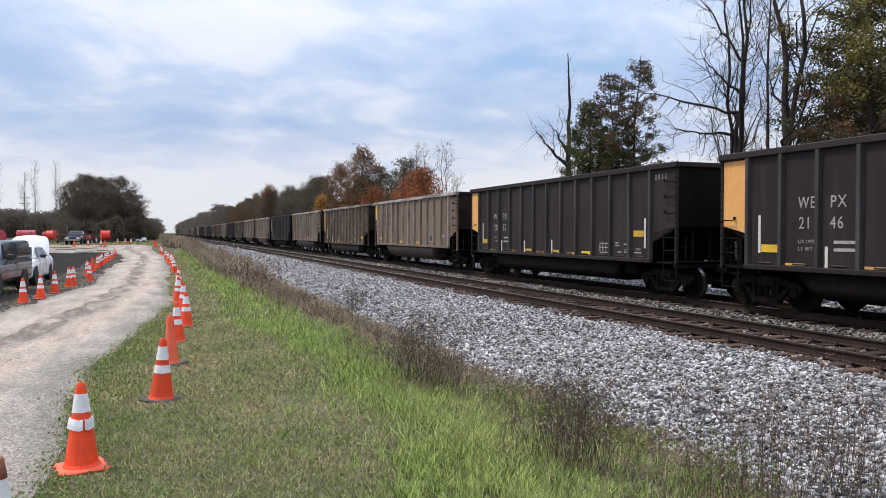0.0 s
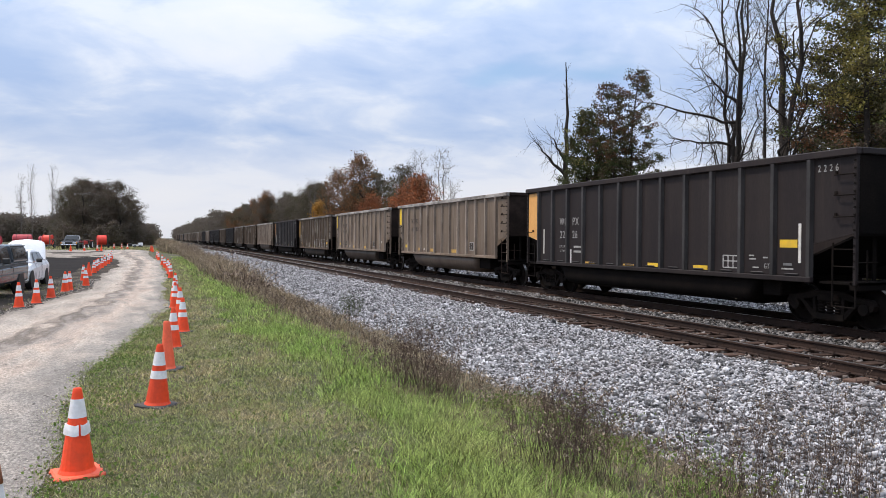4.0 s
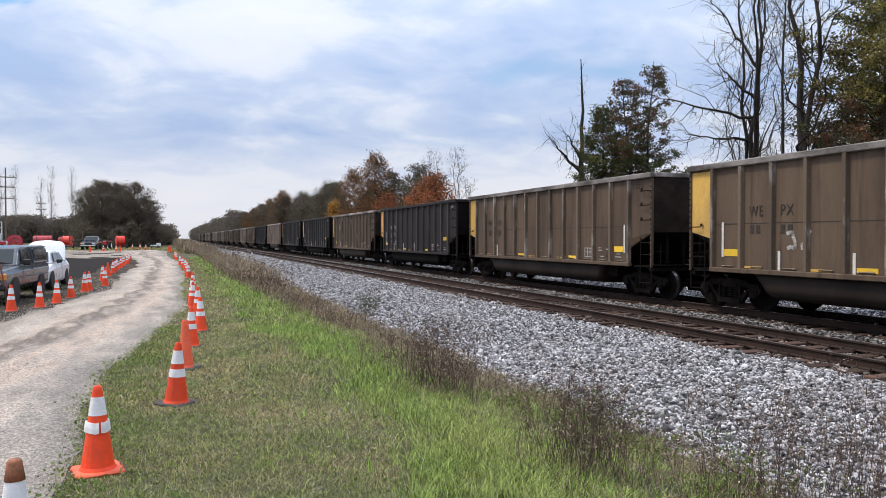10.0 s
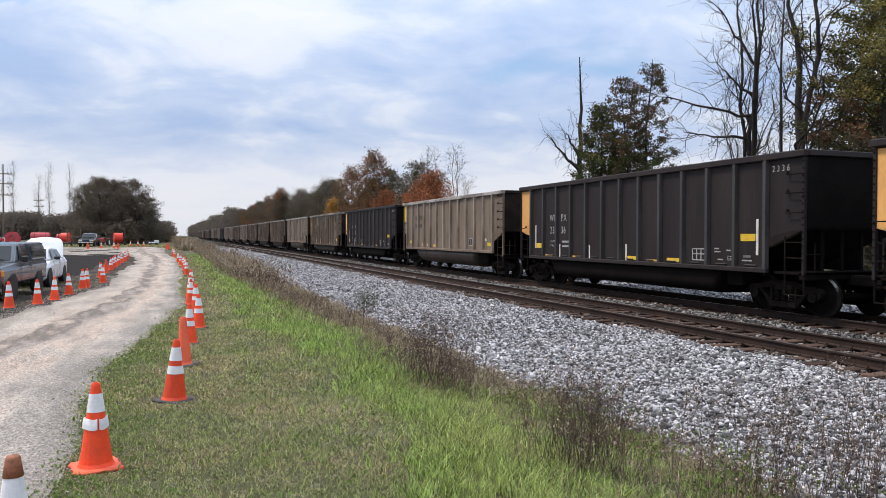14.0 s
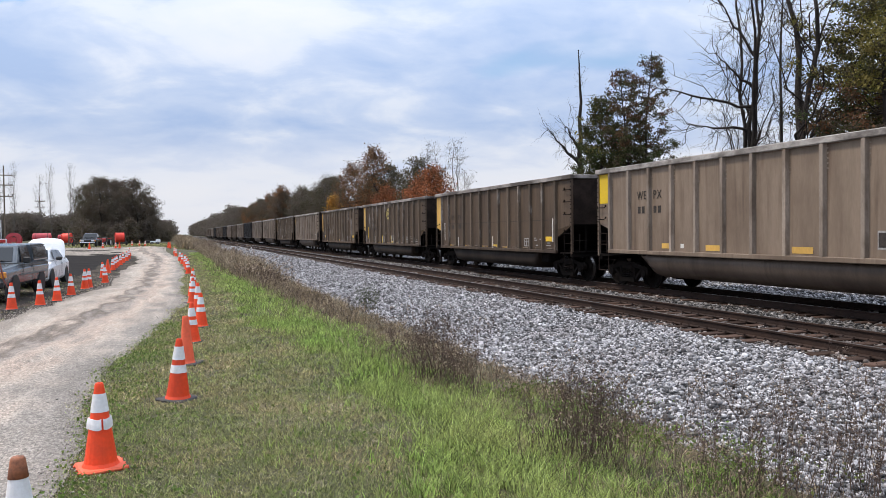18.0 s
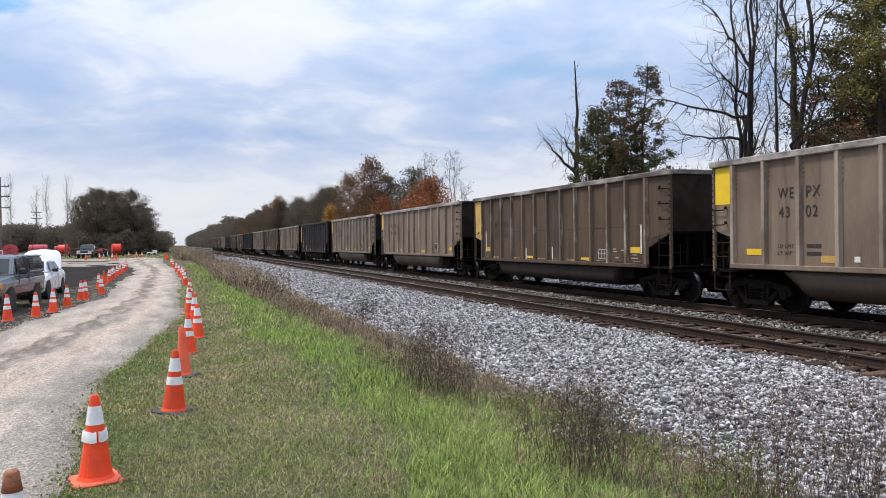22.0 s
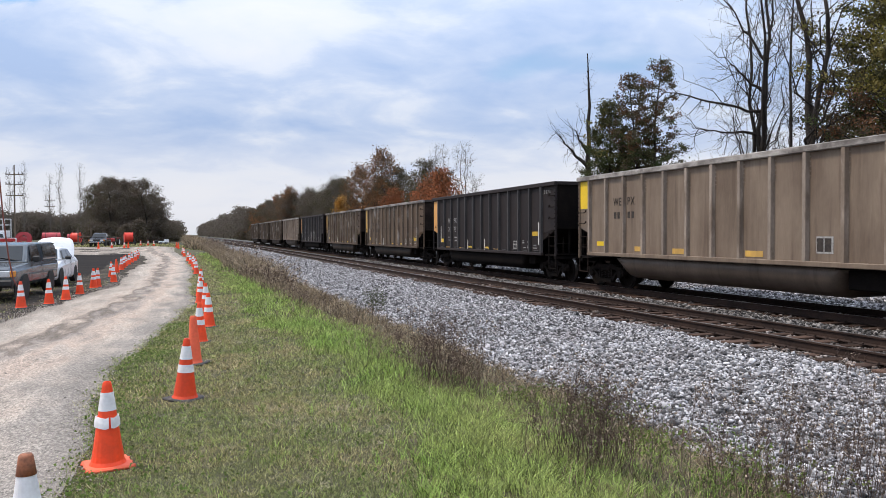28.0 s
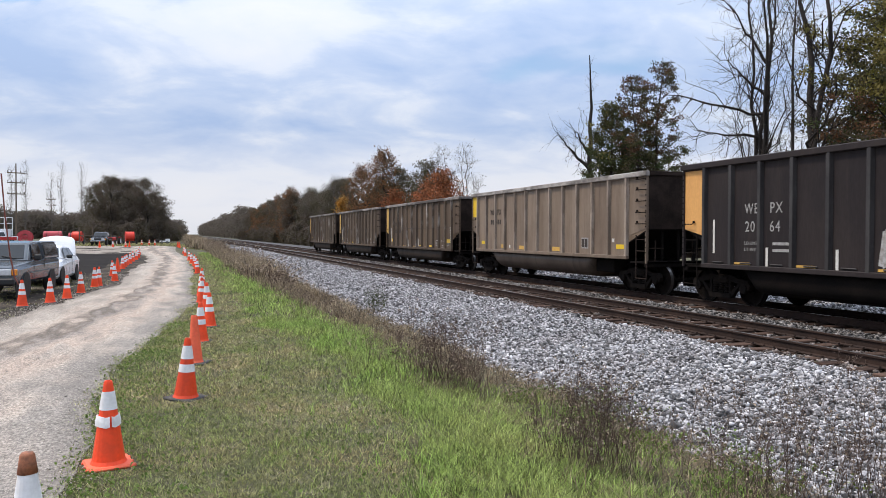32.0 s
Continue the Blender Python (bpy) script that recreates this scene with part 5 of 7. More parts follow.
def scrawl(car, u, z, n, h, seed, mat="chalk_paint"):
    """Looping spray-paint strokes."""
    rng = np.random.default_rng(seed)
    for k in range(n):
        c = u + k * h * 0.85
        pts = [(c + rng.uniform(-0.35, 0.35) * h, z + rng.uniform(0, 1) * h) for _ in range(4)]
        pts[0] = (c - 0.25 * h, z + rng.uniform(0, 0.3) * h)
        pts[2] = (c + 0.1 * h, z + rng.uniform(0.8, 1.1) * h)
        line = []
        for i in range(3):
            for s in np.linspace(0, 1, 5)[:-1]:
                b = (pts[i][0] * (1 - s) + pts[i + 1][0] * s + 0.06 * h * math.sin(6 * s + k), pts[i][1] * (1 - s) + pts[i + 1][1] * s + 0.1 * h * math.sin(3.1 * s))
                line.append(b)
        bm = bmesh.new()
        w = 0.045
        prev = None
        for (a, b), (c2, d) in zip(line, line[1:]):
            t = Vector((c2 - a, d - b))
            if t.length < 1e-4:
                continue
            nrm = Vector((-t.y, t.x)).normalized() * w
            vs = [bm.verts.new((-1.511 - 0.0006 * (k % 3), -p, q)) for p, q in ((a + nrm.x, b + nrm.y), (a - nrm.x, b - nrm.y), (c2 - nrm.x, d - nrm.y), (c2 + nrm.x, d + nrm.y))]
            bm.faces.new(vs)
        part("graffiti", bm, car, mat)


def tag(car, glyphs, passes, tall):
    """Angular sprayed letters: rows of u and corner points."""
    for u, zig in glyphs:
        for k, w in passes:
            bm = bmesh.new()
            for i, ((a, b), (c2, d)) in enumerate(zip(zig, zig[1:])):
                t = Vector((c2 - a, d - b))
                nrm = Vector((-t.y, t.x)).normalized() * w
                o = 0.07 * k
                bm.faces.new([bm.verts.new((-1.511 - 0.001 * k - 0.0004 * (i % 2), -u - o - p, 1.14 + o + q * tall)) for p, q in ((a + nrm.x, b + nrm.y), (a - nrm.x, b - nrm.y), (c2 - nrm.x, d - nrm.y), (c2 + nrm.x, d + nrm.y))])
            part("graffiti", bm, car, "chalk_paint" if k == 0 else "stencil_white")


# from the last car forwards: b black steel, n brown steel, t tan alloy; lettering where it can be made out
CONSIST = [("n", ""), ("n", ""), ("n", ""), ("t", ""), ("b", "2064"), ("n", ""), ("n", ""), ("b", "2073"), ("t", ""), ("n", "2671"), ("t", ""), ("b", "2211"), ("t", ""), ("t", ""),
           ("n", ""), ("t", "4302"), ("n", ""), ("n", ""), ("n", ""), ("t", ""), ("n", ""), ("b", "2070"), ("t", ""), ("b", "2336"), ("b", "2036"), ("n", ""), ("b", "2097"), ("n", "2820"),
           ("n", ""), ("t", "4084"), ("b", "2205"), ("n", ""), ("t", "4074"), ("t", ""), ("b", "2226"), ("t", "4054"), ("n", ""), ("t", ""), ("b", "2032"), ("b", "2146"), ("t", ""), ("n", "")]
LABELS = {"b": "black steel coal gondola with an amber corner panel and white lettering", "n": "dusty brown steel coal gondola with ribs and faded amber corner",
          "t": "tan aluminium coal gondola with a yellow corner panel and rounded tub"}


def build_train():
    made, train = {}, []
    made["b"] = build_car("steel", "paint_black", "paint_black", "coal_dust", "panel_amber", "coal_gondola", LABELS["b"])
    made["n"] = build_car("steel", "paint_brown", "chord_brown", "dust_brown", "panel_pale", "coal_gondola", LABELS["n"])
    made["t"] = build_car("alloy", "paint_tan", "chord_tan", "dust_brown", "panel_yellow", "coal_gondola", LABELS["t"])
    used = set()
    for i, (k, number) in enumerate(CONSIST):
        m = Matrix.Translation((TRAIN_X, REAR - i * PITCH, RAIL_Z))
        if k in used:
            car = copy_thing(made[k], m)
        else:
            car = made[k]
            used.add(k)
            car.matrix_basis = m
        train.append(car)
    rng = np.random.default_rng(17)
    for i, (k, number) in enumerate(CONSIST):
        car = train[i]
        for c in list(car.children):   # reflectors lost over the years
            if c.name.startswith(("marker_plate", "reflector")) and rng.random() < 0.28:
                bpy.data.objects.remove(c)
        ink = "stencil_white" if k == "b" else "stencil_black"
        u, z1, z2 = {"b": (2.46, 2.40, 1.95), "n": (2.25, 2.40, 1.95), "t": (2.24, 2.74, 2.30)}[k]
        gap = {"b": 0.85, "n": 1.0, "t": 0.80}[k]
        write_side(car, "WE", u, z1, 0.37, ink, sx=0.78)
        write_side(car, "PX", u + gap, z1, 0.37, ink, sx=0.85)
        if not number:
            for du in (0.04, 0.24, gap + 0.02, gap + 0.24):
                part("stencil", boxed(-1.510, -1.506, -u - du - 0.13, -u - du, z2 + 0.02, z2 + 0.23), car, ink)
        else:
            write_side(car, number[:2], u + 0.02, z2, 0.37, ink, sx=0.85)
            write_side(car, number[2:], u + gap, z2, 0.37, ink, sx=0.85)
            if k != "t":
                for j, ch in enumerate(number):
                    write_side(car, ch, 13.48 + 0.15 * j, TOP - 0.44, 0.21, ink, sx=0.8)
        if k != "t":
            write_side(car, "GT", 11.98, 1.24, 0.17, "stencil_white" if k == "b" else "stencil_black", sx=0.7)
        if k == "t" and number:
            for j, text in enumerate(("LD LMT", "LT WT")):
                write_side(car, text, u - 0.02, 1.60 - 0.17 * j, 0.125, ink)
                part("stencil", boxed(-1.510, -1.506, -u - gap - 0.42, -u - gap - 0.02, 1.605 - 0.17 * j, 1.685 - 0.17 * j), car, ink)
        if k == "b":
            write_side(car, "LD LMT", u, 1.62, 0.12, ink)
            write_side(car, "LT WT", u, 1.46, 0.12, ink)
            for z in (1.46, 1.62):
                part("stencil", boxed(-1.510, -1.506, -u - gap - 0.62, -u - gap - 0.1, z, z + 0.07), car, ink)
    scrawl(train[31], 13.75, 1.9, 1, 0.9, 5)
    scrawl(train[31], 13.75, 2.7, 1, 0.8, 6)
    scrawl(train[28], 3.6, 1.5, 2, 0.5, 7)
    scrawl(train[28], 6.2, 1.25, 4, 0.7, 8, "stencil_black")
    # silver block letters over four panels of one car, thin white ones over six panels of another
    E, T = ((0.55, 0.95), (0.05, 0.88), (0.0, 0.45), (0.45, 0.5), (0.0, 0.45), (0.05, 0.02), (0.6, 0.06)), ((-0.2, 0.92), (0.5, 1.0), (0.12, 0.95), (0.2, 0.3), (0.1, 0.0), (-0.1, 0.12))
    MM, V = ((-0.1, 0.0), (0.1, 0.3), (0.18, 0.8), (0.26, 0.82), (0.34, 0.3), (0.42, 0.85), (0.52, 1.0), (0.6, 0.8), (0.58, 0.2)), ((0.0, 1.05), (0.1, 0.6), (0.2, 0.0), (0.32, 0.12), (0.06, 0.7))
    S, H = ((0.5, 0.95), (0.1, 0.9), (0.05, 0.55), (0.42, 0.42), (0.4, 0.05), (0.0, 0.08)), ((0.0, 1.0), (0.02, 0.1), (0.01, 0.5), (0.4, 0.55), (0.42, 1.05), (0.38, 0.0))
    C, K7 = ((0.5, 0.95), (0.15, 0.8), (0.02, 0.4), (0.2, 0.05), (0.55, 0.1)), ((0.0, 0.95), (0.55, 1.0), (0.4, 0.5), (0.15, 0.45), (0.35, 0.2), (0.5, 0.0), (0.62, 0.25))
    tag(train[4], ((6.35, ((0, 0.1), (0.1, 0.9), (0.45, 0.8), (0.3, 0.5), (0.5, 0.25), (0.05, 0.1), (0.3, 0.6))), (7.4, ((0, 1.0), (0.05, 0.05), (0.4, 0.1), (0.55, 1.1), (0.6, 0.1), (0.25, 0.3), (0.2, 0.9))),
                   (8.45, ((0.05, 0.0), (0.0, 1.1), (0.3, 0.9), (0.35, 0.1), (0.6, 1.05), (0.65, 0.0), (0.3, 0.15))), (9.4, ((0.1, 0.0), (0.05, 1.0), (0.65, 1.1), (0.3, 0.7), (0.6, 0.6), (0.2, 0.35), (0.65, 0.05), (0.3, 0.0)))), ((0, 0.05), (1, 0.03)), 0.9)
    tag(train[31], ((7.35, MM), (8.25, T), (8.75, E), (9.45, V), (9.75, E), (10.4, S), (10.9, H), (11.5, K7), (12.35, C)), ((0, 0.028),), 0.72)
    for r0, r1 in ((0.0, 0.05), (0.25, 0.37)):
        bm = bmesh.new()
        lathe_x(bm, [(-1.508, r0), (-1.508, r1)], 28)
        part("painted_emblem", bm, train[17], "logo_gold", at=(0, -6.62, 3.02))
    for w, z in ((0.17, 3.12), (0.2, 3.05), (0.2, 2.96), (0.14, 2.89)):
        part("painted_emblem", boxed(-1.512, -1.509, -6.62 - w, -6.62 + w, z, z + 0.035), train[17], "logo_gold")
    for k in range(14):   # worn gaps in the ring
        a = k * 0.449
        part("painted_emblem", boxed(-1.513, -1.510, -6.62 + 0.31 * math.cos(a) - 0.017, -6.62 + 0.31 * math.cos(a) + 0.017, 3.0 + 0.31 * math.sin(a), 3.045 + 0.31 * math.sin(a)), train[17], "paint_brown")
    for u, mat in ((1.38, "panel_yellow"), (5.15, "panel_yellow"), (5.55, "reflector_white"), (7.25, "panel_yellow"), (7.75, "reflector_white")):
        part("reflector", boxed(-1.513, -1.507, -u - 0.075, -u, 1.12 if u > 2 else 1.4, 1.6 if u > 2 else 2.2), train[17], mat)
    return train


TRAIN = build_train()

# ---- trees ----
def tubes(name, segs, sides, material):
    """Tapered tubes for branch segments: rows of x, y, z, x, y, z, radius, radius."""
    s = np.asarray(segs, float)
    a, b, ra, rb = s[:, 0:3], s[:, 3:6], s[:, 6], s[:, 7]
    d = b - a
    d /= np.maximum(np.linalg.norm(d, axis=1, keepdims=True), 1e-6)
    up = np.where(np.abs(d[:, 2:3]) > 0.9, [[1.0, 0, 0]], [[0, 0, 1.0]])
    e = np.cross(d, up)
    e /= np.linalg.norm(e, axis=1, keepdims=True)
    g = np.cross(d, e)
    ang = np.arange(sides) * 2 * np.pi / sides
    c, sn = np.cos(ang)[None, :, None], np.sin(ang)[None, :, None]
    ring = e[:, None] * c + g[:, None] * sn
    V = np.concatenate([a[:, None] + ring * ra[:, None, None], b[:, None] + ring * rb[:, None, None]], 1)
    n = len(s)
    base = (np.arange(n) * 2 * sides)[:, None]
    i = np.arange(sides)
    j = (i + 1) % sides
    F = np.stack([base + i, base + j, base + sides + j, base + sides + i], -1).reshape(-1, 4)
    return mesh(name, V.reshape(-1, 3), F, [material], smooth=True)


def leaf_cloud(name, centres, size, rng, material, per=1, scatter=0.3):
    c = np.repeat(np.asarray(centres, float), per, 0)
    c = c + rng.normal(0, scatter, c.shape) * [1, 1, 0.75]
    n = len(c)
    u = rng.normal(size=(n, 3))
    u /= np.linalg.norm(u, axis=1, keepdims=True)
    w = np.cross(u, rng.normal(size=(n, 3)))
    w /= np.linalg.norm(w, axis=1, keepdims=True)
    s = size * rng.uniform(0.6, 1.35, (n, 1))
    V = np.stack([c - u * s * 0.5, c + w * s * 0.34, c + u * s * 0.5, c - w * s * 0.34], 1)
    return mesh(name, V.reshape(-1, 3), np.arange(4 * n).reshape(-1, 4), [material])


def polyline(rng, a, b, n, wobble, sag=0.0):
    a, b = np.asarray(a, float), np.asarray(b, float)
    t = np.linspace(0, 1, n + 1)[:, None]
    p = a + (b - a) * t
    p[1:-1] += rng.normal(0, wobble * np.linalg.norm(b - a), (n - 1, 3))
    p[:, 2] += sag * np.sin(np.pi * t[:, 0]) * np.linalg.norm(b - a)
    return p


def add_line(segs, p, r0, r1):
    r = np.linspace(r0, r1, len(p))
    for k in range(len(p) - 1):
        segs.append((*p[k], *p[k + 1], r[k], r[k + 1]))


def make_tree(name, seed, height, girth, profile, limbs, twigs, bark, leaves=None, leaf_size=0.2, per=6, scatter=0.35, fork=1, bare_twigs=0, label="", group="", clump=1.0, wander=0.02, low=0.25, arms=(), steep=0.0, far=False):
    """A trunk, limbs out to a crown outline given as (height share, radius) pairs, twigs, and leaves in clumps."""
    rng = np.random.default_rng(seed)
    hs, rs = np.array(profile).T
    segs, tips, fine = [], [], []
    trunks = []
    for f in range(fork):
        lean = rng.normal(0, 0.035, 2) * height + (np.array([math.cos(f * 2.4 + seed), math.sin(f * 2.4 + seed)]) * 0.05 * height if fork > 1 else 0)
        p = polyline(rng, (0.12 * f, 0.1 * f, -0.3), (lean[0], lean[1], height * rng.uniform(0.93, 1.0)), 12, wander)
        add_line(segs, p, girth * (1 if f == 0 else 0.75), girth * 0.1)
        trunks.append(p)
    for h, dx, dy, dz in arms:
        root = trunks[0][int(h * 12)] * (1 - h * 12 % 1) + trunks[0][int(h * 12) + 1] * (h * 12 % 1)
        q = polyline(rng, root, root + np.array((dx, dy, dz)), 8, 0.02, 0.0)
        add_line(segs, q, girth * 0.45, 0.02)
        for t in range(16):
            s = q[2 + t % 7]
            d = rng.normal(size=3) * 0.5 + np.array((dx, dy, dz)) * 0.12 + [0, 0, rng.choice([-0.5, 0.4])]
            w = polyline(rng, s, s + d * rng.uniform(0.7, 1.8), 4, 0.06, -0.06)
            add_line(segs, w, 0.022, 0.008)
            for b in range(5):
                add_line(fine, polyline(rng, w[1 + b % 4], w[1 + b % 4] + d * 0.5 + rng.normal(0, 0.35, 3), 2, 0.06), 0.008, 0.003)
    for k in range(limbs):
        p = trunks[k % fork]
        h = low + (1 - low) * ((k + rng.random()) / limbs) ** 1.1
        a = rng.uniform(0, 2 * math.pi)
        r = np.interp(h, hs, rs) * rng.uniform(0.55, 1.08) * (1 + 0.16 * math.sin(3 * a + seed))
        reach = r * (rng.uniform(0.35, 0.75) + steep)
        hb = max(0.12, h - reach / height - 0.04)
        i = hb * 12
        i0 = min(int(i), 11)
        root = p[i0] * (1 - (i - i0)) + p[i0 + 1] * (i - i0)
        axis = np.array([np.interp(h, np.linspace(0, 1, 13), p[:, 0]), np.interp(h, np.linspace(0, 1, 13), p[:, 1])])
        end = np.array([axis[0] + r * math.cos(a), axis[1] + r * math.sin(a), h * height])
        q = polyline(rng, root, end, 5, 0.045, -0.05)
        rad = max(0.018, girth * (1 - hb) * 0.42 * min(1.0, r / max(rs)))
        add_line(segs, q, rad, 0.010)
        for t in range(twigs):
            f = rng.uniform(0.3, 1.0)
            i = f * 5
            i0 = min(int(i), 4)
            s = q[i0] * (1 - (i - i0)) + q[i0 + 1] * (i - i0)
            d = rng.normal(size=3) * [1, 1, 0.8] + 0.5 * (end - root) / (np.linalg.norm(end - root) + 1e-6) + [0, 0, 0.35]
            d *= rng.uniform(0.35, 1.0) * clump * (0.10 * height * 0.6) / (np.linalg.norm(d) + 1e-6)
            w = polyline(rng, s, s + d, 2, 0.07)
            add_line(fine, w, 0.010 if bare_twigs else 0.014, 0.004)
            tips += [w[1], w[2]]
            for b in range(bare_twigs):
                f2 = rng.uniform(0.2, 1.0)
                s2 = w[0] * (1 - f2) + w[2] * f2
                d2 = d * 0.5 + rng.normal(0, 0.32, 3) * np.linalg.norm(d)
                e2 = s2 + d2
                add_line(fine, polyline(rng, s2, e2, 2, 0.06), 0.0055, 0.0025)
    ob = thing(name, None, label, "tree", group)
    part("trunk", tubes("trunk", segs, 4 if far else 7, bark), ob)
    if far:
        fine = fine[::5]
    if fine:
        part("fine_branch", tubes("fine_branch", fine, 3, "twig"), ob)["kind"] = "stuff"
    for mat, share in (leaves or {}).items():
        pts = np.array(tips)
        pick = pts[rng.random(len(pts)) < share]
        part("crown", leaf_cloud("crown", pick, leaf_size, rng, mat, per, scatter), ob)
    return ob


def bough_tree(name, seed, height, girth, profile, boughs, leaves, leaf_size, per, label, low=0.25, spires=((0.0, 0.0, 1.0),), gap=0.15, spray=0.45, rise=0.35, bark="bark"):
    """A leafy tree whose foliage hangs in flat sprays on separate boughs: one or more spires share the foot.
    leaves: rows of material, share, lowest and highest height share at which it grows."""
    rng = np.random.default_rng(seed)
    hs, rs = np.array(profile).T
    segs, fine = [], []
    sprays = {row[0]: [] for row in leaves}
    for k, (dx, dy, tall) in enumerate(spires):
        p = polyline(rng, (dx * 0.15, dy * 0.15, -0.3), (dx, dy, height * tall), 12, 0.006)
        add_line(segs, p, girth * (1 - 0.25 * (k > 0)), 0.02)
        count = int(boughs / len(spires))
        for b in range(count):
            h = low + (0.985 - low) * (b + rng.random()) / count
            a = b * 2.4 + rng.normal(0, 0.5)
            r = np.interp(h, hs, rs) * rng.uniform(0.55, 1.12)
            up = rise * r * rng.uniform(0.4, 1.4)
            i = min(max(0.08, h - up / height) * 12, 11.99)
            root = p[int(i)] * (1 - i % 1) + p[int(i) + 1] * (i % 1)
            end = root + np.array([r * math.cos(a), r * math.sin(a), up])
            q = polyline(rng, root, end, 5, 0.05, -0.06)
            add_line(segs, q, max(0.02, girth * (1 - h) * 0.3), 0.010)
            nodes = max(2, int(r / 0.42))
            for m in range(nodes):
                f = 0.28 + 0.72 * (m + rng.random()) / nodes
                g = min(f * 5, 4.99)
                at = q[int(g)] * (1 - g % 1) + q[int(g) + 1] * (g % 1)
                for side in (-1, 1):
                    if rng.random() < gap:
                        continue
                    t = a + side * rng.uniform(0.4, 1.3)
                    d = np.array([math.cos(t), math.sin(t), rng.uniform(-0.1, 0.5)]) * spray * rng.uniform(0.5, 1.3)
                    add_line(fine, np.array([at, at + d]), 0.012, 0.005)
                    share = [w * (lo <= h <= hi) for _, w, lo, hi in leaves]
                    if sum(share) <= 0:
                        continue
                    mat = leaves[rng.choice(len(leaves), p=np.array(share) / sum(share))][0]
                    sprays[mat] += [at + d * 0.55, at + d]
    ob = thing(name, None, label, "tree")
    part("trunk", tubes("trunk", segs, 6, bark), ob)
    part("fine_branch", tubes("fine_branch", fine, 3, "twig"), ob)["kind"] = "stuff"
    for mat, pts in sprays.items():
        if pts:
            part("crown", leaf_cloud("crown", np.array(pts), leaf_size, rng, mat, per, spray * 0.33), ob)
    return ob


def stand(ob, x, y, turn=0.0, size=1.0):
    ob.matrix_basis = pose(x, y, float(lie(x, y)) - 0.05, 0, 0, turn) @ Matrix.Scale(size, 4)
    return ob


def again(ob, x, y, turn, size):
    return copy_thing(ob, pose(x, y, float(lie(x, y)) - 0.05, 0, 0, turn) @ Matrix.Scale(size / ob.scale[0], 4))



# trees standing behind the train
t_oak = stand(bough_tree("oak_tree", 11, 14.6, 0.17, [(0, 1.0), (0.25, 2.7), (0.45, 2.45), (0.62, 2.1), (0.78, 1.6), (0.9, 1.0), (1.0, 0.25)], 210, (("leaf_russet", 0.5, 0.62, 1.0), ("leaf_olive", 0.7, 0.0, 1.0), ("leaf_green", 0.5, 0.0, 0.75), ("leaf_brown", 0.3, 0.5, 1.0)), 0.125, 22,
              "tall slender oak with olive and russet autumn leaves", low=0.28, spires=((0.95, -0.3, 1.03), (-1.2, 0.5, 0.95)), gap=0.36, spray=0.44, rise=0.5), 31.6, 45.7)
t_oak2 = stand(bough_tree("oak_tree", 12, 12.3, 0.16, [(0, 1.6), (0.25, 3.2), (0.5, 2.9), (0.7, 2.1), (0.85, 1.3), (1.0, 0.25)], 180, (("leaf_green", 0.75, 0.0, 1.0), ("leaf_olive", 0.3, 0.0, 1.0), ("leaf_moss", 0.12, 0.6, 1.0)), 0.125, 22,
               "dark green oak beside a taller russet one", low=0.2, gap=0.27, spray=0.48, rise=0.45), 30.6, 48.9)
t_dead = stand(make_tree("dead_tree", 21, 17.2, 0.36, [(0, 0.3), (0.4, 0.8), (0.55, 1.4), (0.68, 1.0), (0.78, 0.3), (1.0, 0.1)], 7, 4, "bark", bare_twigs=2, label="dead bare tree with a broken pointed trunk", low=0.5, wander=0.004,
               arms=((0.45, -2.3, 1.2, 2.9), (0.52, -1.0, 0.5, 2.0))), 31.0, 52.4)
BARE = [(0, 0.3), (0.25, 1.2), (0.5, 1.7), (0.8, 1.9), (1.0, 1.6)]
t_bare = stand(make_tree("bare_tree", 31, 19.5, 0.19, BARE, 46, 9, "bark", bare_twigs=5, fork=4, steep=1.3, label="large bare tree with several upright trunks and a long limb", low=0.3, clump=1.1, wander=0.008,
               arms=((0.465, -4.6, 1.9, 1.0), (0.40, -2.6, 1.4, 0.4), (0.3, -1.6, 1.2, -0.4), (0.5, -2.0, 0.6, 2.0), (0.6, -2.0, 1.0, 3.4))), 28.1, 30.9)
t_bare2 = stand(make_tree("bare_tree", 32, 17.5, 0.12, [(0, 0.2), (0.3, 0.8), (0.6, 1.3), (1.0, 1.0)], 22, 8, "bark", bare_twigs=3, label="thin bare tree with a straight trunk", low=0.35, wander=0.004), 27.15, 27.85)
t_bare3 = stand(make_tree("bare_tree", 33, 18.0, 0.26, [(0, 0.2), (0.3, 1.2), (0.6, 2.4), (1.0, 2.2)], 34, 9, "bark", {"leaf_brown": 0.05}, 0.15, 3, 0.2, fork=2, bare_twigs=3, steep=1.0, label="bare tree with a forked dark trunk", low=0.3, wander=0.01), 26.45, 26.15)
RIGHT = [(0, 0.8), (0.2, 2.4), (0.4, 3.6), (0.62, 4.0), (0.8, 3.4), (0.92, 2.2), (1.0, 0.5)]
t_r1 = stand(bough_tree("oak_tree", 41, 17.0, 0.2, RIGHT, 74, (("leaf_moss", 1.0, 0.5, 1.0), ("leaf_olive", 0.5, 0.3, 1.0), ("leaf_green", 0.3, 0.0, 1.0), ("leaf_brown", 0.6, 0.0, 0.5), ("leaf_russet", 0.2, 0.0, 0.55)), 0.12, 26,
             "broad oak with olive green and brown leaves", low=0.28, gap=0.3, spray=0.52, rise=0.3), 29.0, 23.9)
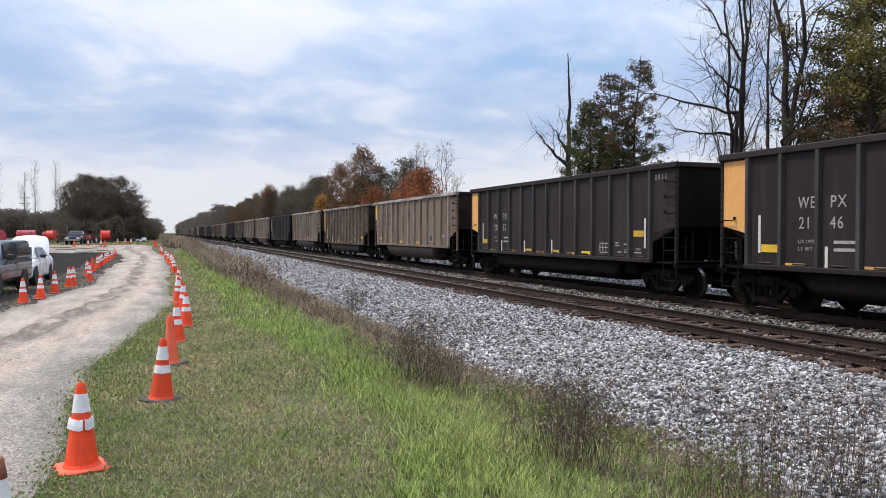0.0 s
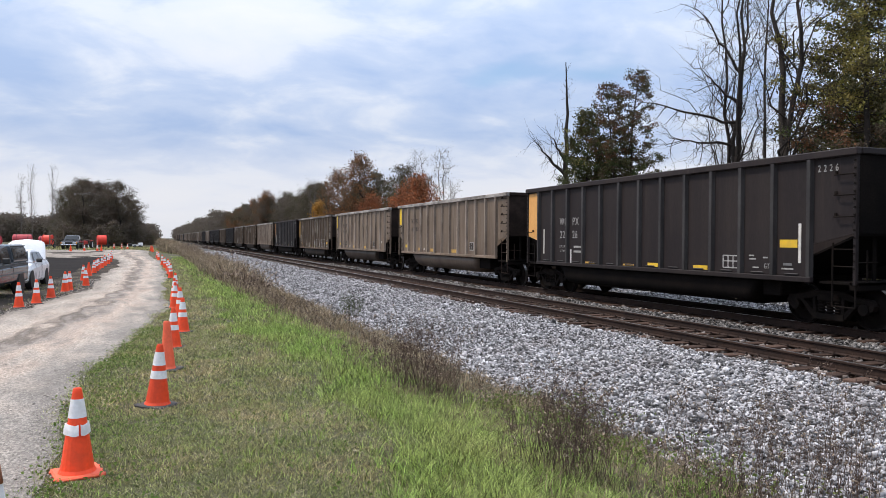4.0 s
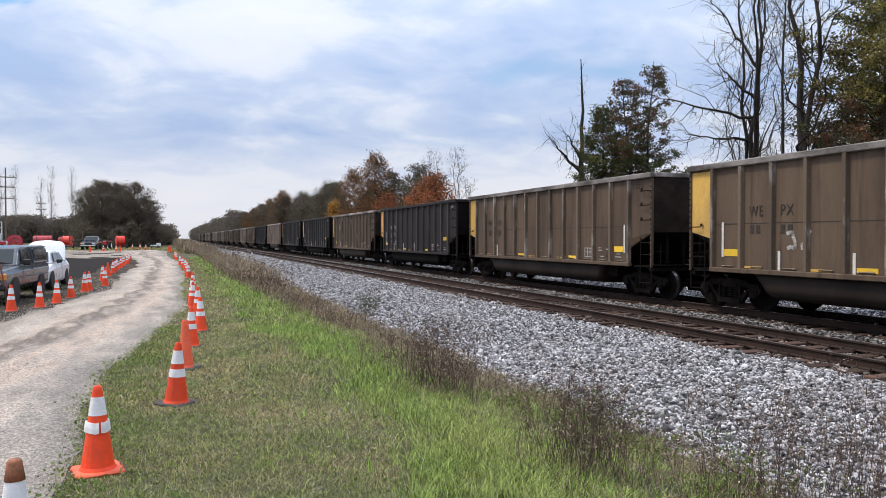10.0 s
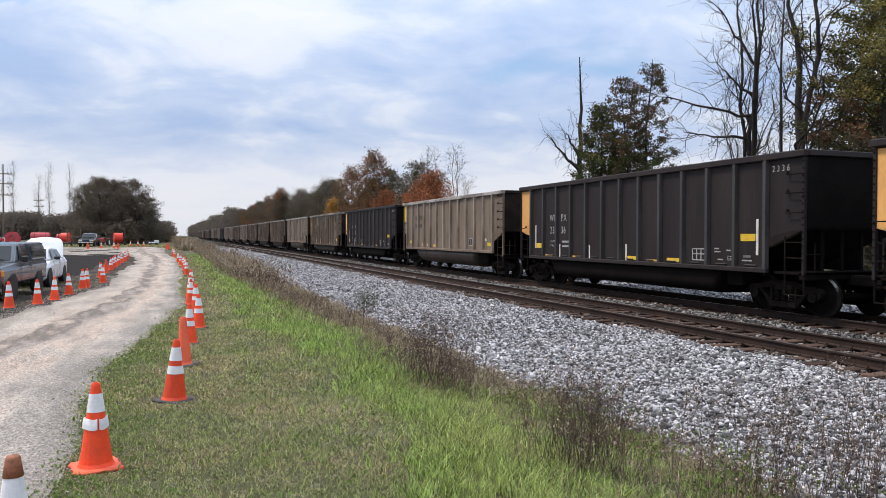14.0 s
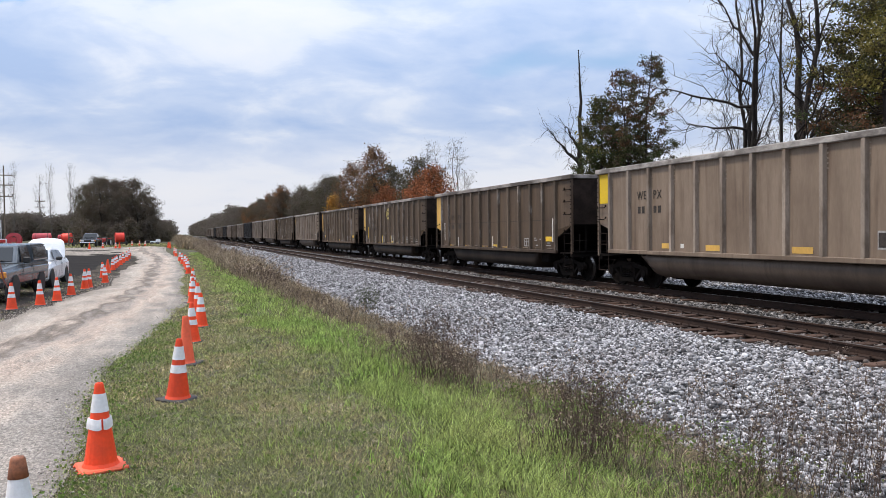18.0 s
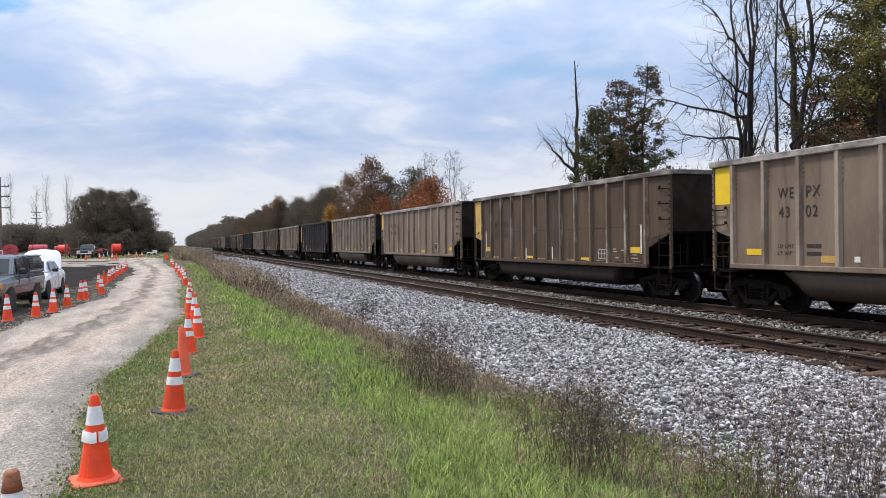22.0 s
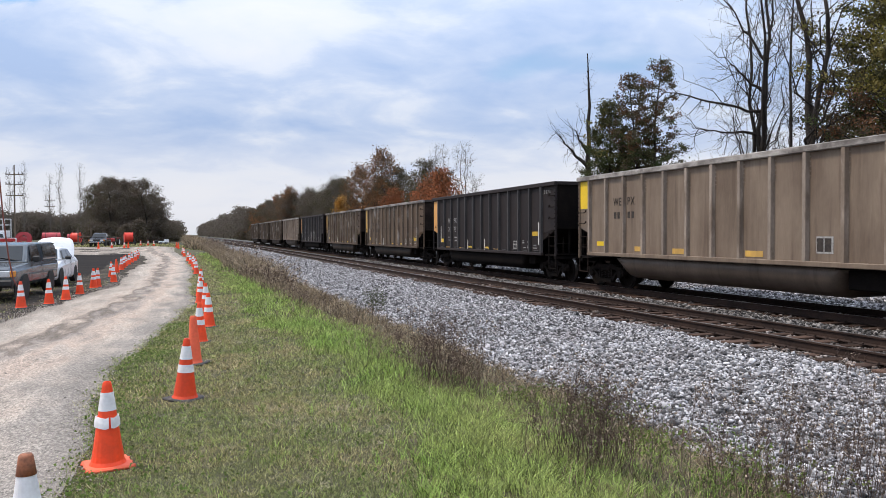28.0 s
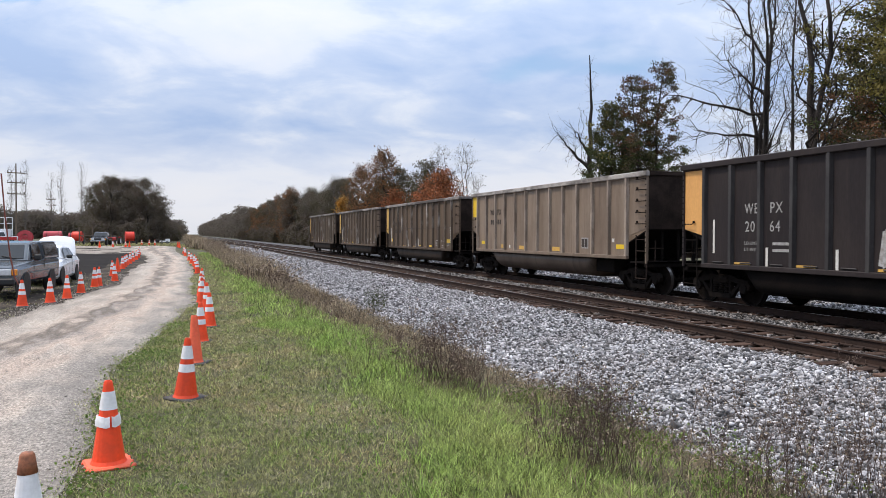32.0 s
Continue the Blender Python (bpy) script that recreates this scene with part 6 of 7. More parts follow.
t_r2 = stand(bough_tree("oak_tree", 42, 18.0, 0.22, RIGHT, 74, (("leaf_moss", 0.35, 0.5, 1.0), ("leaf_olive", 0.6, 0.0, 1.0), ("leaf_green", 0.4, 0.3, 1.0), ("leaf_brown", 0.5, 0.0, 0.5)), 0.12, 26,
             "broad oak with dark green leaves and open gaps", low=0.25, gap=0.3, spray=0.52, rise=0.3), 32.0, 23.6)
again(t_r1, 33.6, 27.0, 130, 0.86)
t_small = stand(make_tree("young_tree", 43, 7.4, 0.09, [(0, 0.3), (0.3, 1.2), (0.7, 1.3), (1.0, 0.3)], 40, 8, "bark", {"leaf_green": 0.8}, 0.18, 5, 0.22, label="small tree with pale green leaves"), 34.5, 44.5)
t_russet = stand(make_tree("oak_tree", 51, 16.6, 0.25, [(0, 1.5), (0.15, 4.4), (0.4, 5.0), (0.6, 3.9), (0.8, 2.7), (0.95, 1.5), (1.0, 0.4)], 120, 9, "bark", {"leaf_rust": 0.65, "leaf_brown": 0.25}, 0.27, 6, 0.42,
                 label="tall oak with russet brown leaves", far=True, low=0.06), 32.5, 122)
t_red = stand(make_tree("maple_tree", 52, 10.6, 0.22, [(0, 2.0), (0.2, 3.8), (0.45, 4.5), (0.7, 3.8), (0.88, 2.4), (1.0, 0.6)], 120, 9, "bark", {"leaf_red": 0.75, "leaf_russet": 0.25}, 0.25, 6, 0.4, label="round red-orange autumn maple", far=True, low=0.05), 32.5, 92.5)
again(t_red, 33.5, 103, 120, 0.92)
again(t_red, 31.5, 112, 220, 0.86)
t_yellow = stand(make_tree("young_tree", 53, 9.6, 0.12, [(0, 0.8), (0.3, 1.9), (0.7, 1.8), (1.0, 0.4)], 60, 8, "bark", {"leaf_yellow": 0.9}, 0.32, 5, 0.35, label="small tree with yellow-orange leaves", low=0.06), 29.5, 141)
t_grey = stand(make_tree("bare_tree", 54, 15.6, 0.16, BARE, 40, 9, "bark_grey", {"leaf_far": 0.05}, 0.25, 2, 0.3, fork=2, bare_twigs=3, label="bare grey tree above the autumn maples", low=0.25, clump=1.3, wander=0.01), 36.5, 104)
again(t_grey, 37.0, 97, 200, 0.97)
again(t_grey, 33.5, 84, 75, 0.62)
DENSE = [(0, 3.2), (0.15, 4.8), (0.45, 5.4), (0.7, 4.8), (0.9, 3.0), (1.0, 0.8)]
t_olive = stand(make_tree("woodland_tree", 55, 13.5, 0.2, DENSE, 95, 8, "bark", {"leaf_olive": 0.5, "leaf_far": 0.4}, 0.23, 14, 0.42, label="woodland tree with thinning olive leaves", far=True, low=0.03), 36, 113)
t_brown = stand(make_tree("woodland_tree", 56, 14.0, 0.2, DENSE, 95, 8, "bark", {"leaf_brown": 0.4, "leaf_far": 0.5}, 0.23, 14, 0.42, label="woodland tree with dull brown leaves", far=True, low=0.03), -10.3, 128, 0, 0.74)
t_bush = stand(make_tree("bush", 57, 4.2, 0.05, [(0, 2.0), (0.4, 2.4), (0.8, 1.6), (1.0, 0.5)], 70, 7, "twig", {"leaf_brown": 0.4, "leaf_far": 0.4, "leaf_olive": 0.2}, 0.28, 4, 0.32, label="tangled brown roadside bush", far=True, low=0.05), 26, 60)
t_bush["category"] = "bush"

again(t_olive, 31.6, 25.5, 40, 0.76)
again(t_olive, 35.4, 28.4, 200, 0.8)


def plant_woods():
    rng = np.random.default_rng(77)
    pool = [t_olive, t_brown, t_brown, t_olive, t_grey, t_brown, t_russet]
    for t in pool:
        t["group"] = "woods along the railway"
    y = 128.0
    while y < 330:   # wood on the far side of the track
        for x, p in ((29.5, 0.9), (35, 0.9)):
            if rng.random() < p:
                src = pool[rng.integers(len(pool))]
                again(src, x + rng.normal(0, 1.5), y + rng.normal(0, 2.5), rng.uniform(0, 360), rng.uniform(0.78, 1.06) * (0.9 if src in (t_russet,) else 1.0))
        y += 7.5
    for y in np.arange(56, 330, 6.5):   # brush at the foot of the wood
        again(t_bush, 25.5 + rng.normal(0, 1.2), y + rng.normal(0, 2), rng.uniform(0, 360), rng.uniform(0.7, 1.2))
    for x, y, s in ((-12.3, 132, 0.70), (-8.5, 133, 0.74), (-5.5, 130, 0.73), (-11.0, 140, 0.78), (-9.0, 147, 0.76), (-4.2, 134, 0.60), (-4.5, 160, 0.64), (-8, 172, 0.80), (-4.4, 186, 0.45), (-6.8, 205, 0.66), (-3.2, 215, 0.38), (-5.2, 240, 0.48), (-2.4, 255, 0.36), (-5.2, 280, 0.52), (-2.0, 300, 0.38)):
        again(t_brown if rng.random() < 0.7 else t_olive, x, y, rng.uniform(0, 360), s)
    for x, y, s in ((-12, 121, 0.8), (-6.2, 124, 0.9), (-4.0, 133, 0.85), (-2.6, 144, 0.8), (-1.6, 160, 0.75), (-1.2, 180, 0.7), (-0.9, 205, 0.75), (-0.6, 235, 0.8), (-7.5, 118, 0.7)):
        again(t_bush, x, y, rng.uniform(0, 360), s)


plant_woods()


def far_wood(name, spots, seed, label, leaf_mat, size=0.9, many=110):
    """Distant woods, one mesh: trunks and clumped leaves."""
    rng = np.random.default_rng(seed)
    segs, C = [], []
    for x, y, h, r in spots:
        z = float(lie(x, y))
        add_line(segs, polyline(rng, (x, y, z), (x, y, z + h * 0.85), 4, 0.02), 0.2, 0.04)
        n = int(many * r)
        a, u = rng.uniform(0, 2 * np.pi, n), rng.random(n)
        hh = 0.08 + 0.92 * rng.random(n)
        rr = r * np.sqrt(u) * (0.55 + 0.75 * np.sin(np.pi * np.clip(hh, 0, 0.97)) ** 0.7) * (1 + 0.2 * np.sin(3 * a + x))
        C.append(np.stack([x + rr * np.cos(a), y + rr * np.sin(a), z + hh * h], -1))
        for k in range(10):
            b = rng.uniform(0, 6.28)
            e = (x + r * math.cos(b), y + r * math.sin(b), z + h * rng.uniform(0.6, 1.02))
            add_line(segs, polyline(rng, (x, y, z + h * rng.uniform(0.2, 0.6)), e, 3, 0.05), 0.07, 0.02)
    ob = tagged(new(name, leaf_cloud(name, np.concatenate(C), size, rng, leaf_mat, 2, 0.6)), label, "woods", kind="stuff")
    part("trunks", tubes("trunks", segs, 4, "bark"), ob)
    return ob


_r = np.random.default_rng(5)
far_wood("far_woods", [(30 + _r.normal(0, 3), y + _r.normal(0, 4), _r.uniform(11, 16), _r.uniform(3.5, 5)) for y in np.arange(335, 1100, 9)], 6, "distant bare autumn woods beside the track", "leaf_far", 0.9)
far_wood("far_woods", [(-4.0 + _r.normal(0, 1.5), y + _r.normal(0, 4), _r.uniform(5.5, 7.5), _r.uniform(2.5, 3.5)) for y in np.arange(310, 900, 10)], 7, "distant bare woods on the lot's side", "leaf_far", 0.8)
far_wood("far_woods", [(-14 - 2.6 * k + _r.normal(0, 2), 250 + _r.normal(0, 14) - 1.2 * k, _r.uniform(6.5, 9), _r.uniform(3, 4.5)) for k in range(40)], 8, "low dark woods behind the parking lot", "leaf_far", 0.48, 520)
t_pop = stand(make_tree("bare_tree", 58, 19, 0.085, [(0, 0.2), (0.4, 0.9), (0.8, 1.5), (1.0, 0.7)], 44, 7, "bark_grey", bare_twigs=2, label="slim bare tree behind the lot", low=0.25, clump=0.7, wander=0.005, steep=1.4), -22, 195)
for x, y, s, r in ((-27, 200, 1.02, 40), (-30, 205, 0.9, 90), (-17.5, 200, 0.85, 10), (-34, 195, 1.0, 150), (-38, 200, 0.95, 250), (-14.5, 185, 0.72, 300), (-20, 190, 0.7, 120)):
    again(t_pop, x, y, r, s)

build_weeds()

# ---- traffic cones ----
def cone_ring(n, r, z):
    return [(r * math.cos(2 * math.pi * k / n), r * math.sin(2 * math.pi * k / n), z) for k in range(n)]


def build_cone(name, label, base="cone_base", bands=True, body="cone_orange", slim=False, torn=False):
    H = 0.71
    r = (lambda z: 0.138 - 0.148 * z) if not slim else (lambda z: 0.105 - 0.085 * z)
    ob = thing(name, None, label, "traffic cone", "traffic cones along the lane")
    bm = bmesh.new()
    box(bm, -0.18, 0.18, -0.18, 0.18, 0.0, 0.032, bevel=0.012)
    if base != "cone_base":
        for s in (-1, 1):
            for k in (-0.12, 0.0, 0.12):
                box(bm, s * 0.18 - 0.012, s * 0.18 + 0.012, k - 0.015, k + 0.015, 0.0, 0.02)
    part("foot", bm, ob, base)
    zs = [0.032, 0.06, 0.2, 0.4, 0.56, 0.69]
    rings = [cone_ring(20, r(z) + (0.012 if z < 0.04 else 0), z) for z in zs] + [cone_ring(20, r(0.70) - 0.006, H), cone_ring(20, r(0.70) - 0.016, H), cone_ring(20, r(0.70) - 0.016, H - 0.05)]
    part("shell", loft(bmesh.new(), rings), ob, body, smooth=False)
    if bands:
        for a, b in ((0.325, 0.415), (0.475, 0.625)):
            if torn and a < 0.4:
                continue
            part("reflective_band", loft(bmesh.new(), [cone_ring(20, r(z) + 0.004, z) for z in (a, b)], caps=False), ob, "cone_white", smooth=True)
    return ob


def build_cones():
    cone = build_cone("traffic_cone", "orange traffic cone with two white reflective bands and black foot")
    pink = build_cone("traffic_cone", "orange traffic cone with torn white bands on a pale orange foot", base="cone_faded", torn=True)
    # torn lower sleeve of the nearest cone
    for a0, a1, tilt in ((-86, 110, 0.012), (113, 266, -0.012)):   # degrees round the cone
        bm = bmesh.new()
        rings = []
        for k in range(13):
            a = radians(a0 + (a1 - a0) * k / 12)
            ruffle = 0.006 + 0.007 * math.sin(3.1 * a) + (0.012 if k in (0, 12) else 0)
            dz = tilt * math.cos(a) + (0.014 if k in (0, 12) else 0)
            rings.append([((0.138 - 0.148 * z + ruffle + e) * math.cos(a), (0.138 - 0.148 * z + ruffle + e) * math.sin(a), z + dz) for z, e in ((0.33, 0.0), (0.33, 0.006), (0.372, 0.009), (0.415, 0.006), (0.415, 0.0))])
        loft(bm, rings)
        part("torn_sleeve", bm, pink, "cone_white")
    plain = build_cone("traffic_cone", "plain faded orange channelizer cone without bands", bands=False, body="cone_faded", slim=True)
    plain2 = build_cone("traffic_cone", "plain orange traffic cone without bands", bands=False)
    stub = build_cone("traffic_cone", "white traffic cone with a dirty brown tip", body="cone_white", bands=False)
    bm = loft(bmesh.new(), [cone_ring(20, 0.138 - 0.148 * z + 0.004, z) for z in (0.60, 0.66, 0.700)] + [cone_ring(20, 0.03, 0.713)])
    part("tip_sleeve", bm, stub, "cone_tip_brown", smooth=True)
    rng = np.random.default_rng(3)

    def put(src, x, y, first=[]):
        m = pose(x, y, float(lie(x, y)) - 0.004, rng.normal(0, 0.8), rng.normal(0, 0.8), rng.uniform(0, 90))
        if src in first:
            return copy_thing(src, m)
        first.append(src)
        src.matrix_basis = m

    put(pink, -0.60, 6.75)
    pink.matrix_basis = pose(-0.60, 6.75, float(lie(-0.6, 6.75)), 0, 0, 14)
    put(stub, -0.82, 4.6)
    put(plain, 0.17, 11.4)
    for x, y in ((0.02, 9.1), (0.30, 13.9), (0.52, 16.0), (0.56, 19.0), (0.50, 21.6), (0.55, 24.2), (0.66, 27.2), (0.7, 37.3), (0.72, 42.1), (0.7, 45.7), (0.6, 50), (0.5, 55.5), (0.3, 67), (0.2, 73)):
        put(cone, x, y)
    for x, y in ((-3.93, 21.9), (-3.47, 23.2), (-3.18, 24.2), (-3.07, 26.5), (-2.9, 28.8), (-2.85, 29.6), (-2.5, 32.1), (-2.9, 36.0), (-3.0, 43.5), (-3.05, 46), (-3.1, 48.5), (-3.1, 51.4), (-3.1, 54.5), (-3.1, 58.5), (-3.2, 63.5), (-3.5, 71), (-7.0, 88), (-5.7, 87.5), (-4.6, 99), (-3.0, 96), (-3.8, 100)):
        put(cone, x, y)
    for x, y in ((-3.0, 40.4), (-8.1, 85.8), (-5.3, 87.3), (-0.2, 89), (-0.4, 92)):
        put(plain2, x, y)


build_cones()


# ---- parked vehicles: local y forward, z from the ground ----
def wheel(parent, x, y, r, w, rim="rim_alloy"):
    bm = bmesh.new()
    prof = [(-w / 2, r * 0.62), (-w / 2, r * 0.93), (-w / 2 + 0.03, r), (w / 2 - 0.03, r), (w / 2, r * 0.93), (w / 2, r * 0.62)]
    lathe_x(bm, prof, 22)
    bmesh.ops.recalc_face_normals(bm, faces=bm.faces)
    wh = part("wheel", bm, parent, "rubber", "black tyre", at=(x, y, r))
    bm = bmesh.new()
    s = 1 if x > 0 else -1
    lathe_x(bm, [(s * w * 0.30, 0.0), (s * w * 0.34, r * 0.2), (s * w * 0.18, r * 0.3), (s * w * 0.20, r * 0.52), (s * w * 0.46, r * 0.62), (s * w * 0.3, r * 0.66)], 16)
    bmesh.ops.recalc_face_normals(bm, faces=bm.faces)
    part("rim", bm, wh, rim)
    return wh


def hull(stations):
    """Closed body from cross-sections: rows of y, half width at the sill, at the belt and at the top, z of sill, belt and top."""
    bm = bmesh.new()
    rings = []
    for y, w0, w1, w2, z0, z1, z2 in stations:
        h = [(w0 * 0.92, z0), (w0, z0 + 0.08), (w1, z1), (w1 * 0.985, z1 + 0.03), (w2, z2 - 0.03), (w2 * 0.93, z2)]
        rings.append([(x, y, z) for x, z in h] + [(-x, y, z) for x, z in h[::-1]])
    return loft(bm, rings)


def quad_pane(parent, pts, name="window", mat="glass_dark", thick=0.012):
    """A pane on four corners, slightly thick."""
    p = [Vector(q) for q in pts]
    nrm = (p[1] - p[0]).cross(p[3] - p[0]).normalized() * thick
    bm = bmesh.new()
    a = [bm.verts.new(q) for q in p]
    b = [bm.verts.new(q + nrm) for q in p]
    fs = [bm.faces.new(a[::-1]), bm.faces.new(b)]
    for i in range(4):
        j = (i + 1) % 4
        fs.append(bm.faces.new((a[i], a[j], b[j], b[i])))
    bmesh.ops.recalc_face_normals(bm, faces=fs)
    return part(name, bm, parent, mat)


def build_pickup(name, paint, label, topper, tall=1.0):
    car = thing(name, None, label, "pickup truck")
    z0 = 0.42 * tall
    body = hull([(2.42, 0.74, 0.78, 0.70, z0 + 0.06, 0.78, 0.90), (2.30, 0.80, 0.84, 0.78, z0, 0.82, 0.97), (1.2, 0.84, 0.87, 0.82, z0, 0.86, 1.04), (0.98, 0.84, 0.87, 0.83, z0, 0.88, 1.06),
                 (-0.3, 0.84, 0.87, 0.84, z0, 0.90, 1.06), (-2.35, 0.84, 0.87, 0.84, z0, 0.90, 1.06), (-2.45, 0.82, 0.85, 0.83, z0 + 0.05, 0.90, 1.04)])
    part("body", body, car, paint)
    cab = hull([(1.02, 0.80, 0.80, 0.74, 1.0, 1.02, 1.05), (0.42, 0.82, 0.80, 0.66, 1.0, 1.05, 1.58), (0.0, 0.82, 0.80, 0.66, 1.0, 1.05, 1.64), (-0.52, 0.82, 0.80, 0.66, 1.0, 1.05, 1.62), (-0.60, 0.82, 0.79, 0.66, 1.0, 1.05, 1.58)])
    part("cab", cab, car, paint)
    quad_pane(car, [(-0.64, 0.955, 1.13), (0.64, 0.955, 1.13), (0.555, 0.50, 1.535), (-0.555, 0.50, 1.535)], "windshield")
    part("wiper", rod(bmesh.new(), (0.1, 0.985, 1.13), (0.55, 0.90, 1.20), 0.012, 6), car, "trim_black")
    part("wiper", rod(bmesh.new(), (-0.5, 0.985, 1.13), (-0.05, 0.90, 1.20), 0.012, 6), car, "trim_black")
    part("cowl", boxed(-0.70, 0.70, 0.97, 1.10, 1.035, 1.062, bevel=0.01), car, "trim_black")
    for s in (-1, 1):
        a = [(s * 0.815, 0.66, 1.10), (s * 0.70, 0.36, 1.53), (s * 0.70, -0.40, 1.55), (s * 0.815, -0.45, 1.10)]
        quad_pane(car, a if s < 0 else a[::-1], "side_window")
        part("door_seam", boxed(s * 0.872 - 0.003, s * 0.872 + 0.003, -0.49, -0.48, z0 + 0.1, 1.04), car, "trim_black")
        part("door_seam", boxed(s * 0.872 - 0.003, s * 0.872 + 0.003, 0.68, 0.69, z0 + 0.1, 1.04), car, "trim_black")
        part("door_handle", boxed(s * 0.88 - 0.012, s * 0.88 + 0.012, -0.42, -0.28, 0.92, 0.955, bevel=0.006), car, "trim_black")
        part("mirror", boxed(s * 0.95 - 0.10, s * 0.95 + 0.10, 0.55, 0.66, 1.06, 1.24, bevel=0.03), car, "trim_black")
        part("rub_strip", boxed(s * 0.872 - 0.010, s * 0.872 + 0.010, -2.1, 1.0, 0.70, 0.735), car, "steel_grey")
        part("headlight", boxed(s * 0.56 - 0.17, s * 0.56 + 0.17, 2.36, 2.47, 0.69, 0.87, bevel=0.02), car, "lamp_clear")
        part("turn_signal", boxed(s * 0.785 - 0.055, s * 0.785 + 0.055, 2.24, 2.455, 0.69, 0.87, bevel=0.02), car, "lamp_amber")
        for y in (1.45, -1.45):
            bm = rod(bmesh.new(), (s * 0.70, y, 0.36 * tall), (s * 0.874, y, 0.36 * tall), 0.385, 24)
            part("wheel_arch", bm, car, "trim_black")
            wheel(car, s * 0.755, y, 0.345 * tall, 0.22)
    part("grille", boxed(-0.38, 0.38, 2.39, 2.45, 0.68, 0.86, bevel=0.02), car, "trim_black")
    part("bumper", boxed(-0.82, 0.82, 2.38, 2.58, z0, 0.62, bevel=0.04), car, "chrome" if not topper else "trim_black", "front bumper")
    part("bumper", boxed(-0.80, 0.80, -2.60, -2.44, z0, 0.60, bevel=0.04), car, "chrome", "rear bumper")
    if topper:
        cap = hull([(-0.62, 0.85, 0.84, 0.74, 1.06, 1.10, 1.60), (-0.8, 0.85, 0.84, 0.74, 1.06, 1.10, 1.63), (-2.2, 0.85, 0.84, 0.74, 1.06, 1.10, 1.63), (-2.44, 0.84, 0.82, 0.72, 1.06, 1.10, 1.56)])
        cp = part("canopy", cap, car, paint, "camper shell over the bed")
        for s in (-1, 1):
            for y0, y1 in ((-0.70, -1.14), (-1.17, -1.74), (-1.77, -2.32)):
                a = [(s * 0.833, y0, 1.19), (s * 0.772, y0, 1.52), (s * 0.772, y1, 1.52), (s * 0.833, y1, 1.19)]
                quad_pane(cp, a if s < 0 else a[::-1], "side_window")
            part("drip_rail", boxed(s * 0.745 - 0.012, s * 0.745 + 0.012, -2.36, -0.66, 1.575, 1.60, bevel=0.004), cp, "trim_black")
        part("valance", boxed(-0.78, 0.78, 2.30, 2.46, 0.40, 0.50, bevel=0.02), car, "trim_black")
        part("grille_bar", boxed(-0.38, 0.38, 2.445, 2.465, 0.755, 0.785, bevel=0.004), car, "paint_grey")
    else:
        part("bed_floor", boxed(-0.78, 0.78, -2.36, -0.66, 1.062, 1.075), car, "trim_black")
    return car


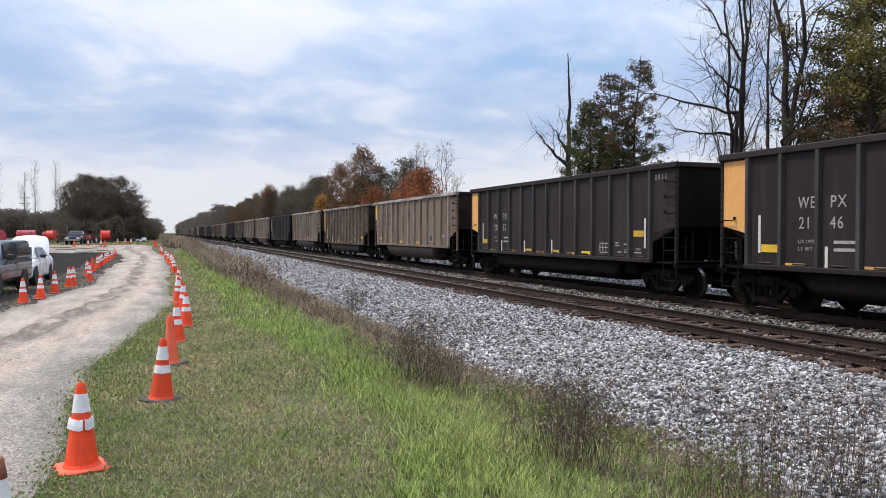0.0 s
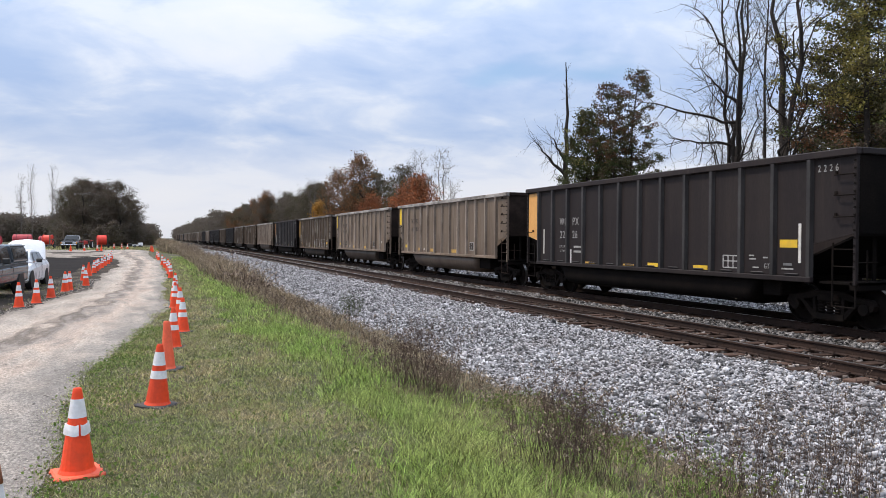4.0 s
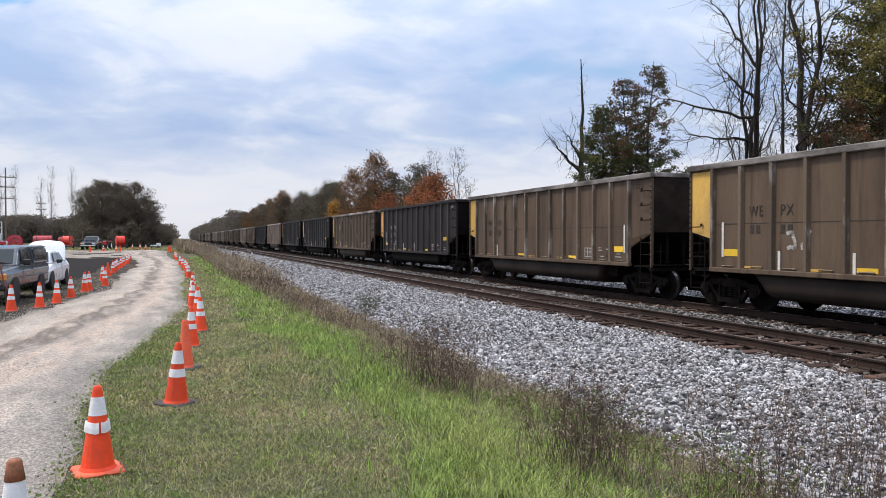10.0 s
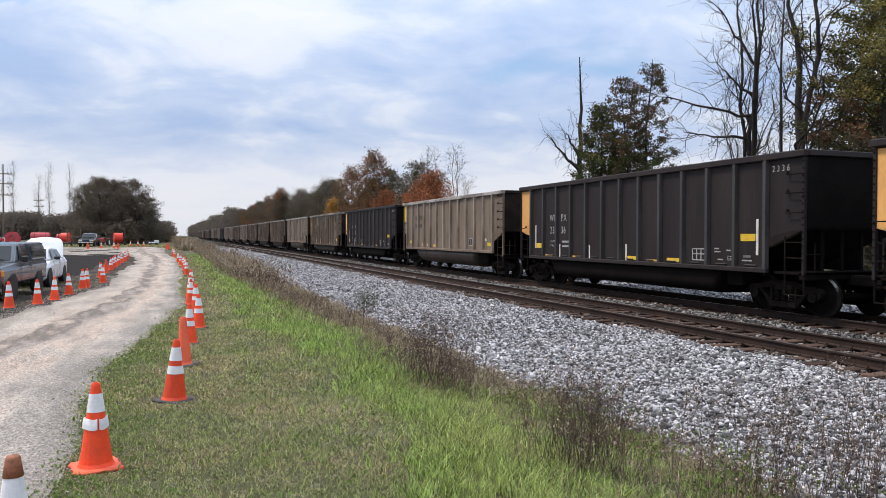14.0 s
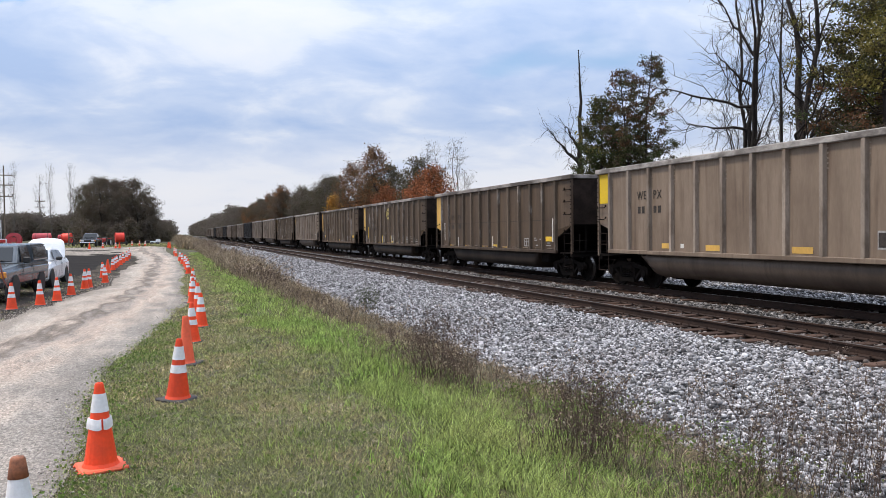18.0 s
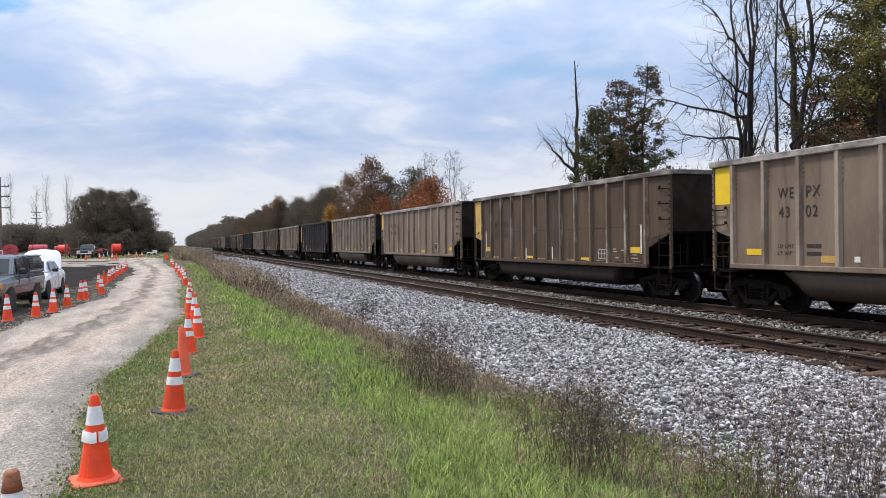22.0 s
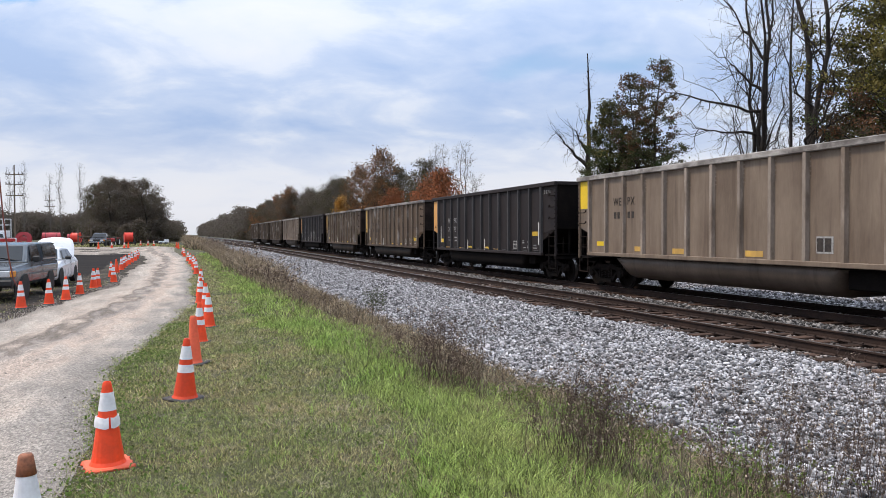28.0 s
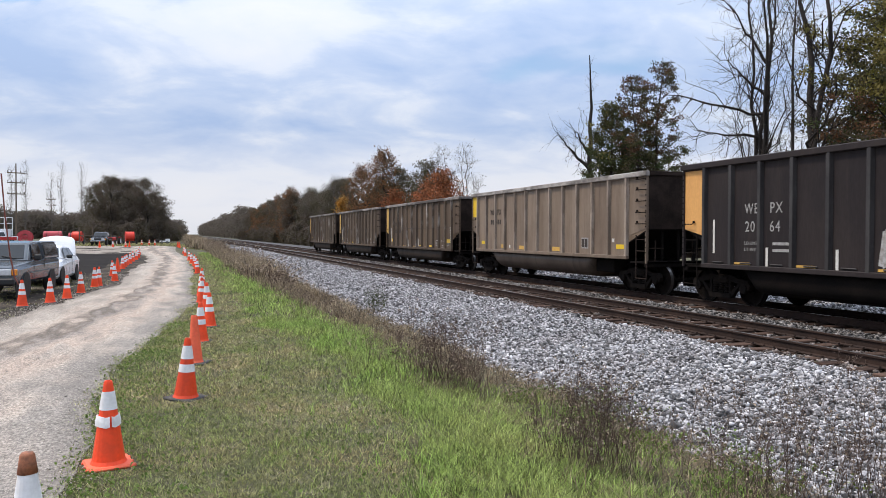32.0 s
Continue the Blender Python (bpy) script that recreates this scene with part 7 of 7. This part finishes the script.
def build_sedan():
    car = thing("sedan", None, "white sedan with its trunk lid raised", "car")
    body = hull([(2.28, 0.66, 0.70, 0.62, 0.30, 0.58, 0.66), (2.15, 0.78, 0.80, 0.72, 0.24, 0.62, 0.74), (1.3, 0.85, 0.87, 0.80, 0.22, 0.70, 0.86), (0.9, 0.86, 0.88, 0.82, 0.22, 0.74, 0.94), (-0.2, 0.86, 0.88, 0.84, 0.22, 0.78, 0.96),
                 (-1.5, 0.86, 0.88, 0.82, 0.22, 0.82, 1.0), (-2.1, 0.82, 0.84, 0.76, 0.26, 0.80, 0.98), (-2.28, 0.74, 0.76, 0.70, 0.34, 0.72, 0.88)])
    part("body", body, car, "paint_white")
    roof = hull([(1.0, 0.80, 0.78, 0.70, 0.90, 0.93, 0.96), (0.35, 0.82, 0.78, 0.60, 0.92, 0.97, 1.36), (-0.2, 0.82, 0.78, 0.60, 0.92, 0.97, 1.42), (-0.9, 0.82, 0.78, 0.60, 0.92, 0.98, 1.38), (-1.75, 0.80, 0.76, 0.62, 0.94, 0.98, 1.02)])
    part("roof", roof, car, "paint_white")
    quad_pane(car, [(-0.66, 0.96, 1.0), (0.66, 0.96, 1.0), (0.54, 0.41, 1.355), (-0.54, 0.41, 1.355)], "windshield")
    for s in (-1, 1):
        for y0, y1, z in ((0.62, -0.32, 1.33), (-0.40, -1.15, 1.32)):
            a = [(s * 0.80, y0, 1.0), (s * 0.66, y0 - (0.28 if y0 > 0 else 0.0), z), (s * 0.66, y1 + (0.0 if y0 > 0 else 0.25), z), (s * 0.80, y1, 1.0)]
            quad_pane(car, a if s < 0 else a[::-1], "side_window")
        part("door_seam", boxed(s * 0.882 - 0.003, s * 0.882 + 0.003, -0.37, -0.36, 0.3, 0.96), car, "trim_black")
        part("mirror", boxed(s * 0.96 - 0.10, s * 0.96 + 0.10, 0.55, 0.66, 0.95, 1.09, bevel=0.03), car, "trim_black")
        part("door_handle", boxed(s * 0.888 - 0.01, s * 0.888 + 0.01, -0.28, -0.14, 0.80, 0.83, bevel=0.005), car, "chrome")
        part("headlight", boxed(s * 0.58 - 0.16, s * 0.58 + 0.16, 2.16, 2.26, 0.52, 0.66, bevel=0.03), car, "lamp_clear")
        for y in (1.35, -1.35):
            part("wheel_arch", rod(bmesh.new(), (s * 0.70, y, 0.33), (s * 0.882, y, 0.33), 0.345, 24), car, "trim_black")
            wheel(car, s * 0.775, y, 0.32, 0.2)
    # trunk lid standing open on its hinges below the rear window
    bm = bmesh.new()
    rings = []
    for k in range(8):
        f = k / 7
        y, z = -1.72 - 0.42 * f - 0.16 * f ** 3, 0.98 + 0.80 * math.sin(f * 1.45)
        w = 0.75 - 0.14 * f * f
        dz = 0.05 + 0.06 * f
        rings.append([(-w, y, z - dz), (-w * 0.85, y, z - dz * 0.3), (-w * 0.5, y, z), (0, y, z + 0.03), (w * 0.5, y, z), (w * 0.85, y, z - dz * 0.3), (w, y, z - dz), (w, y - 0.05, z - dz - 0.05), (0, y - 0.06, z - 0.04), (-w, y - 0.05, z - dz - 0.05)])
    loft(bm, rings)
    part("trunk_lid", bm, car, "paint_white", "raised white trunk lid")
    for s in (-1, 1):
        part("turn_lamp", boxed(s * 0.74 - 0.03, s * 0.74 + 0.03, 2.02, 2.2, 0.52, 0.62, bevel=0.02), car, "lamp_amber")
    part("grille", boxed(-0.36, 0.36, 2.24, 2.30, 0.40, 0.54, bevel=0.02), car, "trim_black")
    return car


def build_reel_trailer(label, colour="reel_red"):
    ob = thing("reel_trailer", None, label, "reel trailer", "reels behind the lot")
    bm = bmesh.new()
    lathe_x(bm, [(-0.62, 0.0), (-0.62, 0.80), (-0.57, 0.80), (-0.57, 0.72), (-0.3, 0.755), (0.0, 0.74), (0.3, 0.755), (0.57, 0.72), (0.57, 0.80), (0.62, 0.80), (0.62, 0.0)], 24)
    bmesh.ops.recalc_face_normals(bm, faces=bm.faces)
    part("reel", bm, ob, colour, "red hose reel", at=(0, 0, 1.32))
    for s in (-1, 1):
        bm = bmesh.new()
        rod(bm, (s * 0.80, -0.75, 0.45), (s * 0.80, 0, 1.34), 0.045, 6)
        rod(bm, (s * 0.80, 0.75, 0.45), (s * 0.80, 0, 1.34), 0.045, 6)
        rod(bm, (s * 0.80, 0, 1.30), (s * 0.80, 0, 2.25), 0.035, 6)
        part("reel_stand", bm, ob, "trim_black")
        part("trailer_rail", boxed(s * 0.80 - 0.05, s * 0.80 + 0.05, -1.3, 1.6, 0.36, 0.48), ob, "trim_black")
        wheel(ob, s * 1.0, -0.1, 0.34, 0.2, "steel_grey")
    part("axle", rod(bmesh.new(), (-0.85, 0, 1.32), (0.85, 0, 1.32), 0.05, 8), ob, "steel_grey")
    part("drawbar", boxed(-0.05, 0.05, -2.4, -1.3, 0.36, 0.46), ob, "trim_black")
    part("cross_beam", boxed(-0.85, 0.85, -1.32, -1.22, 0.34, 0.46), ob, "trim_black")
    return ob


def on_lot(ob, x, y, turn=0.0):
    ob.matrix_basis = pose(x, y, float(lie(x, y)) + 0.012, 0, 0, turn)
    return ob


on_lot(build_pickup("pickup_truck", "paint_grey", "grey pickup with a matching camper shell on its bed", True), -5.03, 26.15, 175.1)
on_lot(build_sedan(), -4.99, 32.35, 177)
on_lot(build_pickup("pickup_truck", "paint_navy", "dark pickup truck parked on the grass", False, 1.2), -8.95, 97, 176)
reel = on_lot(build_reel_trailer("red hose reel on a black trailer"), -6.4, 106, 12)
reel.scale = (0.82, 0.82, 0.82)
copy_thing(reel, pose(-12.7, 107, float(lie(-12.7, 107)), 0, 0, -16))
lift_truck = on_lot(build_pickup("pickup_truck", "paint_white", "white truck with a lift basket beside red equipment", False, 1.15), -20.5, 100, 150)
bm = bmesh.new()
for x in (-0.55, 0.55):
    for y in (-1.9, -0.9):
        rod(bm, (x, y, 1.05), (x, y, 3.3), 0.05, 6)
for z in (1.9, 2.6, 3.3):
    for s in (-1, 1):
        rod(bm, (-0.55, -1.4 + s * 0.5, z), (0.55, -1.4 + s * 0.5, z), 0.04, 6)
        rod(bm, (s * 0.55, -1.9, z), (s * 0.55, -0.9, z), 0.04, 6)
part("lift_frame", bm, lift_truck, "paint_white", "white steel lift frame")
part("red_stripe", boxed(-0.89, 0.89, -2.2, 1.0, 0.62, 1.0, bevel=0.02), lift_truck, "paint_red", "broad red stripe along the body")
part("lift_basket", boxed(-0.5, 0.5, -1.85, -0.95, 1.1, 1.85, bevel=0.03), lift_truck, "paint_white")


def build_tank(label, length, radius):
    ob = thing("tank", None, label, "tank")
    bm = bmesh.new()
    lathe_x(bm, [(-length / 2 - 0.12, 0.0), (-length / 2 - 0.1, radius * 0.6), (-length / 2, radius), (length / 2, radius), (length / 2 + 0.1, radius * 0.6), (length / 2 + 0.12, 0.0)], 20)
    bmesh.ops.recalc_face_normals(bm, faces=bm.faces)
    part("shell", bm, ob, "tank_rose", at=(0, 0, radius + 0.5))
    for s in (-1, 1):
        part("saddle", boxed(s * length * 0.32 - 0.06, s * length * 0.32 + 0.06, -radius * 0.8, radius * 0.8, 0.0, 0.62), ob, "steel_grey")
        part("strap", rod(bmesh.new(), (s * length * 0.32 - 0.03, 0, radius + 0.5), (s * length * 0.32 + 0.03, 0, radius + 0.5), radius + 0.008, 20), ob, "trim_black")
    return ob


on_lot(build_tank("rose red tank on saddles behind the lot", 2.1, 0.62), -16.3, 112, 4)
on_lot(build_tank("small red tank beside a larger one", 1.1, 0.50), -13.9, 113, 4)


def build_wheel_rake():
    """Red spoked reel lying upright at the lot's edge."""
    ob = thing("cable_reel", None, "large dark red empty cable reel", "cable reel")
    for s in (-0.3, 0.3):
        bm = bmesh.new()
        lathe_x(bm, [(s - 0.05, 0.52), (s + 0.05, 0.52), (s + 0.05, 0.9), (s - 0.05, 0.9), (s - 0.05, 0.52)], 24)
        for k in range(6):
            a = k * math.pi / 3
            rod(bm, (s, 0.1 * math.cos(a), 0.1 * math.sin(a)), (s, 0.75 * math.cos(a), 0.75 * math.sin(a)), 0.03, 6)
        bmesh.ops.recalc_face_normals(bm, faces=bm.faces)
        part("flange", bm, ob, "tank_rose", at=(0, 0, 0.9))
    part("drum", rod(bmesh.new(), (-0.3, 0, 0.9), (0.3, 0, 0.9), 0.3, 16), ob, "tank_rose")
    return ob


on_lot(build_wheel_rake(), -18.9, 108, 82)


def build_tractor():
    ob = thing("tractor", None, "small red tractor parked at the grass edge", "tractor")
    part("hood", boxed(-0.28, 0.28, 0.1, 1.3, 0.55, 0.98, bevel=0.06), ob, "paint_red")
    part("seat", boxed(-0.25, 0.25, -0.6, -0.2, 0.75, 1.12, bevel=0.06), ob, "trim_black")
    part("chassis", boxed(-0.2, 0.2, -0.8, 1.2, 0.42, 0.6, bevel=0.03), ob, "trim_black")
    bm = bmesh.new()
    for s in (-0.42, 0.42):
        rod(bm, (s, -0.75, 0.8), (s, -0.75, 1.75), 0.03, 6)
    rod(bm, (-0.42, -0.75, 1.75), (0.42, -0.75, 1.75), 0.03, 6)
    part("roll_bar", bm, ob, "trim_black")
    for s in (-1, 1):
        part("fender", boxed(s * 0.55 - 0.13, s * 0.55 + 0.13, -0.95, -0.1, 0.92, 1.0, bevel=0.03), ob, "paint_red")
        wheel(ob, s * 0.55, -0.5, 0.5, 0.26, "cone_white")
        wheel(ob, s * 0.45, 0.95, 0.3, 0.18, "cone_white")
    return ob


on_lot(build_tractor(), -8.1, 104, 170)


def build_gate():
    ob = thing("post_frame", None, "weathered wooden post frame with a top rail", "post frame")
    for x in (-0.75, 0.75):
        part("post", boxed(x - 0.07, x + 0.07, -0.07, 0.07, -0.2, 2.3, bevel=0.015), ob, "pole_wood")
    part("rail", boxed(-0.72, 0.72, -0.04, 0.04, 1.1, 1.22, bevel=0.01), ob, "pole_wood")
    return ob


on_lot(build_gate(), -11.5, 105, 5)


def build_white_trailer():
    ob = thing("flat_trailer", None, "low white trailer with a dark engine at one end", "trailer")
    part("deck", boxed(-0.85, 0.85, -0.5, 0.5, 0.38, 0.62, bevel=0.03), ob, "paint_white")
    part("box", boxed(0.1, 0.85, -0.45, 0.45, 0.62, 1.0, bevel=0.04), ob, "paint_white")
    part("engine", boxed(-1.55, -0.9, -0.35, 0.35, 0.25, 0.85, bevel=0.08), ob, "trim_black")
    for s in (-0.5, 0.4):
        wheel(ob, s, -0.45, 0.26, 0.14, "steel_grey").rotation_euler = (0, 0, math.pi / 2)
        wheel(ob, s, 0.45, 0.26, 0.14, "steel_grey").rotation_euler = (0, 0, math.pi / 2)
    return ob


on_lot(build_white_trailer(), -2.2, 112, 3).scale = (0.8, 0.8, 0.7)


def build_whip():
    """Leaning rust-orange pole beside the pickup's nose."""
    ob = thing("marker_pole", None, "thin rusty orange marker pole leaning by the pickup", "pole")
    bm = bmesh.new()
    p = [(-0.42, 0.0, 3.5), (-0.34, 0, 2.4), (-0.22, 0, 1.3), (-0.11, 0, 0.72), (-0.02, 0, 0.53), (0.12, 0.0, 0.50)]
    for a, b in zip(p, p[1:]):
        rod(bm, a, b, 0.019, 8)
    part("shaft", bm, ob, "whip_orange")
    part("stake", rod(bmesh.new(), (-0.06, 0, -0.1), (-0.06, 0, 0.62), 0.02, 6), ob, "trim_black")
    return ob


on_lot(build_whip(), -4.12, 22.6, -8)


# ---- power line ----
def build_pole(h, arms):
    ob = thing("utility_pole", None, "wooden power pole with three crossarms", "utility pole", "power line poles")
    part("shaft", rod(bmesh.new(), (0, 0, -0.5), (0, 0, h), 0.20, 10, r2=0.13), ob, "pole_wood")
    for z in arms:
        ar = part("crossarm", boxed(-1.75, 1.75, -0.09, 0.09, z - 0.11, z + 0.11), ob, "pole_wood")
        for x in (-1.6, -0.85, 0.85, 1.6):
            part("insulator", rod(bmesh.new(), (x, 0, z + 0.11), (x, 0, z + 0.5), 0.07, 8), ar, "trim_black")
    return ob


pole = on_lot(build_pole(17.1, (15.0, 12.8, 10.3)), -34.95, 190, 12)
copy_thing(pole, pose(-47.0, 320, 0, 0, 0, 12))


# ---- what moves ----
def motions():
    for i, car in enumerate(TRAIN):
        walk(car, [(t, Matrix.Translation((TRAIN_X, REAR - i * PITCH - SPEED * t, RAIL_Z))) for t in range(0, 33, 4)])
    # wheels roll without slipping; all leading axles turn alike, and all trailing ones
    acts = {}
    for car in TRAIN:
        for tr in car.children:
            if not tr.name.startswith("truck"):
                continue
            for w in tr.children:
                if not w.name.startswith("wheelset"):
                    continue
                side = w.location.y > 0
                if side not in acts:
                    y = w.location.y
                    walk(w, [(k / 30, pose(0, y, 0.457, math.degrees(SPEED * k / 30 / 0.457) % 360)) for k in range(961)])
                    acts[side] = w.animation_data
                else:
                    w.rotation_mode = "QUATERNION"
                    w.animation_data_create()
                    w.animation_data.action = acts[side].action
                    w.animation_data.action_slot = acts[side].action_slot


motions()
